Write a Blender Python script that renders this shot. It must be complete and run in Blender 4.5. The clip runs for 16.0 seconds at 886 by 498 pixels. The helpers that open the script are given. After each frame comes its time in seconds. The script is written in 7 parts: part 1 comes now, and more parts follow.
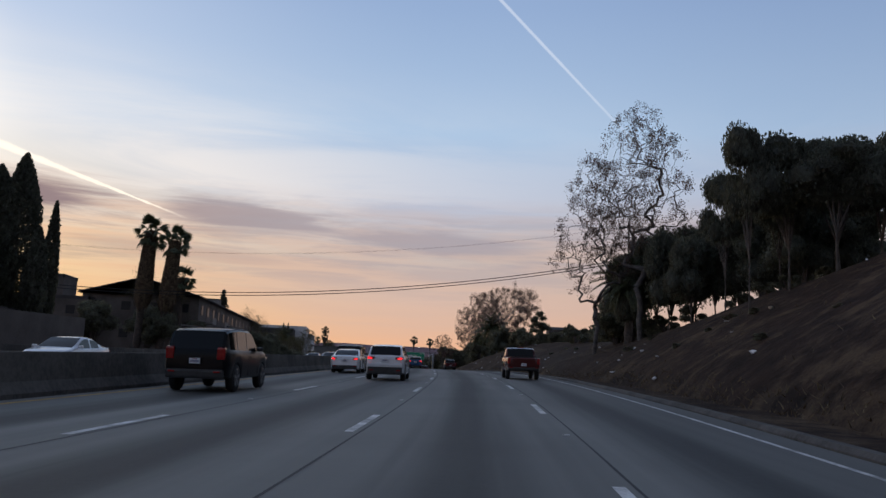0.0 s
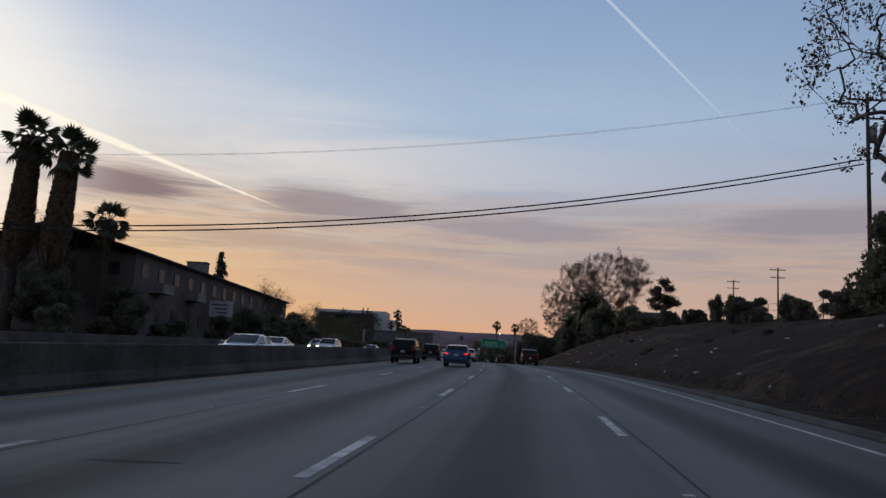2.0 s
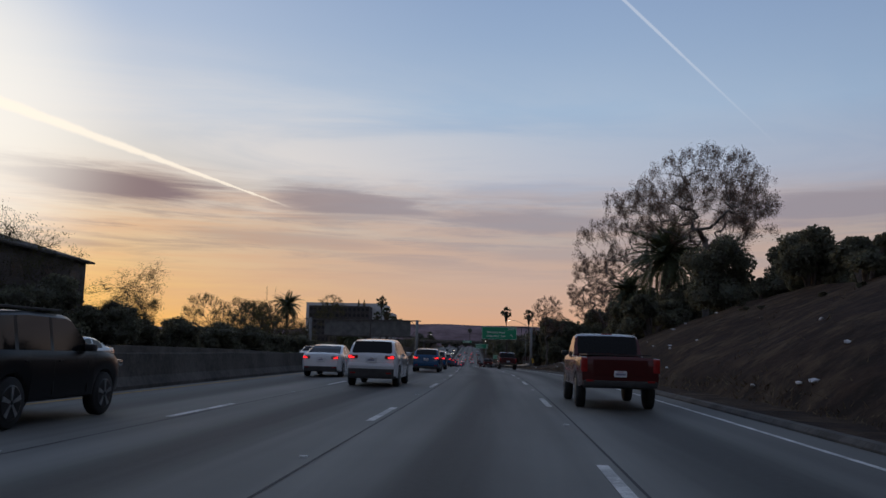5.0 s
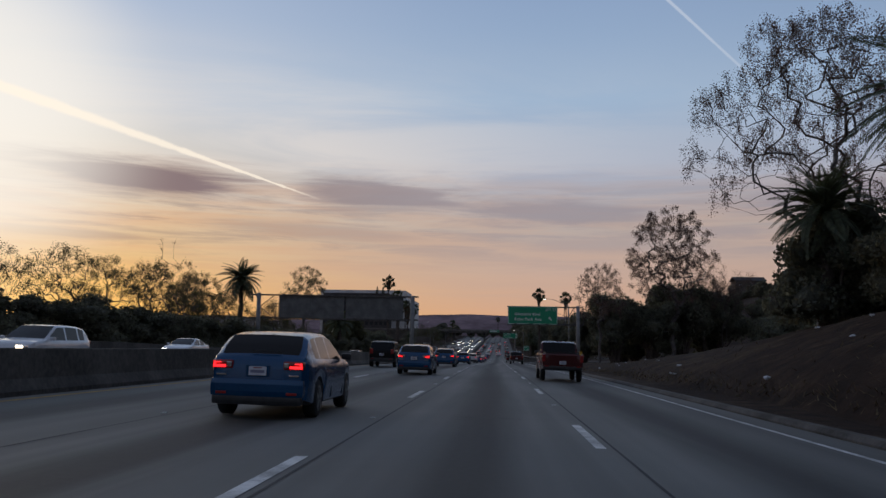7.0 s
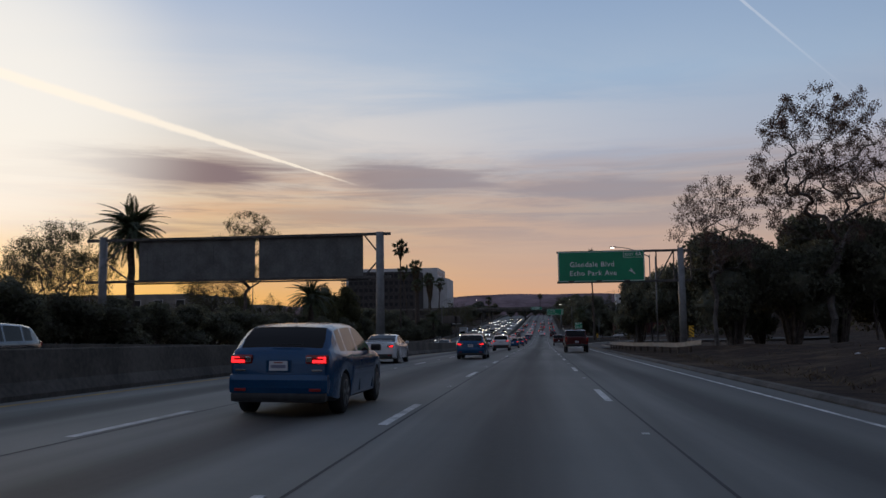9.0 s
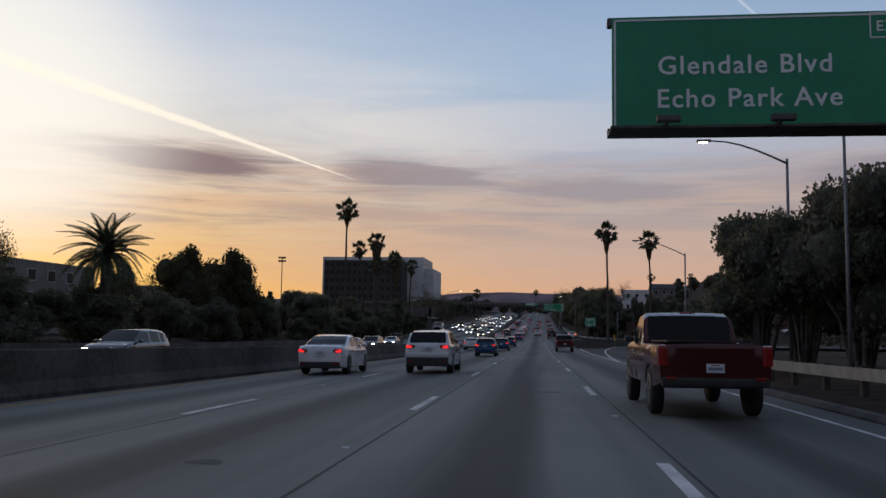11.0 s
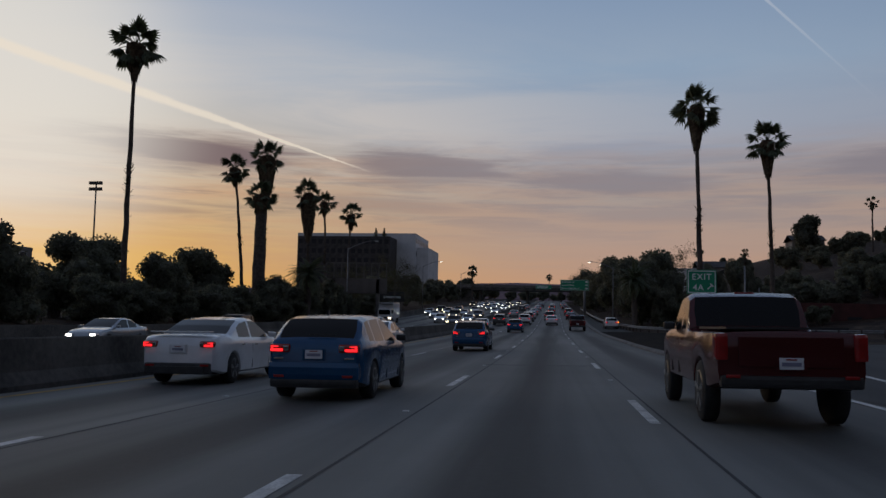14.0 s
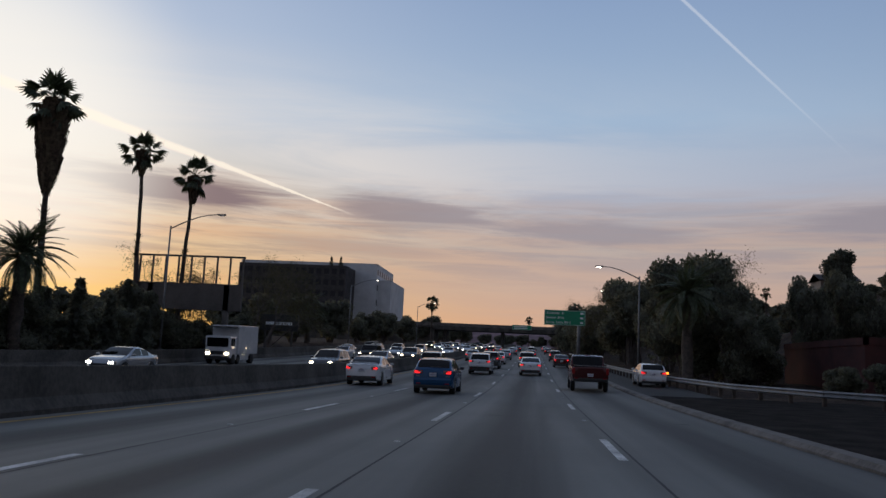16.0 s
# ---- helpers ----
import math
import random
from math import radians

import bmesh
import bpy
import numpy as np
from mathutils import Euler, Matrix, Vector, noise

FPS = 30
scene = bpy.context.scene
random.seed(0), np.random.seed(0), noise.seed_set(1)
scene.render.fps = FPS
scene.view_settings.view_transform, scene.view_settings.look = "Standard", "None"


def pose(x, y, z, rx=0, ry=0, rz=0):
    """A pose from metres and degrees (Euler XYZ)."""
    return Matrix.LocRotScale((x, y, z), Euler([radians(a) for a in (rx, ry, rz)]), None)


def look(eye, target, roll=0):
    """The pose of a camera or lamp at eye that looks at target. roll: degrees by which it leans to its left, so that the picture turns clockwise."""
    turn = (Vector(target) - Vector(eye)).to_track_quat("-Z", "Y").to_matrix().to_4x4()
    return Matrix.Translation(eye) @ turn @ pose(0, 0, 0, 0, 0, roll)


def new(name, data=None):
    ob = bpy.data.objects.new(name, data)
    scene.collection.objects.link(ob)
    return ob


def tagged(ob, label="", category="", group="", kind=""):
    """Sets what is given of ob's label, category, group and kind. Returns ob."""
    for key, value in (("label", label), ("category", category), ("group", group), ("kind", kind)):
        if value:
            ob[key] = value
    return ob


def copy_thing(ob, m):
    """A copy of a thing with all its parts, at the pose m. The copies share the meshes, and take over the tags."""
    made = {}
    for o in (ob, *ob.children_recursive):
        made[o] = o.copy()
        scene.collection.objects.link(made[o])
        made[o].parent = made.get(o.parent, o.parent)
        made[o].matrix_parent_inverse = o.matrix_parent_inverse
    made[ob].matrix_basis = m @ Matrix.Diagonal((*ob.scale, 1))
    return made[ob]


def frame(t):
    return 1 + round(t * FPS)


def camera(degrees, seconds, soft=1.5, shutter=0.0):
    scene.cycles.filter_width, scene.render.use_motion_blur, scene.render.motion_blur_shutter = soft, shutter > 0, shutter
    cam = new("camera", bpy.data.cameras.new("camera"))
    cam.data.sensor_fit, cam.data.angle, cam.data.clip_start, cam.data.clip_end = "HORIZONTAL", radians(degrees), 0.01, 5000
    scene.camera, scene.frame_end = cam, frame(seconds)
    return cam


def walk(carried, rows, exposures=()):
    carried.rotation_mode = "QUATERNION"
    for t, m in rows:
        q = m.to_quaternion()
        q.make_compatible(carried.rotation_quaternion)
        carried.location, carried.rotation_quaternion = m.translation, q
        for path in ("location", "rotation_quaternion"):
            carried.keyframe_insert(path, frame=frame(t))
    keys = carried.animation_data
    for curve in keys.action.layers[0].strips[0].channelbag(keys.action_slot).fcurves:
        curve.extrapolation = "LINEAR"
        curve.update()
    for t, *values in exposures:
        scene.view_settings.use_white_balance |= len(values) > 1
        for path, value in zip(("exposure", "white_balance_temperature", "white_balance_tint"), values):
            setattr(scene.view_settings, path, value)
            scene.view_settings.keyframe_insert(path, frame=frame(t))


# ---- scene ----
cam = camera(56.39, 16.0)
PATH = [
    (0, (1.43, -0.14, 1.25), (3.11, 19.55, 4.34), 2.4),
    (0.5, (3.21, 12.55, 1.64), (4.38, 32.24, 4.94), 2.8),
    (1, (4.83, 24.96, 2.01), (4.81, 44.72, 5.11), 2.9),
    (1.5, (6.30, 37.02, 2.32), (5.77, 56.81, 5.16), 2.6),
    (2, (7.54, 48.88, 2.67), (7.08, 68.69, 5.36), 2.9),
    (2.5, (8.56, 61.28, 2.91), (8.17, 81.09, 5.56), 2.4),
    (3, (9.47, 74.06, 3.14), (9.15, 93.87, 5.93), 2.3),
    (3.5, (10.47, 86.71, 3.36), (10.11, 106.51, 6.19), 2.0),
    (4, (11.10, 99.25, 3.58), (10.66, 119.06, 6.29), 1.8),
    (6.5, (13.70, 164.58, 4.09), (12.47, 184.39, 6.53), 0.8),
    (7, (13.68, 177.96, 4.07), (12.27, 197.78, 6.39), 1.1),
    (7.5, (13.64, 191.49, 4.03), (11.94, 211.30, 6.21), 1.3),
    (8, (13.44, 205.10, 3.90), (11.43, 224.90, 5.90), 0.2),
    (8.5, (13.48, 218.43, 3.83), (11.33, 238.22, 5.77), -0.9),
    (9, (13.35, 231.60, 3.74), (10.99, 251.37, 5.62), -0.7),
    (9.5, (13.25, 244.99, 3.58), (10.78, 264.75, 5.43), 0.1),
    (10, (13.20, 258.88, 3.41), (10.80, 278.66, 5.17), 0.9),
    (12.5, (13.03, 327.56, 2.42), (10.86, 347.35, 4.37), 0.6),
    (13, (13.04, 341.05, 2.16), (10.67, 360.81, 4.16), 0.9),
    (13.5, (12.92, 354.49, 1.89), (10.38, 374.21, 4.02), 1.3),
    (14, (12.97, 367.97, 1.63), (10.36, 387.73, 3.24), 1.1),
    (14.5, (13.03, 382.04, 1.48), (10.45, 401.83, 2.79), 1.8),
    (15, (13.07, 396.54, 1.40), (10.71, 416.30, 3.38), 1.9),
    (15.5, (13.05, 410.82, 1.27), (10.87, 430.55, 3.73), 2.4),
    (16, (13.03, 424.96, 1.24), (10.84, 444.65, 3.96), 2.7),
]
walk(cam, [(t, look(eye, target, roll)) for t, eye, target, roll in PATH],
     [(0, 0.15), (0.5, 0.13), (1.5, -0.04), (2.0, -0.10), (3.0, 0.04), (4.0, -0.04), (6.5, -0.16), (8.5, -0.18), (12.5, -0.06), (13.0, -0.14), (13.5, -0.30), (14.0, -0.54), (14.5, -0.28), (15.0, -0.16), (15.5, -0.17), (16.0, -0.13)])

# ---- sky and light ----
SUN_AZ, SUN_EL = 40.0, 3.0      # degrees to the left of +y, and above the horizon


def heading(az, el):
    """Unit vector for an azimuth to the left of +y and an elevation, in degrees."""
    a, e = radians(az), radians(el)
    return Vector((-math.sin(a) * math.cos(e), math.cos(a) * math.cos(e), math.sin(e)))


class Nodes:
    """A short way to write node trees."""

    def __init__(self, tree):
        self.tree = tree
        tree.nodes.clear()

    def add(self, kind, operation=None, clamp=False):
        n = self.tree.nodes.new(kind)
        if operation:
            n.operation = operation
        if clamp:
            n.use_clamp = True
        return n

    def link(self, a, b):
        self.tree.links.new(a, b)

    def put(self, socket, value):
        if isinstance(value, bpy.types.NodeSocket):
            self.link(value, socket)
        elif value is not None:
            socket.default_value = value

    def math(self, op, a, b=None, c=None, clamp=False):
        n = self.add("ShaderNodeMath", op, clamp)
        for socket, value in zip(n.inputs, (a, b, c)):
            self.put(socket, value)
        return n.outputs[0]

    def vmath(self, op, a, b=None):
        n = self.add("ShaderNodeVectorMath", op)
        self.put(n.inputs[0], a)
        self.put(n.inputs[1], b)
        return n.outputs["Value"] if op in ("DOT_PRODUCT", "LENGTH") else n.outputs["Vector"]

    def step(self, value, a, b, to0=0.0, to1=1.0):
        n = self.add("ShaderNodeMapRange")
        n.interpolation_type = "SMOOTHSTEP"
        for key, v in zip(("Value", "From Min", "From Max", "To Min", "To Max"), (value, a, b, to0, to1)):
            self.put(n.inputs[key], v)
        return n.outputs["Result"]

    def mix(self, fac, a, b, blend="MIX"):
        n = self.add("ShaderNodeMix")
        n.data_type, n.blend_type = "RGBA", blend
        self.put(n.inputs["Factor"], fac)
        self.put(n.inputs[6], a)
        self.put(n.inputs[7], b)
        return n.outputs[2]

    def noise(self, vector, scale, detail=4.0, rough=0.55, distort=0.0):
        n = self.add("ShaderNodeTexNoise")
        self.put(n.inputs["Vector"], vector)
        for key, v in (("Scale", scale), ("Detail", detail), ("Roughness", rough), ("Distortion", distort)):
            n.inputs[key].default_value = v
        return n.outputs["Fac"]

    def ramp(self, fac, stops):
        n = self.add("ShaderNodeValToRGB")
        el = n.color_ramp.elements
        while len(el) < len(stops):
            el.new(0.5)
        for e, (p, c) in zip(el, stops):
            e.position, e.color = p, (*c, 1)
        self.put(n.inputs[0], fac)
        return n.outputs[0]


def srgb(r, g, b):
    """A display colour, 0 to 255, as linear values."""
    return tuple((v / 12.92 if v <= 0.04045 else ((v + 0.055) / 1.055) ** 2.4) for v in (r / 255, g / 255, b / 255))


def build_sky():
    world = bpy.data.worlds.new("dusk_sky")
    scene.world = world
    world.use_nodes = True
    n = Nodes(world.node_tree)
    way = n.add("ShaderNodeTexCoord").outputs["Generated"]
    split = n.add("ShaderNodeSeparateXYZ")
    n.link(way, split.inputs[0])
    x, y, z = split.outputs
    flat = n.math("SQRT", n.math("ADD", n.math("MULTIPLY", x, x), n.math("MULTIPLY", y, y)))
    el = n.math("MULTIPLY", n.math("ARCTAN2", z, flat), 180 / math.pi)
    az = n.math("MULTIPLY", n.math("ARCTAN2", n.math("MULTIPLY", x, -1.0), y), 180 / math.pi)
    # clear sky: one gradient away from the sun, one towards it
    up = n.math("DIVIDE", el, 60.0, clamp=True)
    cool = n.ramp(up, [(0.0, srgb(218, 162, 126)), (0.035, srgb(221, 171, 140)), (0.085, srgb(204, 174, 160)),
                       (0.14, srgb(186, 174, 170)), (0.20, srgb(173, 182, 202)), (0.28, srgb(165, 188, 215)),
                       (0.42, srgb(141, 165, 201)), (0.6, srgb(124, 149, 190)), (1.0, srgb(112, 122, 146))])
    warm = n.ramp(up, [(0.0, srgb(250, 166, 66)), (0.035, srgb(255, 196, 92)), (0.07, srgb(251, 202, 120)),
                       (0.13, srgb(242, 211, 166)), (0.19, srgb(246, 231, 206)), (0.26, srgb(226, 227, 230)),
                       (0.36, srgb(190, 203, 225)), (0.5, srgb(158, 178, 211)), (1.0, srgb(114, 123, 146))])
    # the sky opposite the sunset, already in the earth's shadow
    east = n.ramp(up, [(0.0, srgb(98, 98, 106)), (0.10, srgb(116, 112, 120)), (0.25, srgb(118, 122, 136)), (0.5, srgb(114, 122, 144)), (1.0, srgb(112, 122, 146))])
    turned = n.math("ABSOLUTE", n.math("SUBTRACT", az, SUN_AZ))
    side = n.math("MINIMUM", turned, n.math("SUBTRACT", 360.0, turned))
    clear = n.mix(n.step(side, 0.0, 46.0, 1.0, 0.0), cool, warm)
    clear = n.mix(n.step(az, -40.0, -4.0, 1.0, 0.0), clear, n.mix(1.0, clear, (0.80, 0.82, 0.86, 1), "MULTIPLY"))
    clear = n.mix(n.step(side, 75.0, 140.0), clear, east)
    # high veil and streaks, drawn out along the horizon
    low = n.math("ADD", n.math("ABSOLUTE", z), 0.06)
    plane = n.add("ShaderNodeCombineXYZ")
    n.link(n.math("DIVIDE", x, low), plane.inputs[0])
    n.link(n.math("DIVIDE", y, low), plane.inputs[1])
    mapped = n.add("ShaderNodeMapping")
    mapped.inputs["Rotation"].default_value = (0, 0, radians(-24))
    mapped.inputs["Scale"].default_value = (0.42, 0.70, 1)
    n.link(plane.outputs[0], mapped.inputs[0])
    veil = n.noise(mapped.outputs[0], 1.5, 7.0, 0.58, 1.1)
    height = n.math("MULTIPLY", n.step(el, 3.0, 8.0), n.step(el, 15.0, 23.0, 1.0, 0.0))
    lit = n.math("MULTIPLY", n.math("MULTIPLY", n.step(veil, 0.36, 0.64), n.step(side, 20.0, 58.0, 1.0, 0.15)), n.step(el, 7.0, 12.0))
    sky = n.mix(n.math("MULTIPLY", n.math("MULTIPLY", lit, n.step(el, 12.0, 22.0, 1.0, 0.0)), 0.62), clear, (*srgb(242, 232, 224), 1))
    # grey-mauve banks: a long broken one and lens-shaped ones, roughened by noise
    stretched = n.add("ShaderNodeCombineXYZ")
    n.link(n.math("MULTIPLY", az, 0.10), stretched.inputs[0])
    n.link(n.math("MULTIPLY", el, 1.25), stretched.inputs[1])
    ragged = n.noise(stretched.outputs[0], 1.0, 7.0, 0.62, 0.5)
    rough = n.math("MULTIPLY", n.math("SUBTRACT", ragged, 0.5), 2.4)

    def bank(a0, e0, ra, re, tilt=0.0):
        da = n.math("SUBTRACT", az, a0)
        de = n.math("SUBTRACT", n.math("SUBTRACT", el, e0), n.math("MULTIPLY", da, tilt))
        far = n.math("ADD", n.math("POWER", n.math("DIVIDE", da, ra), 2.0), n.math("POWER", n.math("DIVIDE", de, re), 2.0))
        return n.step(n.math("ADD", n.math("SQRT", far), n.math("MULTIPLY", rough, 0.55)), 0.35, 1.0, 1.0, 0.0)

    grey = bank(25.0, 10.6, 10.5, 1.8, 0.02)
    for power, args in ((0.80, (8.0, 10.3, 8.5, 1.5, 0.03)), (0.75, (-4.0, 9.3, 10.0, 1.2, 0.04)), (0.5, (30.0, 6.6, 9.0, 0.5, 0.0)), (0.9, (-24.0, 9.8, 13.0, 1.5, -0.02)), (0.35, (13.0, 7.6, 9.0, 0.8, 0.02)), (0.35, (-8.0, 7.0, 10.0, 0.7, 0.02))):
        grey = n.math("MAXIMUM", grey, n.math("MULTIPLY", bank(*args), power))
    broken = n.math("MULTIPLY", n.step(ragged, 0.42, 0.66), n.math("MULTIPLY", n.step(el, 4.0, 8.0), n.step(el, 9.0, 13.0, 1.0, 0.0)))
    grey = n.math("MAXIMUM", grey, n.math("MULTIPLY", broken, 0.5))
    # a salmon veil in streaks under the banks
    streaked = n.add("ShaderNodeCombineXYZ")
    n.link(n.math("MULTIPLY", az, 0.06), streaked.inputs[0])
    n.link(n.math("MULTIPLY", el, 0.85), streaked.inputs[1])
    streaks = n.step(n.noise(streaked.outputs[0], 1.3, 6.0, 0.6, 0.4), 0.34, 0.66, 0.08, 0.60)
    salmon = n.math("MULTIPLY", n.math("MULTIPLY", streaks, n.step(side, 60.0, 110.0, 1.0, 0.0)), n.math("MULTIPLY", n.step(el, 1.5, 4.5), n.step(el, 9.0, 13.0, 1.0, 0.0)))
    sky = n.mix(salmon, sky, n.mix(n.step(side, 10.0, 45.0, 1.0, 0.0), (*srgb(203, 172, 157), 1), (*srgb(226, 172, 130), 1)))
    cloud = n.mix(n.step(side, 10.0, 45.0, 1.0, 0.0), (*srgb(154, 146, 156), 1), (*srgb(134, 113, 117), 1))
    sky = n.mix(grey, sky, cloud)

    # glow round the hidden sun
    near = n.vmath("DOT_PRODUCT", way, tuple(heading(SUN_AZ - 2, 13.0)))
    sky = n.mix(n.math("MULTIPLY", n.math("POWER", n.step(near, math.cos(radians(17)), 1.0), 1.6), 0.85), sky, (1.04, 1.0, 0.93, 1))
    low_glow = n.vmath("DOT_PRODUCT", way, tuple(heading(SUN_AZ - 5, 2.5)))
    band = n.math("MULTIPLY", n.step(low_glow, math.cos(radians(15)), 1.0), n.step(el, 3.0, 8.0, 1.0, 0.0))
    sky = n.mix(n.math("MULTIPLY", band, n.math("ADD", 0.55, n.math("MULTIPLY", rough, 0.35))), sky, (1.0, 0.60, 0.16, 1))
    # contrails: thin bands along great circles, that fade towards their ends
    def trail(a, b, w0, w1, colour, power, fray=0.22, fade=0.86):
        nonlocal sky
        da, db = heading(*a), heading(*b)
        normal, along = da.cross(db).normalized(), (db - da).normalized()
        span = along.dot(db) - along.dot(da)
        off = n.math("ABSOLUTE", n.vmath("DOT_PRODUCT", way, tuple(normal)))
        run = n.math("DIVIDE", n.math("SUBTRACT", n.vmath("DOT_PRODUCT", way, tuple(along)), along.dot(da)), span)
        width = n.step(run, 0.0, 1.0, radians(w0), radians(w1))
        wisp = n.math("MULTIPLY", n.math("SUBTRACT", n.noise(way, 60.0, 4.0), 0.5), radians(fray))
        core = n.math("SUBTRACT", 1.0, n.step(n.math("DIVIDE", n.math("ADD", off, wisp), width), 0.30, 1.0), clamp=True)
        ends = n.math("MULTIPLY", n.step(run, -1.2, -0.4), n.step(run, fade, 1.04, 1.0, 0.0))
        ahead = n.step(n.vmath("DOT_PRODUCT", way, tuple(da)), 0.3, 0.5)
        sky = n.mix(n.math("MULTIPLY", n.math("MULTIPLY", core, n.math("MULTIPLY", ends, ahead)), power), sky, (*colour, 1))

    trail((33.0, 15.2), (13.0, 9.9), 0.46, 0.09, (1.16, 1.03, 0.86), 0.72)
    trail((-7.5, 26.5), (-20.8, 13.4), 0.15, 0.09, srgb(220, 226, 238), 0.46, 0.10, 0.35)
    air = n.add("ShaderNodeTexSky")
    air.sky_type, air.sun_disc = "NISHITA", False
    air.sun_elevation, air.sun_rotation = radians(SUN_EL), radians(-SUN_AZ)
    base = n.add("ShaderNodeBackground")
    n.link(air.outputs[0], base.inputs[0])
    base.inputs[1].default_value = 0.006
    back = n.add("ShaderNodeBackground")
    n.link(sky, back.inputs[0])
    back.inputs[1].default_value = 1.0
    both = n.add("ShaderNodeAddShader")
    n.link(base.outputs[0], both.inputs[0])
    n.link(back.outputs[0], both.inputs[1])
    n.link(both.outputs[0], n.add("ShaderNodeOutputWorld").inputs[0])


build_sky()
sun = new("sun", bpy.data.lights.new("sun", "SUN"))
sun.data.energy, sun.data.angle, sun.data.color = 0.25, radians(12), (1.0, 0.72, 0.45)
sun.matrix_world = look((0, 0, 50), Vector((0, 0, 50)) - heading(SUN_AZ, SUN_EL + 3))

# ---- materials ----


def material(name, colour, rough=0.8, metal=0.0, vary=0.15, scale=6.0, grain=60.0, bump=0.0, coat=0.0, piece=0.0, spec=0.5, thin=0.0):
    """A surface with stains at a large scale, grain at a small one, fine relief and a tint of its own for each piece."""
    m = bpy.data.materials.new(name)
    m.use_nodes = True
    n = Nodes(m.node_tree)
    at = n.add("ShaderNodeTexCoord").outputs["Object"]
    big, fine = n.noise(at, scale, 4.0, 0.6), n.noise(at, grain, 3.0, 0.6)
    both = n.math("ADD", n.math("MULTIPLY", big, 0.65), n.math("MULTIPLY", fine, 0.35))
    dark, light = (tuple(min(1.0, c * k) for c in colour) for k in (1 - 2.2 * vary, 1 + 2.2 * vary))
    base = n.mix(n.step(both, 0.3, 0.7), (*dark, 1), (*light, 1))
    if piece:
        info = n.add("ShaderNodeObjectInfo").outputs["Random"]
        isle = n.add("ShaderNodeNewGeometry").outputs["Random Per Island"]
        own = n.math("FRACT", n.math("ADD", info, isle))
        hue = n.add("ShaderNodeHueSaturation")
        n.link(n.math("ADD", 1.0 - piece, n.math("MULTIPLY", own, 2 * piece)), hue.inputs["Value"])
        n.link(n.math("ADD", 0.5 - piece * 0.05, n.math("MULTIPLY", own, piece * 0.1)), hue.inputs["Hue"])
        n.link(base, hue.inputs["Color"])
        base = hue.outputs[0]
    b = n.add("ShaderNodeBsdfPrincipled")
    n.link(base, b.inputs["Base Color"])
    n.link(n.math("ADD", rough - 0.08, n.math("MULTIPLY", fine, 0.16), clamp=True), b.inputs["Roughness"])
    b.inputs["Metallic"].default_value = metal
    b.inputs["Coat Weight"].default_value = coat
    b.inputs["Specular IOR Level"].default_value = spec
    if bump:
        relief = n.add("ShaderNodeBump")
        relief.inputs["Strength"].default_value = bump
        relief.inputs["Distance"].default_value = 0.02
        n.link(both, relief.inputs["Height"])
        n.link(relief.outputs[0], b.inputs["Normal"])
    out = b.outputs[0]
    if thin:
        # light that comes through a leaf
        through_leaf, both_ways = n.add("ShaderNodeBsdfTranslucent"), n.add("ShaderNodeMixShader")
        n.link(n.mix(1.0, base, (1.5, 1.4, 1.1, 1), "MULTIPLY"), through_leaf.inputs[0])
        both_ways.inputs[0].default_value = thin
        n.link(out, both_ways.inputs[1])
        n.link(through_leaf.outputs[0], both_ways.inputs[2])
        out = both_ways.outputs[0]
    n.link(out, n.add("ShaderNodeOutputMaterial").inputs[0])
    return m


def lamp_material(name, colour, strength):
    m = bpy.data.materials.new(name)
    m.use_nodes = True
    n = Nodes(m.node_tree)
    b = n.add("ShaderNodeBsdfPrincipled")
    b.inputs["Base Color"].default_value = (*colour, 1)
    b.inputs["Roughness"].default_value = 0.2
    b.inputs["Emission Color"].default_value = (*colour, 1)
    b.inputs["Emission Strength"].default_value = strength
    n.link(b.outputs[0], n.add("ShaderNodeOutputMaterial").inputs[0])
    return m


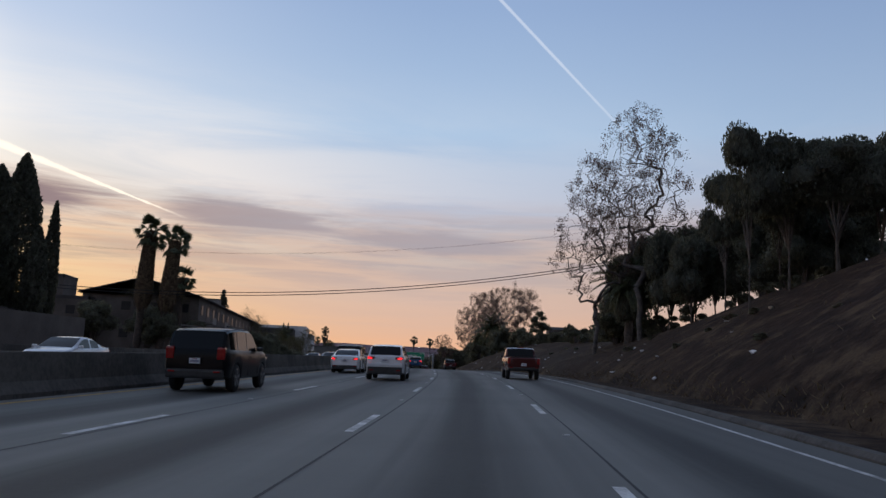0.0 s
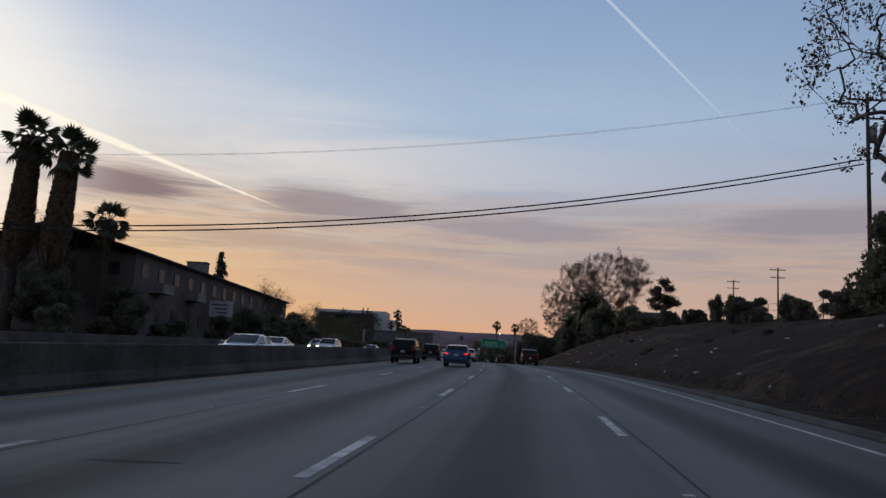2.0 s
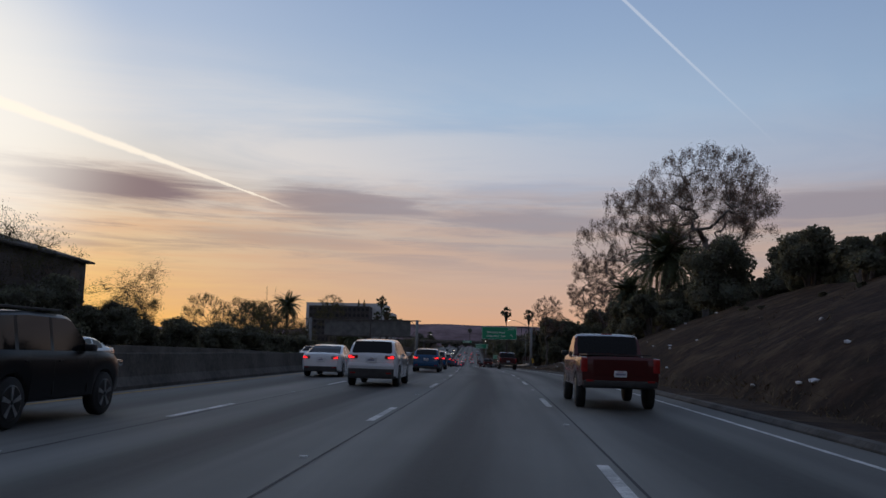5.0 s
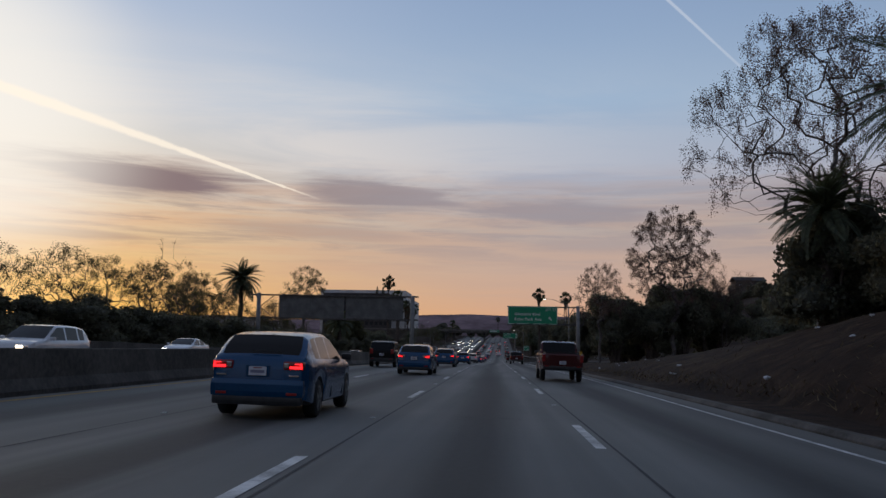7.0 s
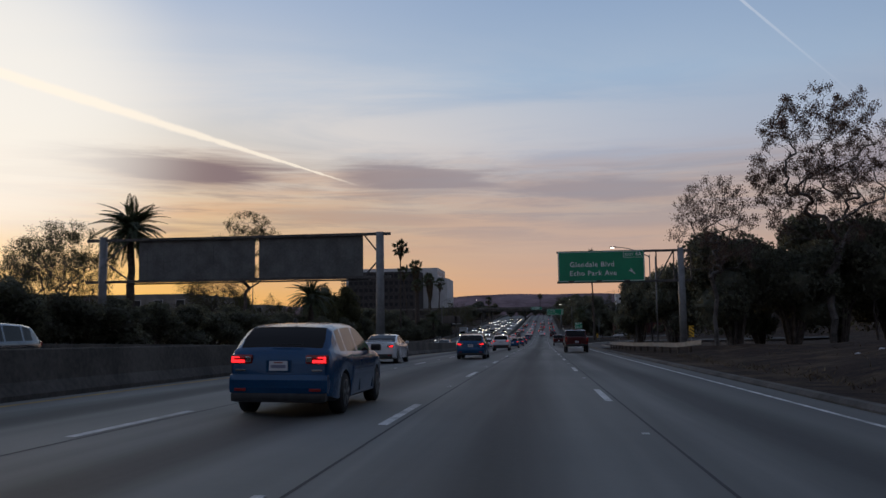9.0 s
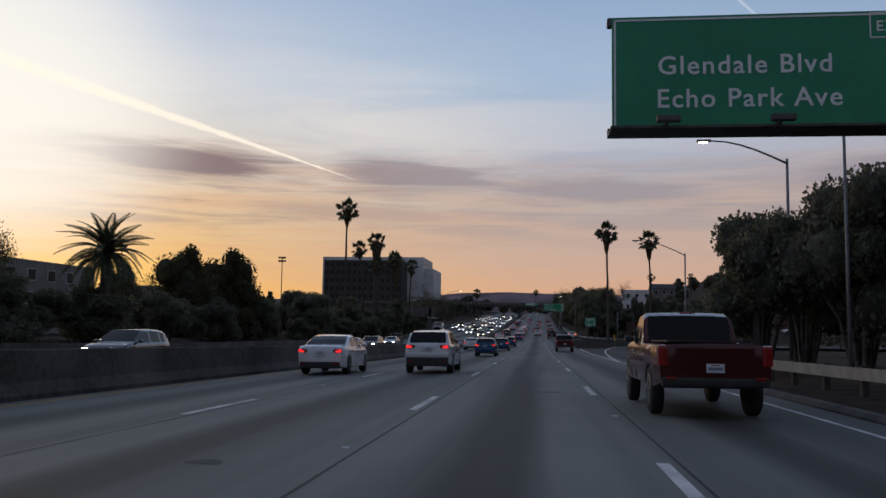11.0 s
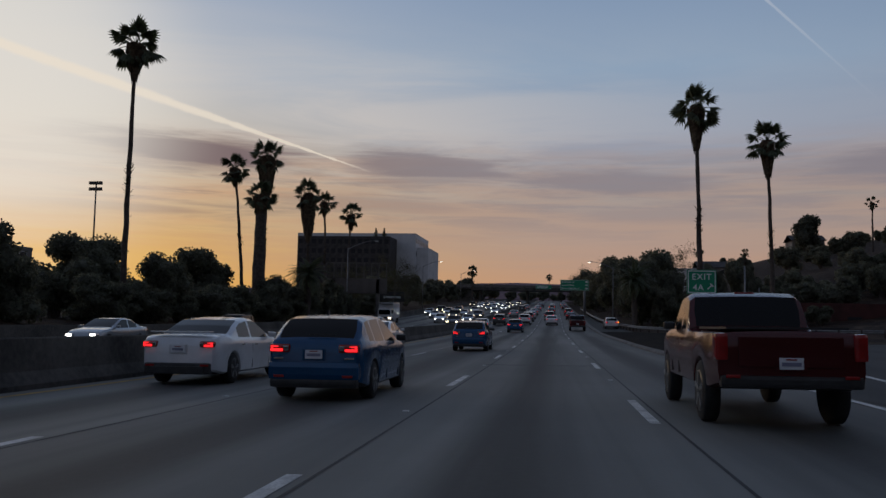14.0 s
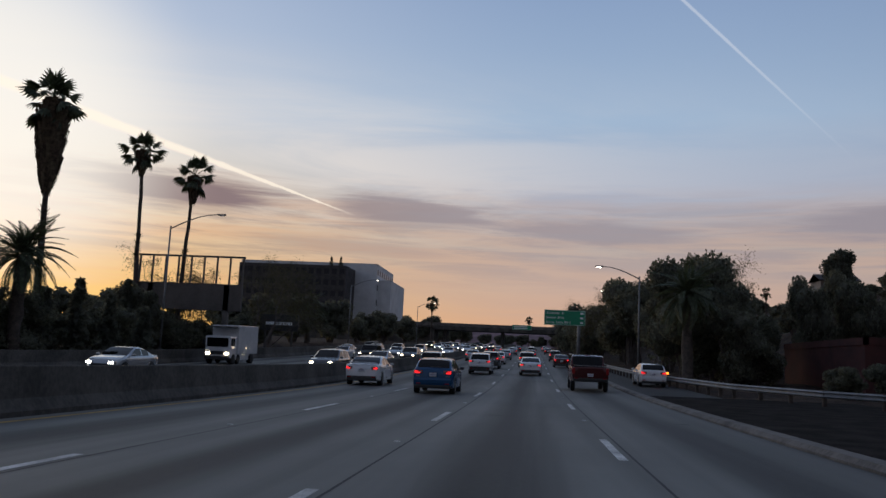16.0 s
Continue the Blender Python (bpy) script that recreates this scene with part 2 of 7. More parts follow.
def concrete_road(name, base, tint):
    """Worn pavement: oily wheel paths along each lane, patches, fine grain; the UV map holds metres across and along."""
    m = bpy.data.materials.new(name)
    m.use_nodes = True
    n = Nodes(m.node_tree)
    uv_node = n.add("ShaderNodeUVMap")
    uv_node.uv_map = "metres"
    uv = uv_node.outputs[0]
    split = n.add("ShaderNodeSeparateXYZ")
    n.link(uv, split.inputs[0])
    u, v = split.outputs[0], split.outputs[1]
    long = n.add("ShaderNodeCombineXYZ")
    n.link(n.math("MULTIPLY", u, 1.0), long.inputs[0])
    n.link(n.math("MULTIPLY", v, 0.03), long.inputs[1])
    streak = n.noise(long.outputs[0], 0.9, 4.0, 0.5, 0.5)
    patch = n.noise(uv, 0.09, 5.0, 0.6)
    grain = n.noise(uv, 9.0, 4.0, 0.7)
    # oil down the middle of each lane, 3.64 m apart, and a lighter band at the lane lines
    lane = n.math("FRACT", n.math("DIVIDE", n.math("ADD", u, 2.245), 3.64))
    mid = n.math("ABSOLUTE", n.math("SUBTRACT", lane, 0.5))
    oil = n.step(n.math("ADD", mid, n.math("MULTIPLY", n.math("SUBTRACT", streak, 0.5), 0.22)), 0.02, 0.30, 1.0, 0.0)
    tone = n.math("ADD", 1.0, n.math("MULTIPLY", n.math("SUBTRACT", patch, 0.5), 0.8))
    tone = n.math("MULTIPLY", tone, n.math("ADD", 1.0, n.math("MULTIPLY", n.math("SUBTRACT", grain, 0.5), 0.35)))
    tone = n.math("MULTIPLY", tone, n.math("ADD", 1.0, n.math("MULTIPLY", n.math("SUBTRACT", streak, 0.5), 1.3)))
    tone = n.math("MULTIPLY", tone, n.math("SUBTRACT", 1.0, n.math("MULTIPLY", oil, 0.66)))
    # darker towards the shoulder: the view's dimming to the right, put into the colour
    outer_dim = n.step(n.math("ADD", u, n.math("MULTIPLY", n.math("SUBTRACT", patch, 0.5), 1.5)), 1.8, 5.2)
    tone = n.math("MULTIPLY", tone, n.math("SUBTRACT", 1.0, n.math("MULTIPLY", outer_dim, 0.32)))
    colour = n.mix(1.0, (*(base * c for c in tint), 1), n.add("ShaderNodeCombineColor").outputs[0], "MULTIPLY")
    grey = colour.node.inputs[7].links[0].from_node
    for s in grey.inputs:
        n.link(tone, s)
    b = n.add("ShaderNodeBsdfPrincipled")
    n.link(colour, b.inputs["Base Color"])
    n.link(n.math("ADD", 0.62, n.math("MULTIPLY", grain, 0.25)), b.inputs["Roughness"])
    b.inputs["Specular IOR Level"].default_value = 0.35
    relief = n.add("ShaderNodeBump")
    relief.inputs["Strength"].default_value = 0.25
    relief.inputs["Distance"].default_value = 0.01
    n.link(grain, relief.inputs["Height"])
    n.link(relief.outputs[0], b.inputs["Normal"])
    n.link(b.outputs[0], n.add("ShaderNodeOutputMaterial").inputs[0])
    return m


def soil_material(name):
    """Bare earth, litter and dead grass in patches."""
    m = bpy.data.materials.new(name)
    m.use_nodes = True
    n = Nodes(m.node_tree)
    at = n.add("ShaderNodeTexCoord").outputs["Object"]
    patch, clod, fine = n.noise(at, 0.16, 7.0, 0.68, 1.2), n.noise(at, 1.1, 5.0, 0.68), n.noise(at, 14.0, 3.0, 0.7)
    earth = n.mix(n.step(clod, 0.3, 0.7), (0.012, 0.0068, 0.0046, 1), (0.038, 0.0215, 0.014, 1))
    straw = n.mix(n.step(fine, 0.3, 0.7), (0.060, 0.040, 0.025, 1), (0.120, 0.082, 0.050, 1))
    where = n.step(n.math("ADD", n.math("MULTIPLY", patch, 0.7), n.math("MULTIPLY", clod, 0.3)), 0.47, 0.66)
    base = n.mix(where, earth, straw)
    b = n.add("ShaderNodeBsdfPrincipled")
    n.link(base, b.inputs["Base Color"])
    b.inputs["Roughness"].default_value = 0.95
    b.inputs["Specular IOR Level"].default_value = 0.15
    relief = n.add("ShaderNodeBump")
    relief.inputs["Strength"].default_value = 0.7
    relief.inputs["Distance"].default_value = 0.15
    n.link(n.math("ADD", clod, n.math("MULTIPLY", fine, 0.3)), relief.inputs["Height"])
    n.link(relief.outputs[0], b.inputs["Normal"])
    n.link(b.outputs[0], n.add("ShaderNodeOutputMaterial").inputs[0])
    return m


def pane_material(name, tint, rough=0.04):
    """Dark tinted glass over a dark cabin: shiny, barely seen through."""
    return material(name, tint, rough + 0.02, vary=0.05, scale=2, grain=20, coat=0.0, spec=0.22)


CONCRETE = concrete_road("worn_concrete", 0.155, (1.02, 1.02, 0.93))
ASPHALT = concrete_road("dark_asphalt", 0.023, (1.0, 0.99, 0.97))
SOIL = soil_material("dry_soil")
STRAW = material("dead_grass", (0.14, 0.105, 0.065), 0.95, vary=0.25, scale=3, piece=0.3, spec=0.1)
MULCH = material("dark_mulch", (0.020, 0.017, 0.015), 0.95, vary=0.35, scale=0.9, grain=9, bump=0.6, spec=0.03)
PATCH = material("tar_patch", (0.055, 0.055, 0.054), 0.85, vary=0.2, scale=3)
SEAM = material("tar_seam", (0.02, 0.02, 0.021), 0.75, vary=0.2)
LINE_WHITE = material("road_paint_white", (0.52, 0.52, 0.50), 0.7, vary=0.24, scale=1.6, grain=30)
LINE_YELLOW = material("road_paint_yellow", (0.42, 0.26, 0.05), 0.7, vary=0.2, scale=2.5, grain=30)
BARRIER = material("stained_concrete", (0.070, 0.064, 0.056), 0.9, vary=0.32, scale=0.35, grain=7, bump=0.3)
DIKE = material("asphalt_dike", (0.060, 0.056, 0.052), 0.9, vary=0.3, scale=0.8, grain=14, bump=0.4)
KERB = material("kerb_concrete", (0.13, 0.12, 0.11), 0.9, vary=0.22, scale=0.8, grain=14, bump=0.3)
STEEL = material("galvanised_steel", (0.21, 0.215, 0.22), 0.6, 0.35, vary=0.12, scale=2)
DARK_STEEL = material("weathered_steel", (0.10, 0.095, 0.09), 0.6, 0.4, vary=0.2, scale=2)
SIGN_BACK = material("sign_back_metal", (0.115, 0.12, 0.12), 0.6, 0.2, vary=0.16, scale=0.8, grain=6)
SIGN_GREEN = material("sign_green", (0.012, 0.26, 0.13), 0.4, vary=0.06, scale=0.7)
SIGN_WHITE = material("sign_white", (0.8, 0.82, 0.82), 0.4, vary=0.04)
SIGN_YELLOW = material("sign_yellow", (0.75, 0.42, 0.03), 0.5, vary=0.06)
PAPER_WHITE = material("faded_board", (0.52, 0.54, 0.55), 0.6, vary=0.12, scale=1)
BLACK = material("black_plastic", (0.022, 0.022, 0.023), 0.5, vary=0.2)
BARK = material("grey_bark", (0.10, 0.085, 0.075), 0.95, vary=0.25, scale=1.5, grain=10, bump=0.5)
PALE_BARK = material("mottled_bark", (0.105, 0.095, 0.088), 0.9, vary=0.3, scale=1.2, grain=8, bump=0.4)
PALM_BARK = material("palm_trunk", (0.075, 0.06, 0.05), 0.95, vary=0.25, scale=3, grain=14, bump=0.6)
THATCH = material("dead_palm_thatch", (0.10, 0.075, 0.05), 0.95, vary=0.25, scale=4, piece=0.3, spec=0.15)
FROND = material("palm_frond", (0.07, 0.085, 0.05), 0.6, vary=0.2, scale=3, piece=0.25, spec=0.3, thin=0.25)
LEAF = material("dark_foliage", (0.120, 0.125, 0.098), 0.7, vary=0.2, scale=0.6, grain=5, piece=0.35, spec=0.25, thin=0.5)
PINE = material("pine_needles", (0.104, 0.112, 0.093), 0.75, vary=0.2, scale=0.6, grain=5, piece=0.3, spec=0.2, thin=0.5)
DRY_LEAF = material("russet_leaf", (0.115, 0.083, 0.080), 0.8, vary=0.2, scale=0.6, grain=5, piece=0.4, spec=0.2, thin=0.5)
OLIVE_LEAF = material("olive_leaf", (0.075, 0.075, 0.038), 0.75, vary=0.2, scale=0.6, grain=5, piece=0.35, spec=0.2, thin=0.4)
STUCCO = material("grey_stucco", (0.22, 0.205, 0.19), 0.9, vary=0.14, scale=0.4, grain=12, bump=0.2)
STUCCO_DARK = material("brown_stucco", (0.10, 0.088, 0.08), 0.9, vary=0.16, scale=0.4, grain=12)
WHITE_WALL = material("white_wall", (0.62, 0.63, 0.64), 0.8, vary=0.06, scale=0.2, grain=6)
BRICK_RED = material("dark_red_wall", (0.055, 0.015, 0.013), 0.85, vary=0.2, scale=0.5, grain=9)
ROOF = material("tar_roof", (0.06, 0.055, 0.055), 0.9, vary=0.2, scale=0.6)
WINDOW = material("window_glass", (0.02, 0.022, 0.025), 0.35, vary=0.1, scale=0.5, grain=2, spec=0.25)
WOOD_POLE = material("creosote_wood", (0.055, 0.042, 0.034), 0.9, vary=0.25, scale=2, grain=16)
CABLE = material("cable_sheath", (0.015, 0.015, 0.016), 0.7, vary=0.1)
HILL = material("distant_hillside", (0.22, 0.16, 0.17), 1.0, vary=0.18, scale=0.006, grain=0.03, spec=0.0)
LITTER = material("paper_litter", (0.6, 0.6, 0.62), 0.8, vary=0.15)
TYRE = material("tyre_rubber", (0.014, 0.014, 0.014), 0.85, vary=0.2)
RIM = material("alloy_rim", (0.30, 0.31, 0.32), 0.35, 0.8, vary=0.1)
DARK_RIM = material("black_rim", (0.02, 0.02, 0.021), 0.35, 0.5, vary=0.1)
GLASS = pane_material("car_glass", (0.005, 0.006, 0.007))
CHROME = material("chrome", (0.6, 0.6, 0.6), 0.15, 1.0, vary=0.03)
PLATE = material("plate_face", (0.62, 0.63, 0.66), 0.5, vary=0.05)
PLATE_INK = material("plate_ink", (0.20, 0.20, 0.28), 0.6, vary=0.05)
TAIL = lamp_material("tail_lamp", (1.0, 0.022, 0.028), 2.0)
TAIL_OFF = material("tail_lens", (0.25, 0.008, 0.008), 0.2, vary=0.1, coat=0.6)
AMBER = lamp_material("turn_lamp", (1.0, 0.28, 0.03), 3.0)
HEAD = lamp_material("head_lamp", (1.0, 0.82, 0.55), 9.0)
HEAD_COOL = lamp_material("head_lamp_cool", (1.0, 0.93, 0.82), 9.0)
SIGNAL_RED = lamp_material("signal_red", (1.0, 0.04, 0.03), 6.0)
BULB = lamp_material("street_bulb", (1.0, 0.9, 0.75), 5.0)


def paint(name, colour, metal=0.25):
    return material(name, colour, 0.24, metal, vary=0.06, scale=0.9, grain=40, coat=0.9 if min(colour) > 0.02 else 0.4, spec=0.45)


PAINTS = {
    "black": material("black_paint", (0.004, 0.004, 0.005), 0.30, vary=0.1, scale=0.9, grain=40, coat=0.05, spec=0.14),
    "white": paint("white_paint", (0.62, 0.63, 0.65), 0.0),
    "silver": paint("silver_paint", (0.34, 0.36, 0.38), 0.5),
    "blue": paint("blue_paint", (0.003, 0.058, 0.150), 0.3),
    "red": paint("dark_red_paint", (0.060, 0.005, 0.006), 0.2),
    "grey": paint("grey_paint", (0.07, 0.075, 0.08), 0.4),
}

# ---- the line of the freeway ----
# y, x of the camera's lane, height of the pavement, cross fall in degrees (up to the right)
ROAD = np.array([
    (-120, -16.90, -3.40, 0.00), (-60, -7.79, -1.75, 0.00), (0, 1.48, -0.08, -0.01), (25, 4.94, 0.69, 0.33), (50, 7.73, 1.37, 0.50), (75, 9.76, 1.89, 0.39),
    (100, 11.32, 2.28, 0.18), (125, 12.27, 2.54, -0.19), (150, 13.13, 2.72, -0.45), (175, 13.65, 2.79, -0.57), (200, 13.60, 2.67, -0.89), (225, 13.43, 2.49, -1.04),
    (250, 13.21, 2.23, -0.79), (275, 13.11, 1.88, -0.37), (300, 13.06, 1.51, 0.16), (325, 13.01, 1.12, 0.75), (350, 12.97, 0.66, 0.82), (375, 13.00, 0.24, 0.59),
    (400, 13.05, 0.02, 0.56), (425, 13.06, -0.11, 0.58), (470, 13.09, 0.07, 0.46), (520, 13.30, 1.30, 0.20), (600, 13.60, 3.70, 0.00), (700, 13.90, 6.70, 0.00),
    (800, 14.20, 9.70, 0.00), (900, 14.50, 12.00, 0.00), (1400, 16.00, 13.00, 0.00)])


def smooth(table, y):
    """Catmull-Rom through the rows of a table at y."""
    ys = table[:, 0]
    i = int(np.clip(np.searchsorted(ys, y) - 1, 0, len(ys) - 2))
    h = ys[i + 1] - ys[i]
    t = (y - ys[i]) / h
    slope = [(table[min(k + 1, len(ys) - 1)] - table[max(k - 1, 0)]) / (ys[min(k + 1, len(ys) - 1)] - ys[max(k - 1, 0)]) for k in (i, i + 1)]
    a, b = table[i], table[i + 1]
    return (2 * t**3 - 3 * t**2 + 1) * a + (t**3 - 2 * t**2 + t) * h * slope[0] + (3 * t**2 - 2 * t**3) * b + (t**3 - t**2) * h * slope[1]


FINE_Y = np.arange(-120.0, 1400.5, 1.0)
FINE = np.array([smooth(ROAD, y) for y in FINE_Y])


def road(y):
    """x, z and the slope of the cross fall."""
    return (float(np.interp(y, FINE_Y, FINE[:, 1])), float(np.interp(y, FINE_Y, FINE[:, 2])),
            math.tan(radians(float(np.interp(y, FINE_Y, FINE[:, 3])))))


def turn(y):
    """The heading of the road at y, radians to the left of +y."""
    return math.atan2(road(y - 2)[0] - road(y + 2)[0], 4.0)


def on_road(u, y, dz=0.0):
    x, z, fall = road(y)
    return Vector((x + u, y, z + u * fall + dz))


HILL_H = np.array([(-150, 7.5), (30, 7.3), (40, 7.0), (55, 5.9), (75, 4.5), (100, 4.2), (118, 4.6), (135, 5.3), (150, 5.7), (190, 5.8), (205, 5.1), (220, 4.0), (240, 2.6), (262, 1.3), (290, 0.6), (320, 0.1), (340, 0.0), (1500, 0.0)])


def rise(u, y):
    """Height of the ground over the level of the road."""
    h = 0.0
    if u > 8.3:
        crest = float(np.interp(y, HILL_H[:, 0], HILL_H[:, 1]))
        h += crest * min(1.0, (u - 8.3) / 11.5) ** 0.75
        h += 0.04 * max(0.0, min(u, 120) - 20) * min(1.0, crest / 3)
        back = float(np.interp(y, [440, 560], [0, 1]))
        h += back * 0.26 * max(0.0, min(u, 160) - 22)
        h += 0.10 * max(0.0, min(u, 160) - 60) * (1 - back)
    if u < -29:
        h += 0.9 * min(1.0, (-29 - u) / 5)
    rough = min(1.0, max(0.0, max((u - 7.5) / 4, (-29 - u) / 4)))
    rough *= float(np.interp(y, [300, 325, 440, 470], [1, 0, 0, 1])) if u > 0 else 1.0
    if 436 < y < 570 and 0 < u < 14:
        rough *= max(0.0, (u - 10) / 4)
    if rough:
        h += rough * (0.35 * noise.noise((u * 0.13, y * 0.11, 0)) + 0.16 * noise.noise((u * 0.6, y * 0.5, 3)))
    return h


def ground_at(u, y):
    x, z, fall = road(min(max(y, -119), 1399))
    return Vector((x + u, y, z + max(-11.0, min(u, 8.0)) * fall + rise(u, y)))


# ---- building blocks ----


def mesh_object(name, verts, faces, mat, parent=None, label="", smooth_faces=False):
    me = bpy.data.meshes.new(name)
    me.from_pydata([tuple(v) for v in verts] if not isinstance(verts, np.ndarray) else verts.tolist(), [],
                   faces if not isinstance(faces, np.ndarray) else faces.tolist())
    if smooth_faces:
        me.polygons.foreach_set("use_smooth", [True] * len(me.polygons))
    me.materials.append(mat)
    ob = new(name, me)
    ob.parent = parent
    if label:
        ob["label"] = label
    return ob


def part(name, bm, mat, parent=None, label="", smooth_faces=False):
    me = bpy.data.meshes.new(name)
    bm.to_mesh(me)
    bm.free()
    if smooth_faces:
        me.polygons.foreach_set("use_smooth", [True] * len(me.polygons))
    me.materials.append(mat)
    ob = new(name, me)
    ob.parent = parent
    if label:
        ob["label"] = label
    return ob


def share(ob, name=None, parent=None, m=None):
    """Another object on the same mesh."""
    o = new(name or ob.name.split(".")[0], ob.data)
    o.parent = parent
    if m is not None:
        o.matrix_basis = m
    return o


def box(bm, c, s, bevel=0.0, m=None):
    """A box of full size s about c, into bm."""
    made = bmesh.ops.create_cube(bm, size=1.0)["verts"]
    bmesh.ops.scale(bm, vec=s, verts=made)
    if bevel:
        edges = list({e for v in made for e in v.link_edges})
        out = bmesh.ops.bevel(bm, geom=edges, offset=bevel, segments=2, affect="EDGES", profile=0.7)
        made = list({v for f in out["faces"] for v in f.verts} | {v for v in made if v.is_valid})
    bmesh.ops.translate(bm, vec=c, verts=made)
    if m is not None:
        bmesh.ops.transform(bm, matrix=m, verts=made)
    return made


def box_part(name, c, s, mat, parent=None, bevel=0.0, label="", m=None):
    bm = bmesh.new()
    box(bm, c, s, bevel, m)
    return part(name, bm, mat, parent, label)


def tube(path, radii, sides=8, cap=True):
    """Vertices and faces of a tube along a path."""
    path = [Vector(p) for p in path]
    if not hasattr(radii, "__len__"):
        radii = [radii] * len(path)
    verts, faces = [], []
    ref = Vector((1, 0, 0)) if abs((path[-1] - path[0]).normalized().x) < 0.9 else Vector((0, 1, 0))
    for i, p in enumerate(path):
        d = (path[min(i + 1, len(path) - 1)] - path[max(i - 1, 0)]).normalized()
        a = d.cross(ref).normalized()
        b = d.cross(a)
        for k in range(sides):
            w = 2 * math.pi * k / sides
            verts.append(p + (a * math.cos(w) + b * math.sin(w)) * radii[i])
    for i in range(len(path) - 1):
        for k in range(sides):
            j = (k + 1) % sides
            faces.append((i * sides + k, i * sides + j, (i + 1) * sides + j, (i + 1) * sides + k))
    if cap:
        faces.append(tuple(range(sides - 1, -1, -1)))
        faces.append(tuple((len(path) - 1) * sides + k for k in range(sides)))
    return verts, faces


def tube_part(name, path, radii, mat, parent=None, sides=8, label=""):
    v, f = tube(path, radii, sides)
    return mesh_object(name, v, f, mat, parent, label, True)


def thing(name, place, label, category, group="", kind="", rz=0.0):
    e = new(name)
    e.empty_display_size = 0.3
    e.matrix_basis = Matrix.Translation(place) @ Matrix.Rotation(rz, 4, "Z")
    return tagged(e, label, category, group, kind)


def strip(name, u0, u1, y0, y1, dz, mat, label="", category="", step=4.0, parent=None, thick=0.0, bend=None):
    """A band that follows the road between two offsets; UVs in metres. bend(y) shifts it sideways."""
    ys = np.arange(y0, y1 + step * 0.5, step)
    verts, faces, uvs = [], [], []
    across = max(1, int(abs(u1 - u0) / 4))
    for y in ys:
        off = bend(y) if bend else 0.0
        for k in range(across + 1):
            u = u0 + (u1 - u0) * k / across + off
            verts.append(on_road(u, y, dz))
            uvs.append((u, y))
    n = across + 1
    for i in range(len(ys) - 1):
        for k in range(across):
            faces.append((i * n + k, i * n + k + 1, (i + 1) * n + k + 1, (i + 1) * n + k))
    ob = mesh_object(name, verts, faces, mat, parent)
    layer = ob.data.uv_layers.new(name="metres")
    layer.data.foreach_set("uv", np.array([uvs[l.vertex_index] for l in ob.data.loops]).ravel())
    if category:
        tagged(ob, label, category, kind="structure")
    return ob


def extrude_along(name, profile, y0, y1, mat, step=4.0, parent=None, place=on_road, bend=None):
    """A closed profile of (u, height) swept along the road."""
    ys = np.arange(y0, y1 + step * 0.5, step)
    verts, faces, n = [], [], len(profile)
    for y in ys:
        off = bend(y) if bend else 0.0
        verts += [place(u + off, y, h) for u, h in profile]
    for i in range(len(ys) - 1):
        for k in range(n):
            j = (k + 1) % n
            faces.append((i * n + k, (i + 1) * n + k, (i + 1) * n + j, i * n + j))
    faces += [tuple(range(n)), tuple((len(ys) - 1) * n + k for k in reversed(range(n)))]
    return mesh_object(name, verts, faces, mat, parent)


# ---- ground and roads ----


def build_ground():
    us = [-3000, -1500, -800, -400, -250, -160, -110, -80, -60, -50, -44, -40, -37, -34, -32, -30, -28.5, -20, -11, -4, 2, 5.5, 6.3, 7.4, 8.3]
    us += list(np.arange(9, 26, 0.9)) + [28, 31, 35, 40, 46, 54, 64, 80, 100, 130, 170, 250, 400, 800, 1500, 3000]
    ys = [-900, -400, -200] + list(np.arange(-110, 560, 2.5)) + list(np.arange(560, 1000, 20)) + [1100, 1250, 1390, 2000, 3000, 4200]
    verts, faces, n = [], [], len(us)
    for y in ys:
        for u in us:
            p = ground_at(u, y)
            if -28.7 < u < 5.6:
                p.z -= 0.25
            elif 318 < y < 442 and 5 < u < 100:
                p.z -= 0.06
            elif 441 < y < 562 and 5 < u < 10:
                p.z -= 0.06
            elif abs(u) > 300:
                p.z -= 3
            verts.append(p)
    for i in range(len(ys) - 1):
        for k in range(n - 1):
            faces.append((i * n + k, i * n + k + 1, (i + 1) * n + k + 1, (i + 1) * n + k))
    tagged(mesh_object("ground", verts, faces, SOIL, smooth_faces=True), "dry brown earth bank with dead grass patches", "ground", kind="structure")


build_ground()
road_ob = strip("road", -9.95, 5.75, -110, 1100, 0.0, CONCRETE, "grey worn concrete freeway pavement with oily lanes", "road")
strip("opposite_road", -27.6, -10.9, -110, 1100, 0.0, CONCRETE, "grey concrete carriageway for oncoming traffic", "road")

LINES_U = (-5.85, -2.245, 1.405)
# where the dashes of each line begin, as y and the offset from whole steps of 48 feet
DASHES = (((14, 11.9), (70, 10.8), (98, 8.7), (128, 8.6), (200, 7.4), (760, 7.7)),
          ((15, 13.6), (65, 12.9), (85, 10.1), (120, 9.2), (185, 8.0), (205, 9.5), (335, 9.3), (347, 7.0), (362, 5.7), (760, 5.8)),
          ((0, 5.2), (45, 3.8), (65, 3.6), (90, 1.0), (120, 0.3), (178, -0.8), (260, -0.1), (340, -0.2), (440, -1.0), (760, -1.0)))


def dash_starts(k, y0, y1):
    """The near end of each dash of a line."""
    table = DASHES[k]
    for i in range(int(y0 // 14.63), int(y1 // 14.63)):
        yield 14.63 * i + float(np.interp(14.63 * i + table[0][1], [a for a, _ in table], [b for _, b in table]))


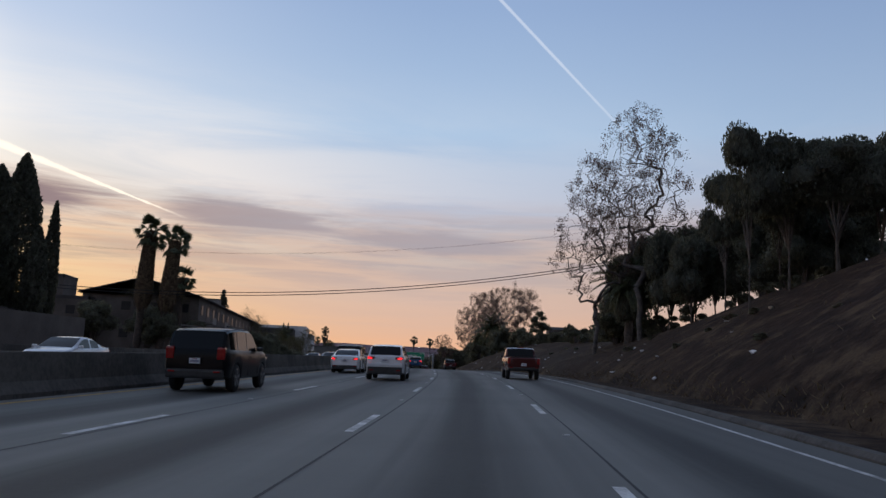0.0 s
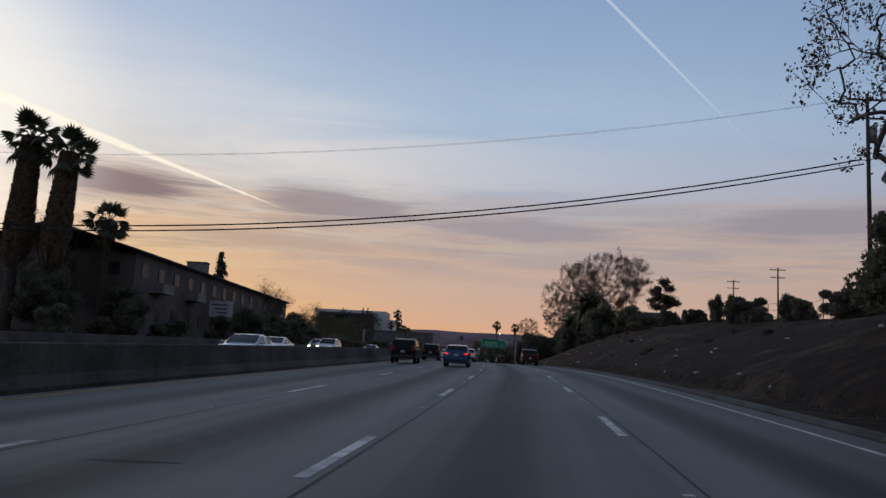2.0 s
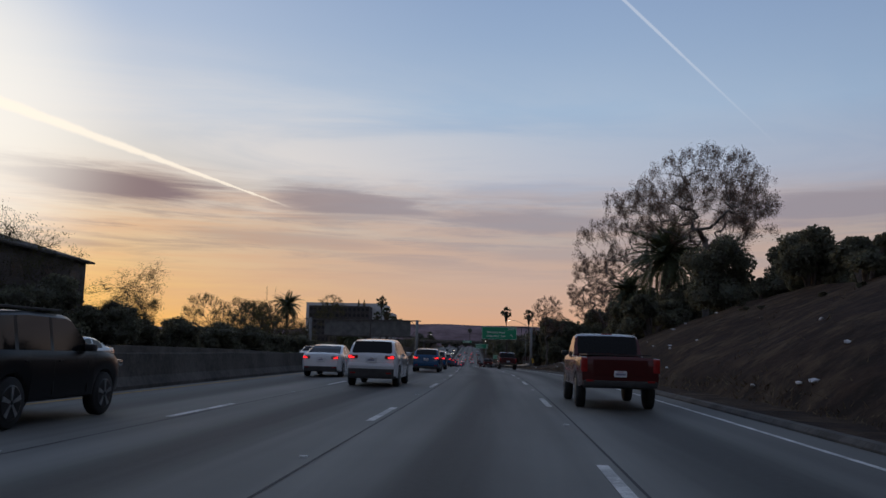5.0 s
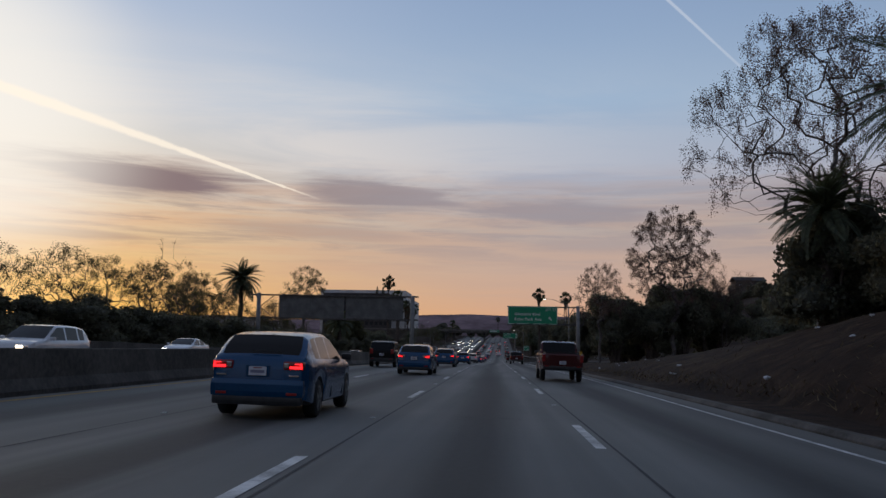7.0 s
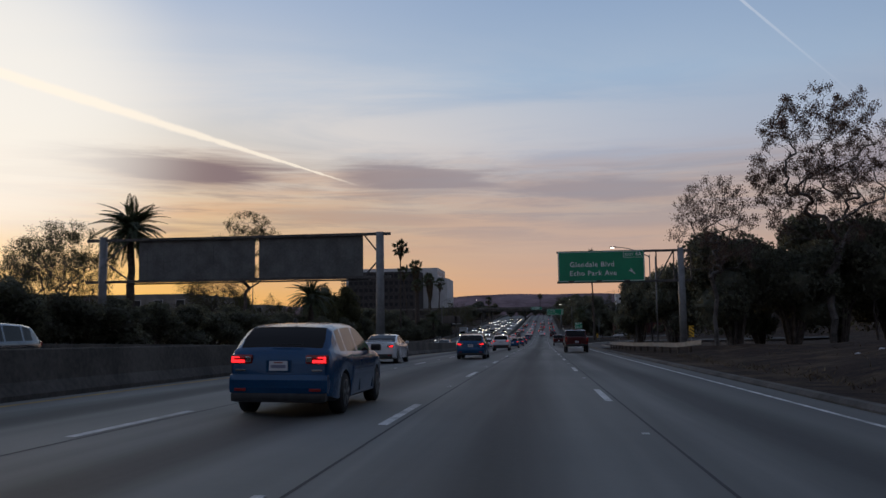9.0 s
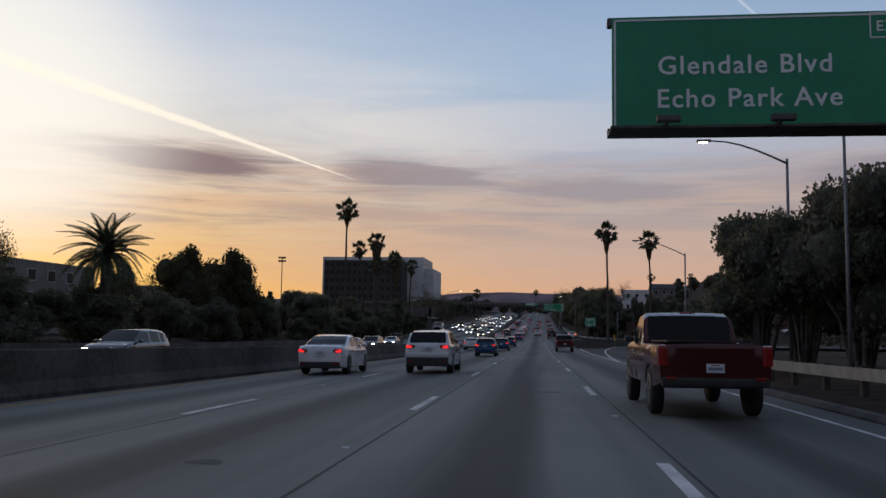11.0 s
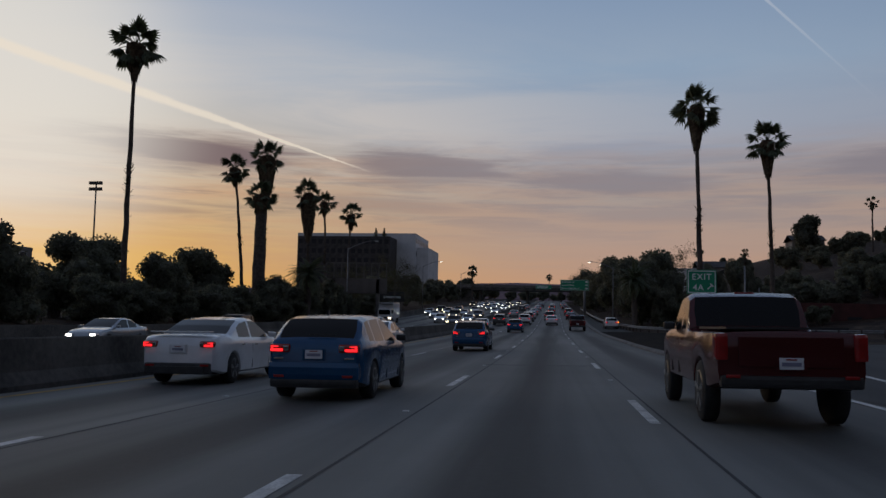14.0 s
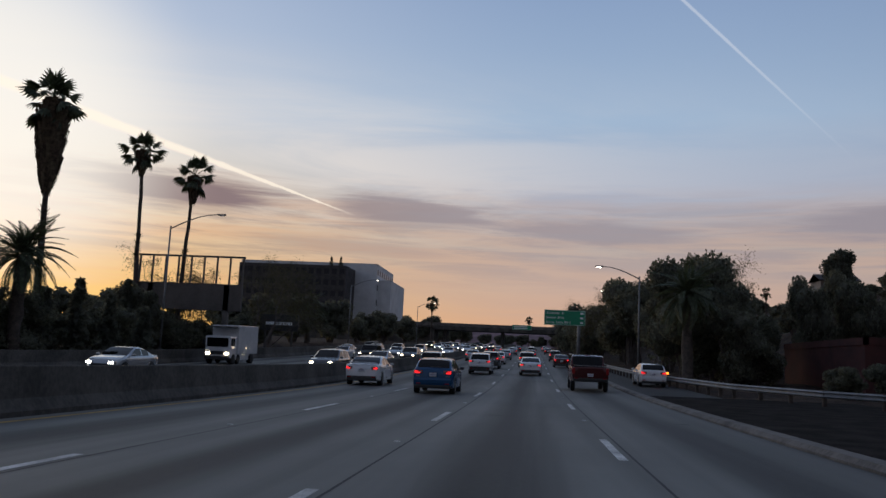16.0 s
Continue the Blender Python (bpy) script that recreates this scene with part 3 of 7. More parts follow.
for k, u in enumerate(LINES_U):
    strip("joint_seam", u + 0.165, u + 0.205, -100, 900, 0.004, SEAM, step=4.0, parent=road_ob)
    for y in dash_starts(k, -30, 660):
        ys = (y, y + 1.22, y + 2.44, y + 3.66)
        verts = [on_road(u + s, yy, 0.006) for yy in ys for s in (-0.075, 0.075)]
        mesh_object("lane_dash", verts, [(2 * k, 2 * k + 1, 2 * k + 3, 2 * k + 2) for k in range(3)], LINE_WHITE, road_ob)
strip("edge_line", 4.92, 5.03, -100, 336, 0.006, LINE_WHITE, step=4.0, parent=road_ob)
strip("yellow_line", -9.53, -9.38, -100, 1000, 0.006, LINE_YELLOW, step=4.0, parent=road_ob)
for u in (-15.2, -19.0, -22.8):
    y = -20.0
    while y < 640:
        strip("lane_dash", u - 0.07, u + 0.07, y, y + 3.66, 0.006, LINE_WHITE, step=3.66, parent=bpy.data.objects["opposite_road"])
        y += 14.63

# raised lane markers and dark tar patches
dot_bm = bmesh.new()
box(dot_bm, (0, 0, 0.006), (0.10, 0.10, 0.018), 0.006)
dot = part("lane_marker", dot_bm, LINE_WHITE, road_ob)
dot.matrix_basis = Matrix.Translation(on_road(LINES_U[0] - 0.3, 6.0, 0.0))
for k, u in enumerate(LINES_U):
    for y in dash_starts(k, 10, 480):
        share(dot, "lane_marker", road_ob, Matrix.Translation(on_road(u, y + 9.2, 0.0)))
rng = random.Random(77)
for i in range(42):
    u, y = rng.choice((-7.6, -4.1, -0.4, 3.2)) + rng.gauss(0, 0.7), rng.uniform(4, 520)
    w, d = rng.uniform(0.2, 0.65), rng.uniform(0.05, 0.3)
    ring = [(u + w * math.cos(a) * rng.uniform(0.6, 1.1), y + d * math.sin(a) * rng.uniform(0.6, 1.1)) for a in np.linspace(0, 6.0, 11)]
    mesh_object("tar_patch", [on_road(p, q, 0.005) for p, q in ring], [tuple(range(11))], PATCH, road_ob)
for y0, u0, u1 in ((395.8, -2.3, 1.5), (119.0, 2.2, 3.8), (252.0, -5.0, -3.4)):
    edge = [(u0 + (u1 - u0) * i / 14, y0 + rng.gauss(0, 0.10)) for i in range(15)]
    verts = [on_road(p, q + s * rng.uniform(0.05, 0.24), 0.005) for p, q in edge for s in (-1, 1)]
    mesh_object("tar_patch", verts, [(2 * i, 2 * i + 2, 2 * i + 3, 2 * i + 1) for i in range(14)], PATCH, road_ob)

# median barrier and the low wall beyond the oncoming lanes
PROFILE = [(-0.30, -0.05), (-0.30, 0.08), (-0.14, 0.33), (-0.085, 0.96), (-0.07, 0.99), (0.07, 0.99), (0.085, 0.96), (0.14, 0.33), (0.30, 0.08), (0.30, -0.05)]
tagged(extrude_along("median_barrier", [(u - 10.45, h) for u, h in PROFILE], -110, 1000, BARRIER), "stained grey concrete median barrier along the fast lane", "barrier", kind="structure")
tagged(extrude_along("roadside_wall", [(u - 28.0, h * 1.05) for u, h in PROFILE], -110, 900, BARRIER), "low weathered concrete wall beside the oncoming lanes", "wall", kind="structure")
# kerb and dirt gutter on the near side
tagged(extrude_along("kerb", [(5.72, -0.2), (5.72, 0.04), (5.80, 0.12), (5.97, 0.13), (6.05, 0.09), (6.05, -0.2)], -110, 334, DIKE), "worn grey asphalt kerb along the shoulder", "kerb", kind="structure")


def ramp_u(y):
    """The painted line between the mainline and the exit ramp."""
    return float(np.interp(y, [334, 340, 355, 365, 377, 390, 402, 412, 420, 426], [4.95, 4.95, 5.75, 6.4, 7.1, 8.2, 9.7, 11.6, 14.5, 19.0]))


def island_u(y):
    """The kerb of the island on the far side of the ramp."""
    return float(np.interp(y, [330, 345, 364, 369, 380, 391, 402, 410, 416], [8.6, 8.7, 9.3, 9.7, 10.9, 12.9, 16.5, 21.0, 30.0]))


def patch(name, left, right, y0, y1, dz, mat, label, category, step=2.0, parent=None):
    verts, faces, uvs = [], [], []
    ys = np.arange(y0, y1 + step / 2, step)
    for y in ys:
        a, b = left(y), right(y)
        for k in range(5):
            u = a + (b - a) * k / 4
            verts.append(on_road(u, y, dz))
            uvs.append((u, y))
    for i in range(len(ys) - 1):
        for k in range(4):
            faces.append((i * 5 + k, i * 5 + k + 1, i * 5 + k + 6, i * 5 + k + 5))
    ob = mesh_object(name, verts, faces, mat, parent)
    layer = ob.data.uv_layers.new(name="metres")
    layer.data.foreach_set("uv", np.array([uvs[l.vertex_index] for l in ob.data.loops]).ravel())
    if category:
        tagged(ob, label, category, kind="structure")
    return ob


ramp = patch("exit_ramp", lambda y: 5.7, lambda y: max(6.2, island_u(y)), 326, 416, 0.01, ASPHALT, "dark asphalt exit ramp that bends away", "road")
patch("side_street", lambda y: 5.7, lambda y: 95.0, 416, 432, 0.012, ASPHALT, "dark asphalt side street beyond the ramp", "road")
patch("shoulder", lambda y: 5.3, lambda y: 9.5, 432, 560, 0.0, ASPHALT, "dark asphalt shoulder strewn with grit", "road")
patch("mulch_bed", lambda y: 5.3, lambda y: float(np.interp(y, [399, 402, 412, 420, 424, 440, 467], [5.5, 9.3, 11.2, 14.0, 17.0, 18.0, 15.5])), 399, 467, 0.03, MULCH, "dark mulch and litter between kerb and guard rail", "ground")
patch("edge_line", lambda y: 4.83 + 0.012 * max(0, y - 336), lambda y: 4.99 + 0.012 * max(0, y - 336), 336, 404, 0.014, LINE_WHITE, "", "", parent=ramp)
patch("ramp_line", lambda y: ramp_u(y) + 0.02, lambda y: ramp_u(y) + 0.20, 338, 424, 0.018, LINE_WHITE, "", "", step=1.0, parent=ramp)
tagged(extrude_along("kerb", [(0.0, -0.2), (0.0, 0.06), (0.10, 0.15), (0.42, 0.16), (0.42, -0.2)], 330, 414, KERB, step=2.0, bend=island_u), "pale concrete kerb round the ramp island", "kerb", kind="structure")
tagged(extrude_along("kerb", [(4.98, -0.2), (4.98, 0.05), (5.06, 0.13), (5.34, 0.14), (5.34, -0.2)], 405, 700, KERB), "worn concrete kerb along the shoulder", "kerb", kind="structure")
# a crooked berm of dead grass at the foot of the bank
rng = random.Random(4)
verts, faces = [], []
for i in range(9000):
    y = rng.uniform(-30, 285)
    u = 8.5 + rng.gauss(0, 0.28) + 0.5 * noise.noise((y * 0.08, 1.7, 0)) + (rng.uniform(0, 9) if rng.random() < 0.35 else 0)
    p = ground_at(u, y)
    lean, tall, w = Vector((rng.gauss(0, 0.16), rng.gauss(0, 0.16), 0)), rng.uniform(0.05, 0.17), rng.uniform(0.012, 0.03)
    a = rng.uniform(0, math.pi)
    s = Vector((math.cos(a), math.sin(a), 0)) * w
    k = len(verts)
    verts += [p - s - Vector((0, 0, 0.05)), p + s - Vector((0, 0, 0.05)), p + lean + Vector((0, 0, tall))]
    faces.append((k, k + 1, k + 2))
tagged(mesh_object("dead_grass", verts, faces, STRAW), "straw-coloured dead grass tufts on the bank", "grass", kind="stuff")
for i in range(80):
    y, u = rng.uniform(8, 270), 8.5 + abs(rng.gauss(0, 4.5))
    p = ground_at(u, y)
    bm = bmesh.new()
    bmesh.ops.create_icosphere(bm, subdivisions=1, radius=1.0)
    for v in bm.verts:
        v.co *= 1 + rng.uniform(-0.45, 0.45)
    bmesh.ops.scale(bm, vec=(rng.uniform(0.06, 0.22), rng.uniform(0.06, 0.16), rng.uniform(0.03, 0.08)), verts=bm.verts)
    ob = part("litter", bm, LITTER)
    ob.matrix_basis = Matrix.Translation(p + Vector((0, 0, 0.04))) @ Matrix.Rotation(rng.uniform(0, 6), 4, "Z")
    tagged(ob, "crumpled pale scrap of litter on the dirt bank", "litter", "litter on the bank")
# far hills that close the valley
verts, faces = [], []
for i in range(161):
    a = i / 160
    x = -2600 + 5200 * a
    top = 96 + 26 * noise.noise((x * 0.0016, 0.3, 0)) + 12 * noise.noise((x * 0.006, 2.3, 0)) + 3 * noise.noise((x * 0.03, 1, 0)) + 30 * math.exp(-((x + 150) / 330) ** 2)
    if x < -420:
        top *= 0.86
    y = 3300 + 200 * noise.noise((x * 0.001, 7, 0))
    verts += [(x, y - 700, -10), (x, y - 250, top * 0.5), (x, y, top), (x, y + 300, -10)]
for i in range(160):
    for k in range(3):
        faces.append((i * 4 + k, i * 4 + 4 + k, i * 4 + 5 + k, i * 4 + 1 + k))
tagged(mesh_object("backdrop_hill", verts, faces, HILL, smooth_faces=True), "hazy mauve ridge of distant hills", "hill", kind="structure")

# ---- plants ----


def leaf_mesh(name, centres, size, mat, parent, rng, long=1.6, up=0.0, label=""):
    """Many small leaves, each a folded pair of triangles in a random turn."""
    c = np.asarray(centres, float)
    n = len(c)
    r = np.random.RandomState(rng.randrange(1 << 30))
    d = r.normal(size=(n, 3))
    d[:, 2] += up
    d /= np.linalg.norm(d, axis=1)[:, None]
    e = np.cross(d, r.normal(size=(n, 3)))
    e /= np.linalg.norm(e, axis=1)[:, None]
    f = np.cross(d, e)
    s = size * r.uniform(0.55, 1.4, size=(n, 1))
    a, b = c - d * s * long / 2, c + d * s * long / 2
    mid = c + f * s * 0.18
    verts = np.stack([a, mid + e * s * 0.5, b, mid - e * s * 0.5], 1).reshape(-1, 3)
    k = np.arange(n)[:, None] * 4
    faces = np.concatenate([k + [0, 1, 2], k + [0, 2, 3]], 1).reshape(-1, 3)
    return mesh_object(name, verts, faces, mat, parent, label)


def branching(rng, height, trunk, spread, levels, forks, droop=0.0, lean=0.0, wiggle=0.16, first=0.38, stems=1):
    """Limbs of a tree as tubes, and the tips that carry leaves."""
    verts, faces, tips = [], [], []

    def limb(p, d, length, r, level):
        steps = 4 if level < 2 else 3
        path, radii = [p.copy()], [r]
        for i in range(steps):
            d = (d + Vector((rng.gauss(0, wiggle), rng.gauss(0, wiggle), rng.gauss(0, wiggle) - droop * level * 0.10 + (0.05 if level < 2 else 0)))).normalized()
            p = p + d * length / steps
            path.append(p.copy())
            radii.append(max(0.011, r * (1 - 0.42 * (i + 1) / steps)))
        v, f = tube(path, radii, (8, 6, 5, 4, 3, 3)[min(level, 5)], cap=False)
        k = len(verts)
        verts.extend(v)
        faces.extend([tuple(i + k for i in q) for q in f])
        if level >= levels - 1:
            tips.extend(path[1:])
        if level < levels:
            for i in range(forks):
                at = path[-1] if i < 2 else path[rng.randrange(1, len(path) - 1)]
                a = rng.uniform(0, 2 * math.pi)
                tilt = rng.uniform(0.35, 0.95) * spread
                side = Vector((math.cos(a), math.sin(a), 0))
                nd = (d * math.cos(tilt) + (side - d * side.dot(d)).normalized() * math.sin(tilt)).normalized()
                limb(at, nd, length * rng.uniform(0.6, 0.86), radii[-1] * rng.uniform(0.62, 0.95), level + 1)

    for s in range(stems):
        d = Vector((rng.gauss(0, 0.05) + lean, rng.gauss(0, 0.05), 1)).normalized()
        if stems > 1:
            d = (d + Vector((0.3 * math.cos(6.28 * s / stems), 0.3 * math.sin(6.28 * s / stems), 0))).normalized()
        limb(Vector((0.3 * s, 0, -0.3)), d, height * first, trunk / (1 if stems == 1 else 1.4), 0)
    return verts, faces, tips


def tree(name, label, seed, height, trunk, spread=1.0, levels=4, forks=3, leaves=3000, leaf=0.16, leaf_mat=None, bark=None, droop=0.0,
         scatter=0.5, lean=0.0, first=0.38, group="", stems=1, category="tree", clumps=0):
    rng = random.Random(seed)
    root = thing(name, (0, 0, 0), label, category, group)
    v, f, tips = branching(rng, height, trunk, spread, levels, forks, droop, lean, first=first, stems=stems)
    top = max(p.z for p in v)
    k = height / top
    v = [Vector((p.x * (0.5 + 0.5 * k), p.y * (0.5 + 0.5 * k), p.z * k)) for p in v]
    tips = [Vector((p.x * (0.5 + 0.5 * k), p.y * (0.5 + 0.5 * k), p.z * k)) for p in tips]
    mesh_object("trunk", v, f, bark or BARK, root, "", True)
    if leaves:
        if clumps:
            tips = rng.sample(tips, min(clumps, len(tips)))
            tips = [t for t in tips for _ in range(2)] + tips
        flat = 0.42 if clumps else 1.0
        pts = [rng.choice(tips) + Vector((rng.gauss(0, scatter), rng.gauss(0, scatter), rng.gauss(0, scatter) * flat - droop * abs(rng.gauss(0, 0.35)))) for _ in range(leaves)]
        leaf_mesh("crown", pts, leaf, leaf_mat or LEAF, root, rng)
    return root


def open_tree(name, label, seed, place, top_z, width, low, leaves, leaf, leaf_mat, bark, trunk=0.25, targets=240, scatter=0.35, twig=0.9, spikes=0, droop=0.0):
    """A winter tree whose limbs reach out to fill an egg-shaped crown. low: where the crown begins, as a share of the height."""
    rng = random.Random(seed)
    root = thing(name, place, label, "tree", "")
    h = top_z - place[2]
    z0, zr, w = low * h, (1 - low) * h / 2, width / 2
    aims = []
    while len(aims) < targets:
        q = Vector((rng.uniform(-1, 1), rng.uniform(-1, 1), rng.uniform(-1, 1)))
        if q.length > 1 or noise.noise(q * 2.1 + Vector((seed, 0, 0))) < -0.22 - 0.25 * (1 - q.length):
            continue
        aims.append(Vector((q.x * w * (1 - 0.18 * q.z), q.y * w * (1 - 0.18 * q.z), z0 + zr * (1 + q.z))))
    for i in range(spikes):
        a = rng.uniform(0, 6.28)
        aims += [Vector((w * 0.5 * math.cos(a), w * 0.5 * math.sin(a), h * (1.0 + 0.08 * j))) for j in (0, 1, 2)]
    nodes = [Vector((rng.gauss(0, 0.012) * h * i / 6, rng.gauss(0, 0.012) * h * i / 6, -0.3 + (z0 * 0.9 + 0.3) * i / 6)) for i in range(7)]
    up = [-1, 0, 1, 2, 3, 4, 5]
    fork = nodes[-1]
    aims.sort(key=lambda p: (p - fork).length)
    for aim in aims:
        a = np.array(nodes[3:])
        gap = np.linalg.norm(a - np.array(aim), axis=1) + 0.35 * np.maximum(0, a[:, 2] - aim.z)
        k = int(gap.argmin()) + 3
        start, far = nodes[k], (aim - nodes[k]).length
        steps = max(2, min(5, int(far / 0.9)))
        last = k
        for i in range(1, steps + 1):
            s = i / steps
            p = start.lerp(aim, s) + Vector((0, 0, 0.05 * far * math.sin(math.pi * s))) + Vector((rng.gauss(0, 1), rng.gauss(0, 1), rng.gauss(0, 1))) * 0.05 * far * (1 - s)
            nodes.append(p)
            up.append(last)
            last = len(nodes) - 1
    ends = set(range(len(nodes))) - set(up)
    for k in sorted(ends):
        for _ in range(4):
            d = (nodes[k] - fork).normalized() + Vector((rng.gauss(0, 0.6), rng.gauss(0, 0.6), rng.gauss(0, 0.6) + 0.2))
            nodes.append(nodes[k] + d.normalized() * twig * rng.uniform(0.4, 1.1))
            up.append(k)
    load = [0.0] * len(nodes)
    for k in range(len(nodes) - 1, 0, -1):
        load[k] += 1 if load[k] == 0 else 0
        load[up[k]] += load[k]
    most = max(load)
    verts, faces = [], []
    for k in range(1, len(nodes)):
        r0, r1 = (max(0.013, trunk * (load[j] / most) ** 0.58) for j in (up[k], k))
        v, f = tube([nodes[up[k]], nodes[k]], [min(r0, r1 * 1.5), r1], 7 if r1 > 0.09 else 4 if r1 > 0.03 else 3, cap=False)
        n = len(verts)
        verts.extend(v)
        faces.extend([tuple(i + n for i in q) for q in f])
    mesh_object("trunk", verts, faces, bark, root, "", True)
    tips = [p for p in nodes[-4 * len(ends):] if p.z < h * 1.02]
    pts = [rng.choice(tips) + Vector((rng.gauss(0, scatter), rng.gauss(0, scatter), rng.gauss(0, scatter) - droop * rng.random() ** 2)) for _ in range(leaves)]
    leaf_mesh("crown", pts, leaf, leaf_mat, root, rng)
    return root


def bush(name, label, seed, size, lobes, leaves, leaf, mat, trunk=True, group="", category="shrub", shell=0.55, lift=0.0, stems=99):
    """A dense dark crown of many leafy lobes on a short trunk."""
    rng = random.Random(seed)
    root = thing(name, (0, 0, 0), label, category, group)
    w, d, h = size
    blobs = []
    for i in range(lobes):
        a, r = rng.uniform(0, 6.283), math.sqrt(rng.random()) * 0.72
        z = rng.uniform(0.18, 0.86) if i > 2 else rng.uniform(0.6, 0.82)
        k = rng.uniform(0.24, 0.44) * (1.15 - 0.5 * z)
        high = lift + (1 - lift) * z
        blobs.append((Vector((w / 2 * r * math.cos(a) * (1.2 - 0.5 * z), d / 2 * r * math.sin(a) * (1.2 - 0.5 * z), h * high)), k * w * 0.6, k * d * 0.6, k * h * 0.55 * (1 - lift)))
    pts = []
    for i in range(leaves):
        c, rx, ry, rz = rng.choice(blobs)
        q = Vector((rng.gauss(0, 1), rng.gauss(0, 1), rng.gauss(0, 1))).normalized() * (shell + (1.08 - shell) * rng.random() ** 0.6)
        p = c + Vector((q.x * rx, q.y * ry, q.z * rz))
        if p.z > 0.02:
            pts.append(p)
    crown = leaf_mesh("crown", pts, leaf, mat, root, rng, 1.5)
    bm = bmesh.new()
    bm.from_mesh(crown.data)
    for c, rx, ry, rz in blobs:
        made = bmesh.ops.create_icosphere(bm, subdivisions=2, radius=1.0)["verts"]
        for v in made:
            k = 0.72 + 0.22 * noise.noise(v.co * 2.3 + c)
            v.co = Vector((c.x + v.co.x * rx * k, c.y + v.co.y * ry * k, max(0.05, c.z + v.co.z * rz * k)))
    bm.to_mesh(crown.data)
    bm.free()
    if trunk:
        verts, faces = [], []
        for c, rx, ry, rz in blobs[:stems]:
            path = [Vector((c.x * 0.15, c.y * 0.15, -0.3)), Vector((c.x * 0.4, c.y * 0.4, c.z * 0.5)), c]
            if lift:
                path = [Vector((0, 0, -0.3)), Vector((0.2 * (w / 12), 0, lift * h * 0.6)), Vector((c.x * 0.4, c.y * 0.4, c.z * 0.75)), c]
            v, f = tube(path, [0.035 * h * 0.4 + 0.04, 0.12, 0.08, 0.03][:len(path)], 5, False)
            k = len(verts)
            verts += v
            faces += [tuple(i + k for i in q) for q in f]
        mesh_object("trunk", verts, faces, BARK, root, "", True)
    return root


def fan_frond(name="frond"):
    """One fan palm leaf: a bare stalk and a fan of stiff folded blades, along +x."""
    verts, faces = tube([(0, 0, 0), (0.5, 0, 0.06), (1.0, 0, 0.02)], [0.035, 0.025, 0.02], 4)
    blades = 11
    for i in range(blades):
        a = radians(-80 + 160 * i / (blades - 1))
        reach = 0.90 - 0.16 * abs(a)
        base = Vector((0.97, 0, 0.02))
        tip = Vector((0.97 + reach * math.cos(a), 0.78 * reach * math.sin(a), -0.26 - 0.22 * math.sin(a) ** 2))
        side = Vector((-math.sin(a), math.cos(a), 0)) * 0.10
        mid = base.lerp(tip, 0.55) + Vector((0, 0, 0.06))
        k = len(verts)
        verts += [base, mid + side, tip, mid - side, mid + Vector((0, 0, 0.05))]
        faces += [(k, k + 1, k + 4), (k + 1, k + 2, k + 4), (k + 2, k + 3, k + 4), (k + 3, k, k + 4)]
    return mesh_object(name, verts, faces, FROND)


def feather_frond(name="frond"):
    """One date palm leaf: an arched rib with two rows of leaflets, along +x."""
    rib = [Vector((0.42 * i, 0, 0.55 * math.sin(0.30 * i) - 0.020 * i * i)) for i in range(10)]
    verts, faces = tube(rib, [0.05 - 0.0045 * i for i in range(10)], 4)
    for i in range(44):
        s = 0.6 + i * 0.19
        j = min(int(s), 8)
        p = rib[j].lerp(rib[j + 1], s - j)
        d = (rib[j + 1] - rib[j]).normalized()
        size = 0.62 * math.sin(math.pi * min(1.0, (i + 5) / 50)) + 0.12
        for sgn in (-1, 1):
            out = (Vector((0, sgn, 0)) * 0.8 + d * 0.7 + Vector((0, 0, -0.18))).normalized()
            k = len(verts)
            verts += [p, p + out * size * 0.5 + d * 0.055, p + out * size, p + out * size * 0.5 - d * 0.055]
            faces += [(k, k + 1, k + 2), (k, k + 2, k + 3)]
    return mesh_object(name, verts, faces, FROND)


FAN, FEATHER = fan_frond(), feather_frond()
for o in (FAN, FEATHER):
    scene.collection.objects.unlink(o)


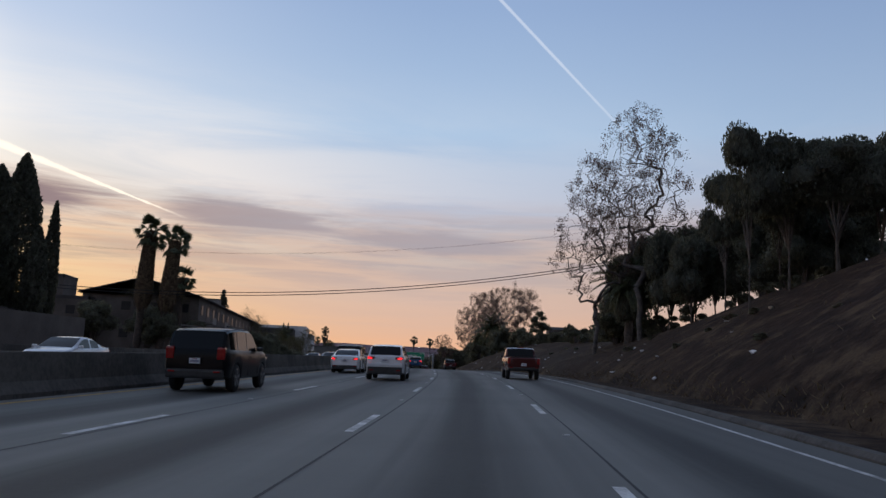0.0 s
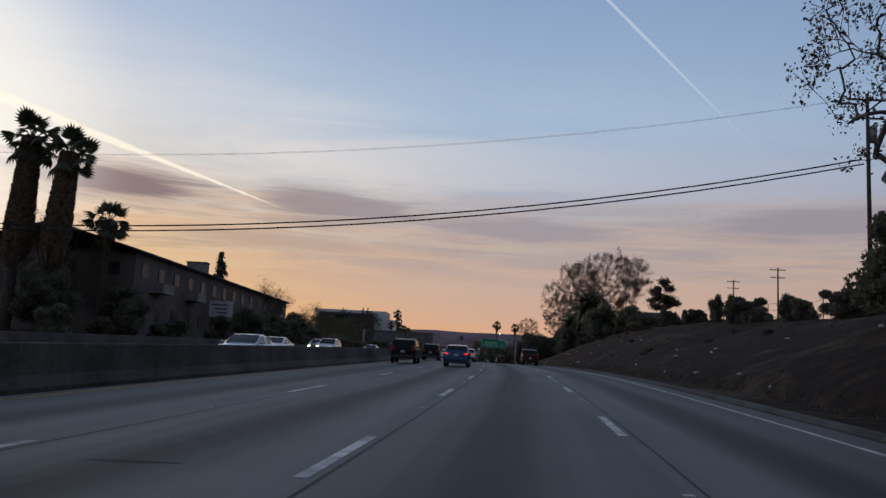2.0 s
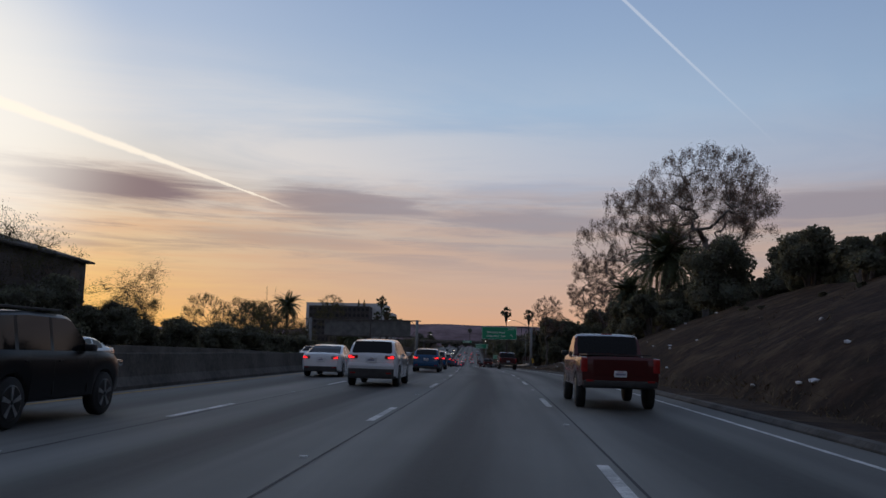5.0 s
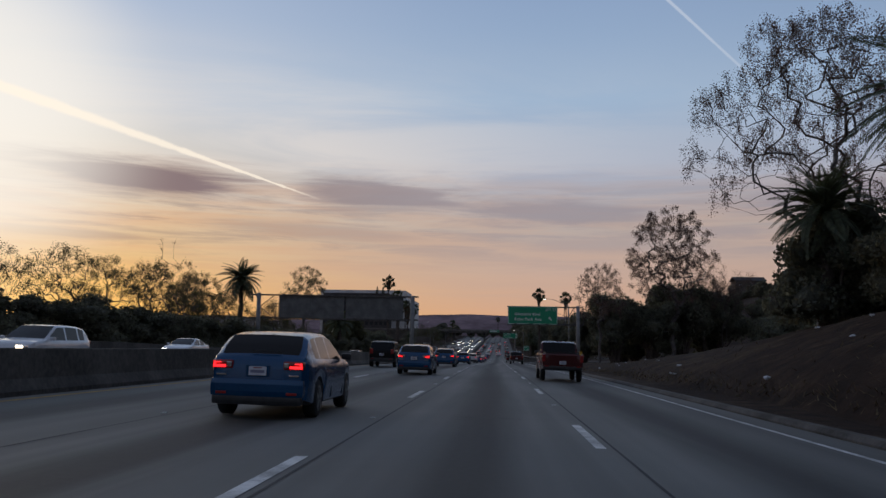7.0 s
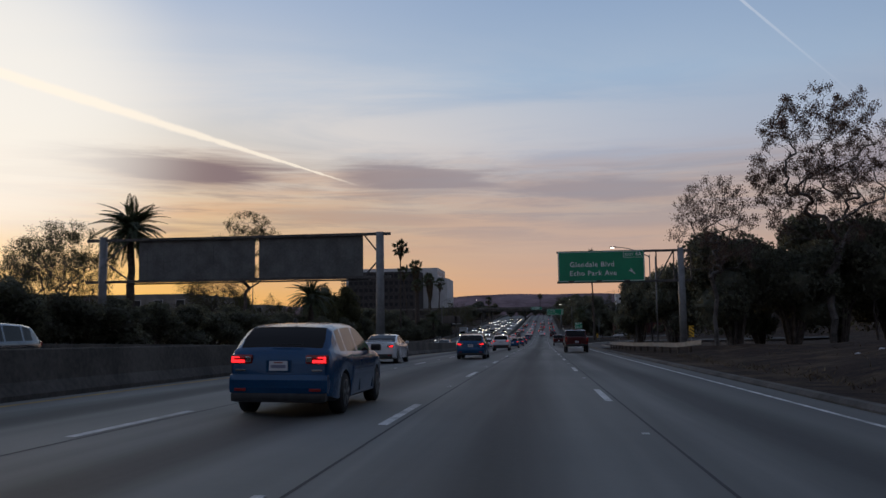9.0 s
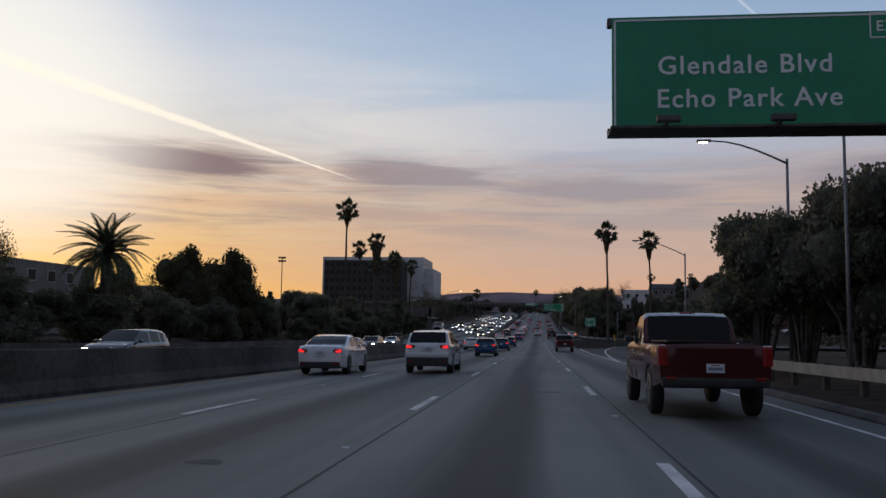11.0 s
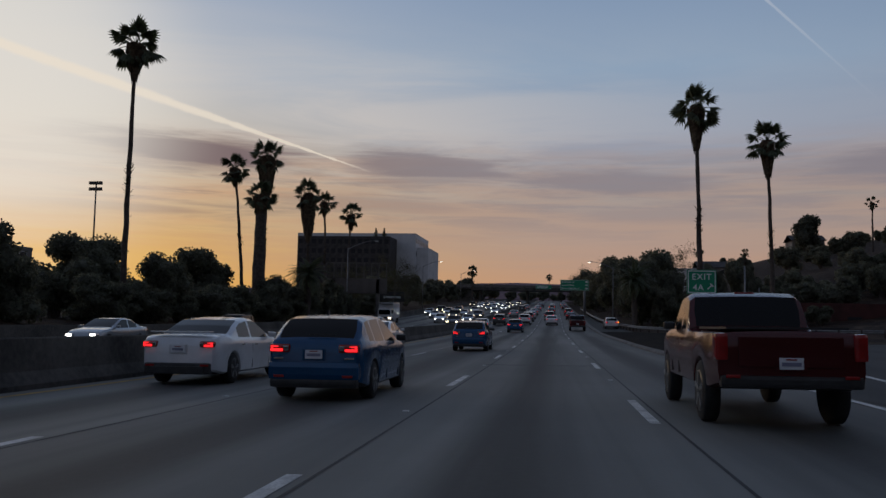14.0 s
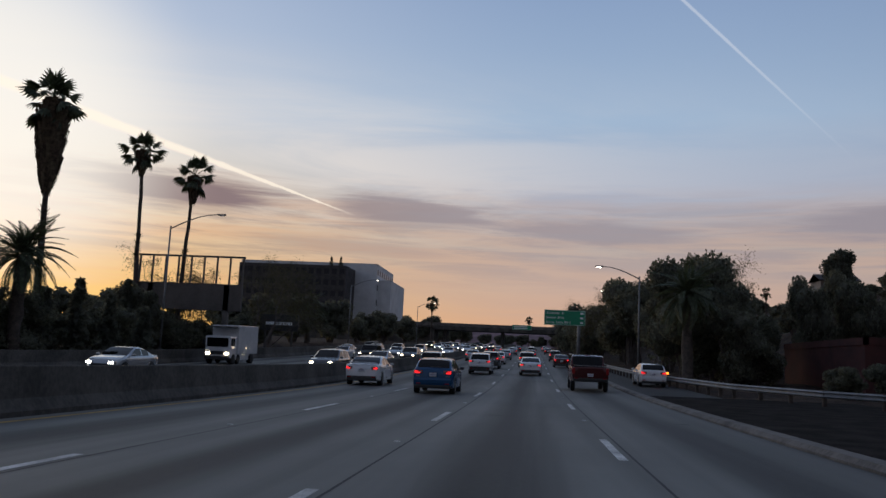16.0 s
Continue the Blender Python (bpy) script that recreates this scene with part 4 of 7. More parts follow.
def fan_palm(place, crown_z, seed, scale=1.0, skirt=1.8, lean=(0, 0), label="", fronds=34, group="fan palms", trunk_r=0.21, knob=True, coat=0.0):
    """A tall fan palm with a beard of dead leaves under the crown. place: foot; crown_z: height of the crown's centre;
    coat: the radius of a straight petticoat of old leaves, where the palm wears one."""
    rng = random.Random(seed)
    root = thing("fan_palm", place, label or "tall dark fan palm with a thatch of dead leaves", "palm tree", group)
    top = Vector((lean[0], lean[1], crown_z - place[2]))
    path, radii = [], []
    for i in range(15):
        t = i / 14
        path.append(Vector((top.x * t**1.5 + rng.gauss(0, 0.03), top.y * t**1.5, -0.4 + (top.z + 0.4) * t)))
        radii.append(trunk_r * (1.35 - 0.55 * t) * (1 + rng.uniform(-0.08, 0.1)) * (1.12 if knob and t < 0.5 and trunk_r < 0.3 else 1.0))
    tube_part("trunk", path, radii, PALM_BARK, root, 9)
    if knob:
        verts, faces = [], []
        for i in range(96):
            t = rng.uniform(0.46, 0.57) if i < 82 else rng.uniform(0.05, 0.6)
            p = path[int(t * 14)].lerp(path[min(14, int(t * 14) + 1)], t * 14 - int(t * 14))
            a = rng.uniform(0, 6.283)
            out = Vector((math.cos(a), math.sin(a), rng.uniform(0.1, 1.1)))
            s = Vector((-math.sin(a), math.cos(a), 0)) * 0.10
            k = len(verts)
            q = p + out * trunk_r * 0.7
            verts += [q - s, q + s, q + out * rng.uniform(0.12, 0.46)]
            faces.append((k, k + 1, k + 2))
        tagged(mesh_object("leaf_stubs", verts, faces, THATCH, root), kind="stuff")
    if skirt:
        n = int((760 if coat else 420) * skirt)
        verts, faces = [], []
        for i in range(n):
            t = rng.random()
            z = top.z + 0.25 * scale - (skirt + 0.5 * scale) * t * rng.uniform(0.75, 1.0)
            a = rng.uniform(0, 6.283)
            full = min(1.0, 0.35 + t / 0.22) * (1 - t) ** (0.36 if skirt > 4 else 0.6)
            r = scale * ((0.74 if skirt > 4 else 0.46) * full + 0.08) * rng.uniform(0.45, 1.1) + trunk_r * 0.8
            if coat:
                r = coat * (0.72 + 0.4 * t) * rng.uniform(0.6, 1.06)
            b = top.lerp(Vector((0, 0, 0)), (top.z - z) / top.z) if top.z > 0 else top
            p = Vector((b.x + r * math.cos(a), b.y + r * math.sin(a), z))
            s = Vector((-math.sin(a), math.cos(a), 0)) * 0.11 * scale
            k = len(verts)
            drop = Vector((-0.25 * r * math.cos(a), -0.25 * r * math.sin(a), -0.75 * scale * rng.uniform(0.6, 1.2)))
            verts += [p - s, p + s, p + s * 0.4 + drop, p - s * 0.4 + drop * 1.1]
            faces.append((k, k + 1, k + 2, k + 3))
        mesh_object("thatch", verts, faces, THATCH, root, "brown beard of dead leaves")
    for i in range(fronds):
        t = i / fronds
        pitch = 86 - 146 * t + rng.gauss(0, 8)
        m = Matrix.Translation(top + Vector((0, 0, rng.uniform(-0.15, 0.2)))) @ Matrix.Rotation(2.4 * i + rng.gauss(0, 0.2), 4, "Z") @ Matrix.Rotation(-radians(pitch), 4, "Y") @ Matrix.Rotation(rng.gauss(0, 0.6), 4, "X")
        share(FAN, "frond", root, m @ Matrix.Scale(scale * rng.uniform(0.85, 1.1), 4))
    return root


def date_palm(place, crown_z, seed, scale=1.0, fronds=46, trunk_r=0.42, label=""):
    rng = random.Random(seed)
    root = thing("date_palm", place, label or "dark date palm with long arching feather leaves", "palm tree", "date palms")
    h = crown_z - place[2]
    tube_part("trunk", [(rng.gauss(0, 0.05), 0, -0.4 + (h + 0.4) * i / 9) for i in range(10)],
              [trunk_r * (1.1 - 0.25 * i / 9) * rng.uniform(0.93, 1.1) for i in range(10)], PALM_BARK, root, 9)
    for i in range(fronds):
        pitch = 74 - 124 * i / fronds + rng.gauss(0, 6)
        m = Matrix.Translation((0, 0, h)) @ Matrix.Rotation(2.4 * i + rng.gauss(0, 0.15), 4, "Z") @ Matrix.Rotation(-radians(pitch), 4, "Y") @ Matrix.Rotation(rng.gauss(0, 0.3), 4, "X")
        share(FEATHER, "frond", root, m @ Matrix.Scale(scale * rng.uniform(0.85, 1.1), 4))
    return root


def cypress(place, height, width, seed, label="tall narrow dark cypress"):
    rng = random.Random(seed)
    root = thing("cypress", place, label, "tree", "cypresses")
    pts = []
    for i in range(int(2000 * height * width / 10)):
        t = rng.random()
        r = width / 2 * (math.sin(math.pi * min(1, t * 0.86 + 0.14)) ** 0.7) * (0.6 + 0.4 * rng.random()) * (1 + 0.18 * noise.noise((t * 6, seed, 0)))
        a = rng.uniform(0, 6.283)
        pts.append((r * math.cos(a), r * math.sin(a), 0.3 + t * height))
    leaf_mesh("crown", pts, 0.20, PINE, root, rng, 2.2, 1.6)
    tube_part("trunk", [(0, 0, -0.4), (0, 0, height * 0.5), (0, 0, height * 0.9)], [0.22, 0.13, 0.03], BARK, root, 6)
    return root


def conifer(place, height, width, seed, label="small dark conifer with open tiers"):
    rng = random.Random(seed)
    root = thing("conifer", place, label, "tree")
    pts = []
    for tier in range(11):
        z = height * (0.14 + 0.83 * tier / 10)
        reach = width / 2 * (1.05 - tier / 11) * rng.uniform(0.75, 1.15)
        for arm in range(7):
            a = rng.uniform(0, 6.283)
            for i in range(26):
                t = rng.random()
                pts.append((reach * t * math.cos(a) + rng.gauss(0, 0.1), reach * t * math.sin(a) + rng.gauss(0, 0.1), z - 0.12 * reach * t + rng.gauss(0, 0.10)))
    leaf_mesh("crown", pts, 0.22, PINE, root, rng, 2.0)
    tube_part("trunk", [(0, 0, -0.4), (0, 0, height * 0.5), (0, 0, height)], [0.16, 0.09, 0.02], BARK, root, 6)
    return root


def put(ob, place, rz=0.0, scale=(1, 1, 1)):
    ob.matrix_basis = Matrix.LocRotScale(Vector(place), Euler((0, 0, rz)), Vector(scale))
    return ob


def again(ob, place, rz=0.0, scale=(1, 1, 1), label=""):
    o = copy_thing(ob, Matrix.Identity(4))
    if label:
        o["label"] = label
    return put(o, place, rz, scale)


def foot(u, y, sink=0.1):
    return ground_at(u, y) - Vector((0, 0, sink))


def foot_x(x, y, sink=0.1):
    """A foot on the ground by x and y; the plan of the first stretch, before y = 200, is kept a little west of its place."""
    east = float(np.interp(y, [0, 120, 165, 200], [1.4, 1.4, 1.6, 0.0]))
    return foot(x + east - road(y)[0], y, sink)

# ---- signs, posts, rails, buildings ----


def lettering(name, text, size, place, mat, parent, rot=(90, 0, 0), align="LEFT"):
    """Raised letters as a mesh, in the built-in font."""
    curve = bpy.data.curves.new(name, "FONT")
    curve.body, curve.size, curve.align_x, curve.extrude = text, size, align, 0.006
    curve.offset = 0.010 * size
    curve.space_character = 1.12
    curve.resolution_u = 3
    tmp = bpy.data.objects.new(name, curve)
    scene.collection.objects.link(tmp)
    bpy.context.view_layer.update()
    me = bpy.data.meshes.new_from_object(tmp.evaluated_get(bpy.context.evaluated_depsgraph_get()))
    bpy.data.objects.remove(tmp)
    me.materials.clear()
    me.materials.append(mat)
    ob = new(name, me)
    ob.parent = parent
    ob.matrix_basis = pose(*place, *rot)
    return tagged(ob, kind="stuff")


def border(bm, w, h, inset, t, y):
    for c, s in (((0, y, h / 2 - inset), (w - 2 * inset, 0.012, t)), ((0, y, -h / 2 + inset), (w - 2 * inset, 0.012, t)),
                 ((w / 2 - inset, y, 0), (t, 0.012, h - 2 * inset)), ((-w / 2 + inset, y, 0), (t, 0.012, h - 2 * inset))):
        box(bm, c, s)


def green_panel(parent, w, h, centre):
    p = box_part("panel", (0, 0, 0), (w, 0.05, h), SIGN_GREEN, parent, 0.012, "green reflective sign face")
    p.matrix_basis = Matrix.Translation(centre)
    bm = bmesh.new()
    border(bm, w, h, 0.07, 0.045, -0.034)
    part("border", bm, SIGN_WHITE, p)
    return p


def exit_gantry():
    post = foot_x(25.5, 306.0, 0.0)
    root = thing("overhead_sign", post, "green overhead exit sign on a cantilever steel gantry", "road sign")
    top = 10.35 - post.z
    tube_part("post", [(0, 0, -0.5), (0, 0, 4), (0, 0, top + 0.1)], [0.33, 0.31, 0.27], STEEL, root, 14)
    box_part("base_plate", (0, 0, 0.12), (1.0, 1.0, 0.35), KERB, root, 0.05)
    for z, nm in ((top - 0.12, "top_chord"), (top - 2.78, "bottom_chord")):
        box_part(nm, (-5.0, 0.0, z), (11.6, 0.22, 0.20), DARK_STEEL, root, 0.02)
    for x in (0.85, -0.6, -2.1, -3.4, -5.2, -7.0, -8.8, -10.5):
        box_part("truss_upright", (x, 0.06, top - 1.45), (0.10, 0.10, 2.5), DARK_STEEL, root)
    for x in (0.1, -1.35):
        v, f = tube([(x + 0.7, 0.06, top - 0.2), (x - 0.7, 0.06, top - 2.7)], 0.06, 6)
        mesh_object("truss_brace", v, f, DARK_STEEL, root)
    box_part("walkway", (-6.3, -0.55, top - 2.86), (9.0, 0.9, 0.06), DARK_STEEL, root)
    for x in (-9.6, -7.2, -4.8):
        arm = box_part("lamp_arm", (x, -0.95, top - 2.80), (0.07, 0.9, 0.07), DARK_STEEL, root)
        box_part("lamp_box", (x, -1.35, top - 2.78), (0.5, 0.22, 0.14), DARK_STEEL, arm, 0.03)
    p = green_panel(root, 7.57, 2.72, (18.58 - post.x, -0.16, 8.93 - post.z))
    lettering("lettering", "Glendale Blvd", 0.62, (-2.75, -0.034, -0.02), SIGN_WHITE, p)
    lettering("lettering", "Echo Park Ave", 0.62, (-2.78, -0.034, -0.80), SIGN_WHITE, p)
    bm = bmesh.new()
    for c, s in (((2.84, -0.034, 1.32), (1.74, 0.012, 0.03)), ((2.84, -0.034, 0.75), (1.74, 0.012, 0.03)), ((1.98, -0.034, 1.03), (0.03, 0.012, 0.58)), ((3.69, -0.034, 1.03), (0.03, 0.012, 0.58))):
        box(bm, c, s)
    part("tab_border", bm, SIGN_WHITE, p)
    lettering("lettering", "EXIT", 0.34, (2.10, -0.034, 0.90), SIGN_WHITE, p)
    lettering("lettering", "4A", 0.46, (2.98, -0.034, 0.88), SIGN_WHITE, p)
    bm = bmesh.new()
    m = Matrix.Translation((2.75, -0.034, -0.55)) @ Matrix.Rotation(radians(-45), 4, "Y")
    box(bm, (0, 0, 0), (0.10, 0.012, 0.5), m=m)
    box(bm, (0.11, 0, 0.18), (0.09, 0.012, 0.34), m=m @ Matrix.Rotation(radians(-40), 4, "Y"))
    box(bm, (-0.11, 0, 0.18), (0.09, 0.012, 0.34), m=m @ Matrix.Rotation(radians(40), 4, "Y"))
    part("arrow", bm, SIGN_WHITE, p)


def back_gantry():
    """The rear of the signs over the oncoming lanes."""
    y = 291.0
    root = thing("overhead_sign", foot_x(1.6, y, 0.0), "grey rear faces of two signs on a truss gantry", "road sign")
    o = root.matrix_basis.translation
    for x, zt in ((1.6, 10.75), (-19.9, 10.9)):
        tube_part("post", [(x - o.x, 0, (on_road(-10.5, y).z if x > 0 else on_road(-30, y).z) - o.z - 0.3), (x - o.x, 0, zt - o.z)], [0.33, 0.29], STEEL, root, 12)
    for z in (10.62, 7.45):
        box_part("chord", ((2.2 - 21.0) / 2 - o.x, 0.0, z - o.z), (23.6, 0.22, 0.20), DARK_STEEL, root, 0.02)
    for x0, x1 in ((-17.1, -7.95), (-7.65, 0.30)):
        p = box_part("panel", ((x0 + x1) / 2 - o.x, 0.2, 9.05 - o.z), (x1 - x0, 0.06, 3.35), SIGN_BACK, root, 0.01, "dull grey metal rear of a sign")
        n = int((x1 - x0) / 1.3)
        for i in range(n):
            x = x0 + (x1 - x0) * (i + 0.5) / n
            box_part("stiffener", (x - o.x, 0.165, 9.05 - o.z), (0.05, 0.03, 3.3), SIGN_BACK, p)
    for a, b in (((0.4, 10.6), (1.5, 9.2)), ((0.4, 7.5), (1.5, 8.7)), ((-17.7, 10.6), (-19.7, 9.0)), ((-17.7, 7.5), (-19.7, 8.9))):
        v, f = tube([(a[0] - o.x, 0, a[1] - o.z), (b[0] - o.x, 0, b[1] - o.z)], 0.06, 6)
        mesh_object("brace", v, f, DARK_STEEL, root)
    box_part("walkway", (-8.6 - o.x, 0.6, 7.3 - o.z), (18.6, 0.8, 0.07), DARK_STEEL, root)


def far_gantry():
    y, base = 555.0, foot_x(20.3, 555.0, 0)
    root = thing("overhead_sign", base, "green guide sign with three street names on a post", "road sign")
    tube_part("post", [(0, 0, -0.4), (0, 0, 10.2 - base.z)], [0.3, 0.24], STEEL, root, 12)
    box_part("arm", (-2.4, 0.15, 9.2 - base.z), (5.4, 0.2, 0.2), DARK_STEEL, root)
    p = green_panel(root, 6.3, 2.35, (18.1 - base.x, -0.3, 9.0 - base.z))
    for i, s in enumerate(("Alvarado St", "Sunset Blvd", "Silver Lake Blvd")):
        lettering("lettering", s, 0.52, (-2.85, -0.034, 0.55 - 0.72 * i), SIGN_WHITE, p)
    for i in range(3):
        box_part("distance_bar", (2.6, -0.034, 0.72 - 0.72 * i), (0.5, 0.012, 0.3), SIGN_WHITE, p)
    base2 = foot_x(10.0, 690.0, 0)
    r2 = thing("overhead_sign", base2 + Vector((0, -2.2, 6.2)), "small green sign on the overpass rail", "road sign")
    p2 = green_panel(r2, 6.0, 1.5, (0, 0, 0.75))
    for i in range(2):
        box_part("text_bar", (-0.4, -0.034, 0.28 - 0.55 * i), (4.2, 0.012, 0.26), SIGN_WHITE, p2)


def gore_sign():
    base = foot_x(21.1, 414.0, 0.0)
    root = thing("exit_sign", base, "green gore sign with exit number on two posts", "road sign")
    for x in (-0.45, 0.45):
        box_part("post", (x, 0.08, 1.6), (0.11, 0.14, 4.2), WOOD_POLE, root, 0.01)
    p = green_panel(root, 1.55, 1.3, (-0.1, -0.02, 3.72 - base.z))
    lettering("lettering", "EXIT", 0.46, (0, -0.034, 0.12), SIGN_WHITE, p, align="CENTER")
    lettering("lettering", "4A", 0.46, (-0.18, -0.034, -0.46), SIGN_WHITE, p, align="CENTER")
    bm = bmesh.new()
    m = Matrix.Translation((0.42, -0.034, -0.28)) @ Matrix.Rotation(radians(45), 4, "Y")
    box(bm, (0, 0, 0), (0.07, 0.012, 0.34), m=m)
    box(bm, (0, 0, 0.15), (0.22, 0.012, 0.07), m=m)
    part("arrow", bm, SIGN_WHITE, p)


def marker(place):
    """A yellow and black striped object marker."""
    root = thing("object_marker", place, "yellow and black striped hazard marker on a post", "marker", "hazard markers")
    box_part("post", (0, 0.03, 0.5), (0.06, 0.05, 1.3), STEEL, root)
    face = box_part("face", (0, -0.01, 1.25), (0.42, 0.03, 0.95), SIGN_YELLOW, root, 0.01)
    bm = bmesh.new()
    for i in range(4):
        box(bm, (0, -0.03, 0.88 + 0.24 * i), (0.46, 0.006, 0.09), m=Matrix.Translation((0, 0, 1.25)) @ Matrix.Rotation(radians(32), 4, "Y") @ Matrix.Translation((0, 0, -1.25)))
    part("stripe", bm, BLACK, face)


def street_lamp(place, height, arm, rz=0.0, lit=False, label="tall galvanised street lamp with a curved arm", r=0.11):
    """arm: its reach, to -x before the turn."""
    root = thing("street_lamp", place, label, "street lamp", "street lamps", rz=rz)
    tube_part("pole", [(0, 0, -0.3), (0, 0, height * 0.5), (0, 0, height)], [r, r * 0.8, r * 0.6], STEEL, root, 10)
    box_part("base", (0, 0, 0.1), (0.45, 0.45, 0.35), KERB, root, 0.03)
    rise_ = arm * 0.32
    tube_part("arm", [(-arm * t, 0, height - 0.25 + rise_ * math.sin(t * math.pi / 2)) for t in (0, 0.2, 0.4, 0.6, 0.8, 1.0)], [0.06, 0.055, 0.05, 0.045, 0.04, 0.04], STEEL, root, 7)
    head = box_part("lamp_head", (-arm - 0.3, 0, height - 0.25 + rise_), (0.75, 0.26, 0.13), STEEL, root, 0.05)
    box_part("lens", (-arm - 0.35, 0, height - 0.34 + rise_), (0.45, 0.2, 0.07), BULB if lit else SIGN_WHITE, head, 0.02)
    return root


def utility_pole(place, height, arms=2, rz=0.0, can=False):
    root = thing("utility_pole", place, "weathered wooden utility pole with crossarms", "utility pole", "utility poles", rz=rz)
    tube_part("pole", [(0, 0, -0.5), (0, 0, height)], [0.17, 0.11], WOOD_POLE, root, 9)
    for i in range(arms):
        a = box_part("crossarm", (0, 0.12, height - 0.4 - 1.3 * i), (2.6 - 0.3 * i, 0.1, 0.13), WOOD_POLE, root, 0.01)
        for x in (-1.1, -0.45, 0.45, 1.1):
            tube_part("insulator", [(x, 0.12, height - 0.36 - 1.3 * i), (x, 0.12, height - 0.18 - 1.3 * i)], [0.035, 0.05], CABLE, a, 6)
    if can:
        tube_part("transformer", [(0.35, 0, height - 3.4), (0.35, 0, height - 2.3)], [0.26, 0.26], STEEL, root, 10)
    return root


def wire(name, a, b, sag, r, label="black overhead cable across the freeway", group="overhead cables"):
    a, b = Vector(a), Vector(b)
    path = [a.lerp(b, i / 28) - Vector((0, 0, sag * 4 * (i / 28) * (1 - i / 28))) for i in range(29)]
    v, f = tube(path, r, 5)
    return tagged(mesh_object(name, v, f, CABLE), label, "cable", group)


def guard_rail(points, label="galvanised steel guard rail on wooden posts"):
    root = thing("guard_rail", (0, 0, 0), label, "guard rail", "guard rails")
    prof = [(0, 0.40), (-0.07, 0.46), (0.0, 0.53), (0.0, 0.57), (-0.07, 0.64), (0.0, 0.71), (0.02, 0.71), (0.02, 0.40)]
    pts = [ground_at(u, y) for u, y in points]
    verts, faces, n = [], [], len(prof)
    for i, p in enumerate(pts):
        d = (pts[min(i + 1, len(pts) - 1)] - pts[max(i - 1, 0)]).normalized()
        side = Vector((d.y, -d.x, 0))
        verts += [p + side * o + Vector((0, 0, h)) for o, h in prof]
    for i in range(len(pts) - 1):
        faces += [(i * n + k, (i + 1) * n + k, (i + 1) * n + (k + 1) % n, i * n + (k + 1) % n) for k in range(n)]
    mesh_object("rail", verts, faces, STEEL, root)
    run = 0.0
    for a, b in zip(pts, pts[1:]):
        steps = max(1, int((b - a).length / 1.9))
        for i in range(steps):
            p = a.lerp(b, i / steps)
            box_part("post", p + Vector((0.12, 0, 0.33)), (0.16, 0.2, 0.85), WOOD_POLE, root)
    return root


def block(name, label, x0, x1, y0, y1, z0, z1, mat, roof="flat", windows=(), lit=(), category="building", ridge=1.6, trim=WHITE_WALL):
    """A house: walls, a roof, and rows of windows on the faces named: (face, rows, columns, width, height)."""
    c = Vector(((x0 + x1) / 2, (y0 + y1) / 2, z0))
    root = thing(name, c, label, category)
    w, d, h = x1 - x0, y1 - y0, z1 - z0
    box_part("wall", (0, 0, h / 2), (w, d, h), mat, root)
    if roof == "flat":
        bm = bmesh.new()
        for cc, s in (((0, d / 2 - 0.1, h + 0.25), (w + 0.1, 0.3, 0.5)), ((0, -d / 2 + 0.1, h + 0.25), (w + 0.1, 0.3, 0.5)),
                      ((w / 2 - 0.1, 0, h + 0.25), (0.3, d + 0.1, 0.5)), ((-w / 2 + 0.1, 0, h + 0.25), (0.3, d + 0.1, 0.5)), ((0, 0, h + 0.06), (w, d, 0.12))):
            box(bm, cc, s)
        part("roof", bm, mat if mat is not STUCCO_DARK else ROOF, root)
    else:
        o = 0.6
        if roof == "gable_y":
            v = [(-w / 2 - o, -d / 2 - o, h), (w / 2 + o, -d / 2 - o, h), (w / 2 + o, d / 2 + o, h), (-w / 2 - o, d / 2 + o, h), (0, -d / 2 - o, h + ridge), (0, d / 2 + o, h + ridge)]
        else:
            v = [(-w / 2 - o, d / 2 + o, h), (-w / 2 - o, -d / 2 - o, h), (w / 2 + o, -d / 2 - o, h), (w / 2 + o, d / 2 + o, h), (-w / 2 - o, 0, h + ridge), (w / 2 + o, 0, h + ridge)]
        v += [(a, b, z - 0.18) for a, b, z in v]
        f = [(0, 1, 4), (3, 5, 2), (1, 2, 5, 4), (0, 4, 5, 3), (6, 10, 7), (9, 8, 11), (7, 10, 11, 8), (6, 9, 11, 10), (0, 6, 7, 1), (1, 7, 8, 2), (2, 8, 9, 3), (3, 9, 6, 0)]
        mesh_object("roof", v, f, ROOF, root)
    for face, rows, cols, ww, wh in windows:
        for r in range(rows):
            for k in range(cols):
                z = h * (r + 0.55) / rows
                if face in "ns":
                    x, y, s = -w / 2 + w * (k + 0.5) / cols, (d / 2 + 0.03) * (1 if face == "n" else -1), (ww, 0.08, wh)
                    fs = (ww + 0.16, 0.06, wh + 0.16)
                else:
                    x, y, s = (w / 2 + 0.03) * (1 if face == "e" else -1), -d / 2 + d * (k + 0.5) / cols, (0.08, ww, wh)
                    fs = (0.06, ww + 0.16, wh + 0.16)
                win = box_part("window", (0, 0, 0), fs, trim, root)
                win.matrix_basis = Matrix.Translation((x, y, z))
                box_part("pane", (0.012 * (face == "e") - 0.012 * (face == "w"), 0.012 * (face == "n") - 0.012 * (face == "s"), 0), s, WINDOW, win)
    return root


exit_gantry()
back_gantry()
far_gantry()
gore_sign()
marker(ground_at(13.0, 430.8))
marker(ground_at(12.6, 303.0))
guard_rail([(7.4, 322), (7.7, 313), (8.1, 306), (8.9, 299), (9.7, 292.5), (10.4, 287)])
guard_rail([(40, 452), (26, 455), (16, 459), (12.6, 463), (10.4, 470), (9.2, 480), (8.2, 492), (7.6, 510), (7.4, 540), (7.4, 600)])

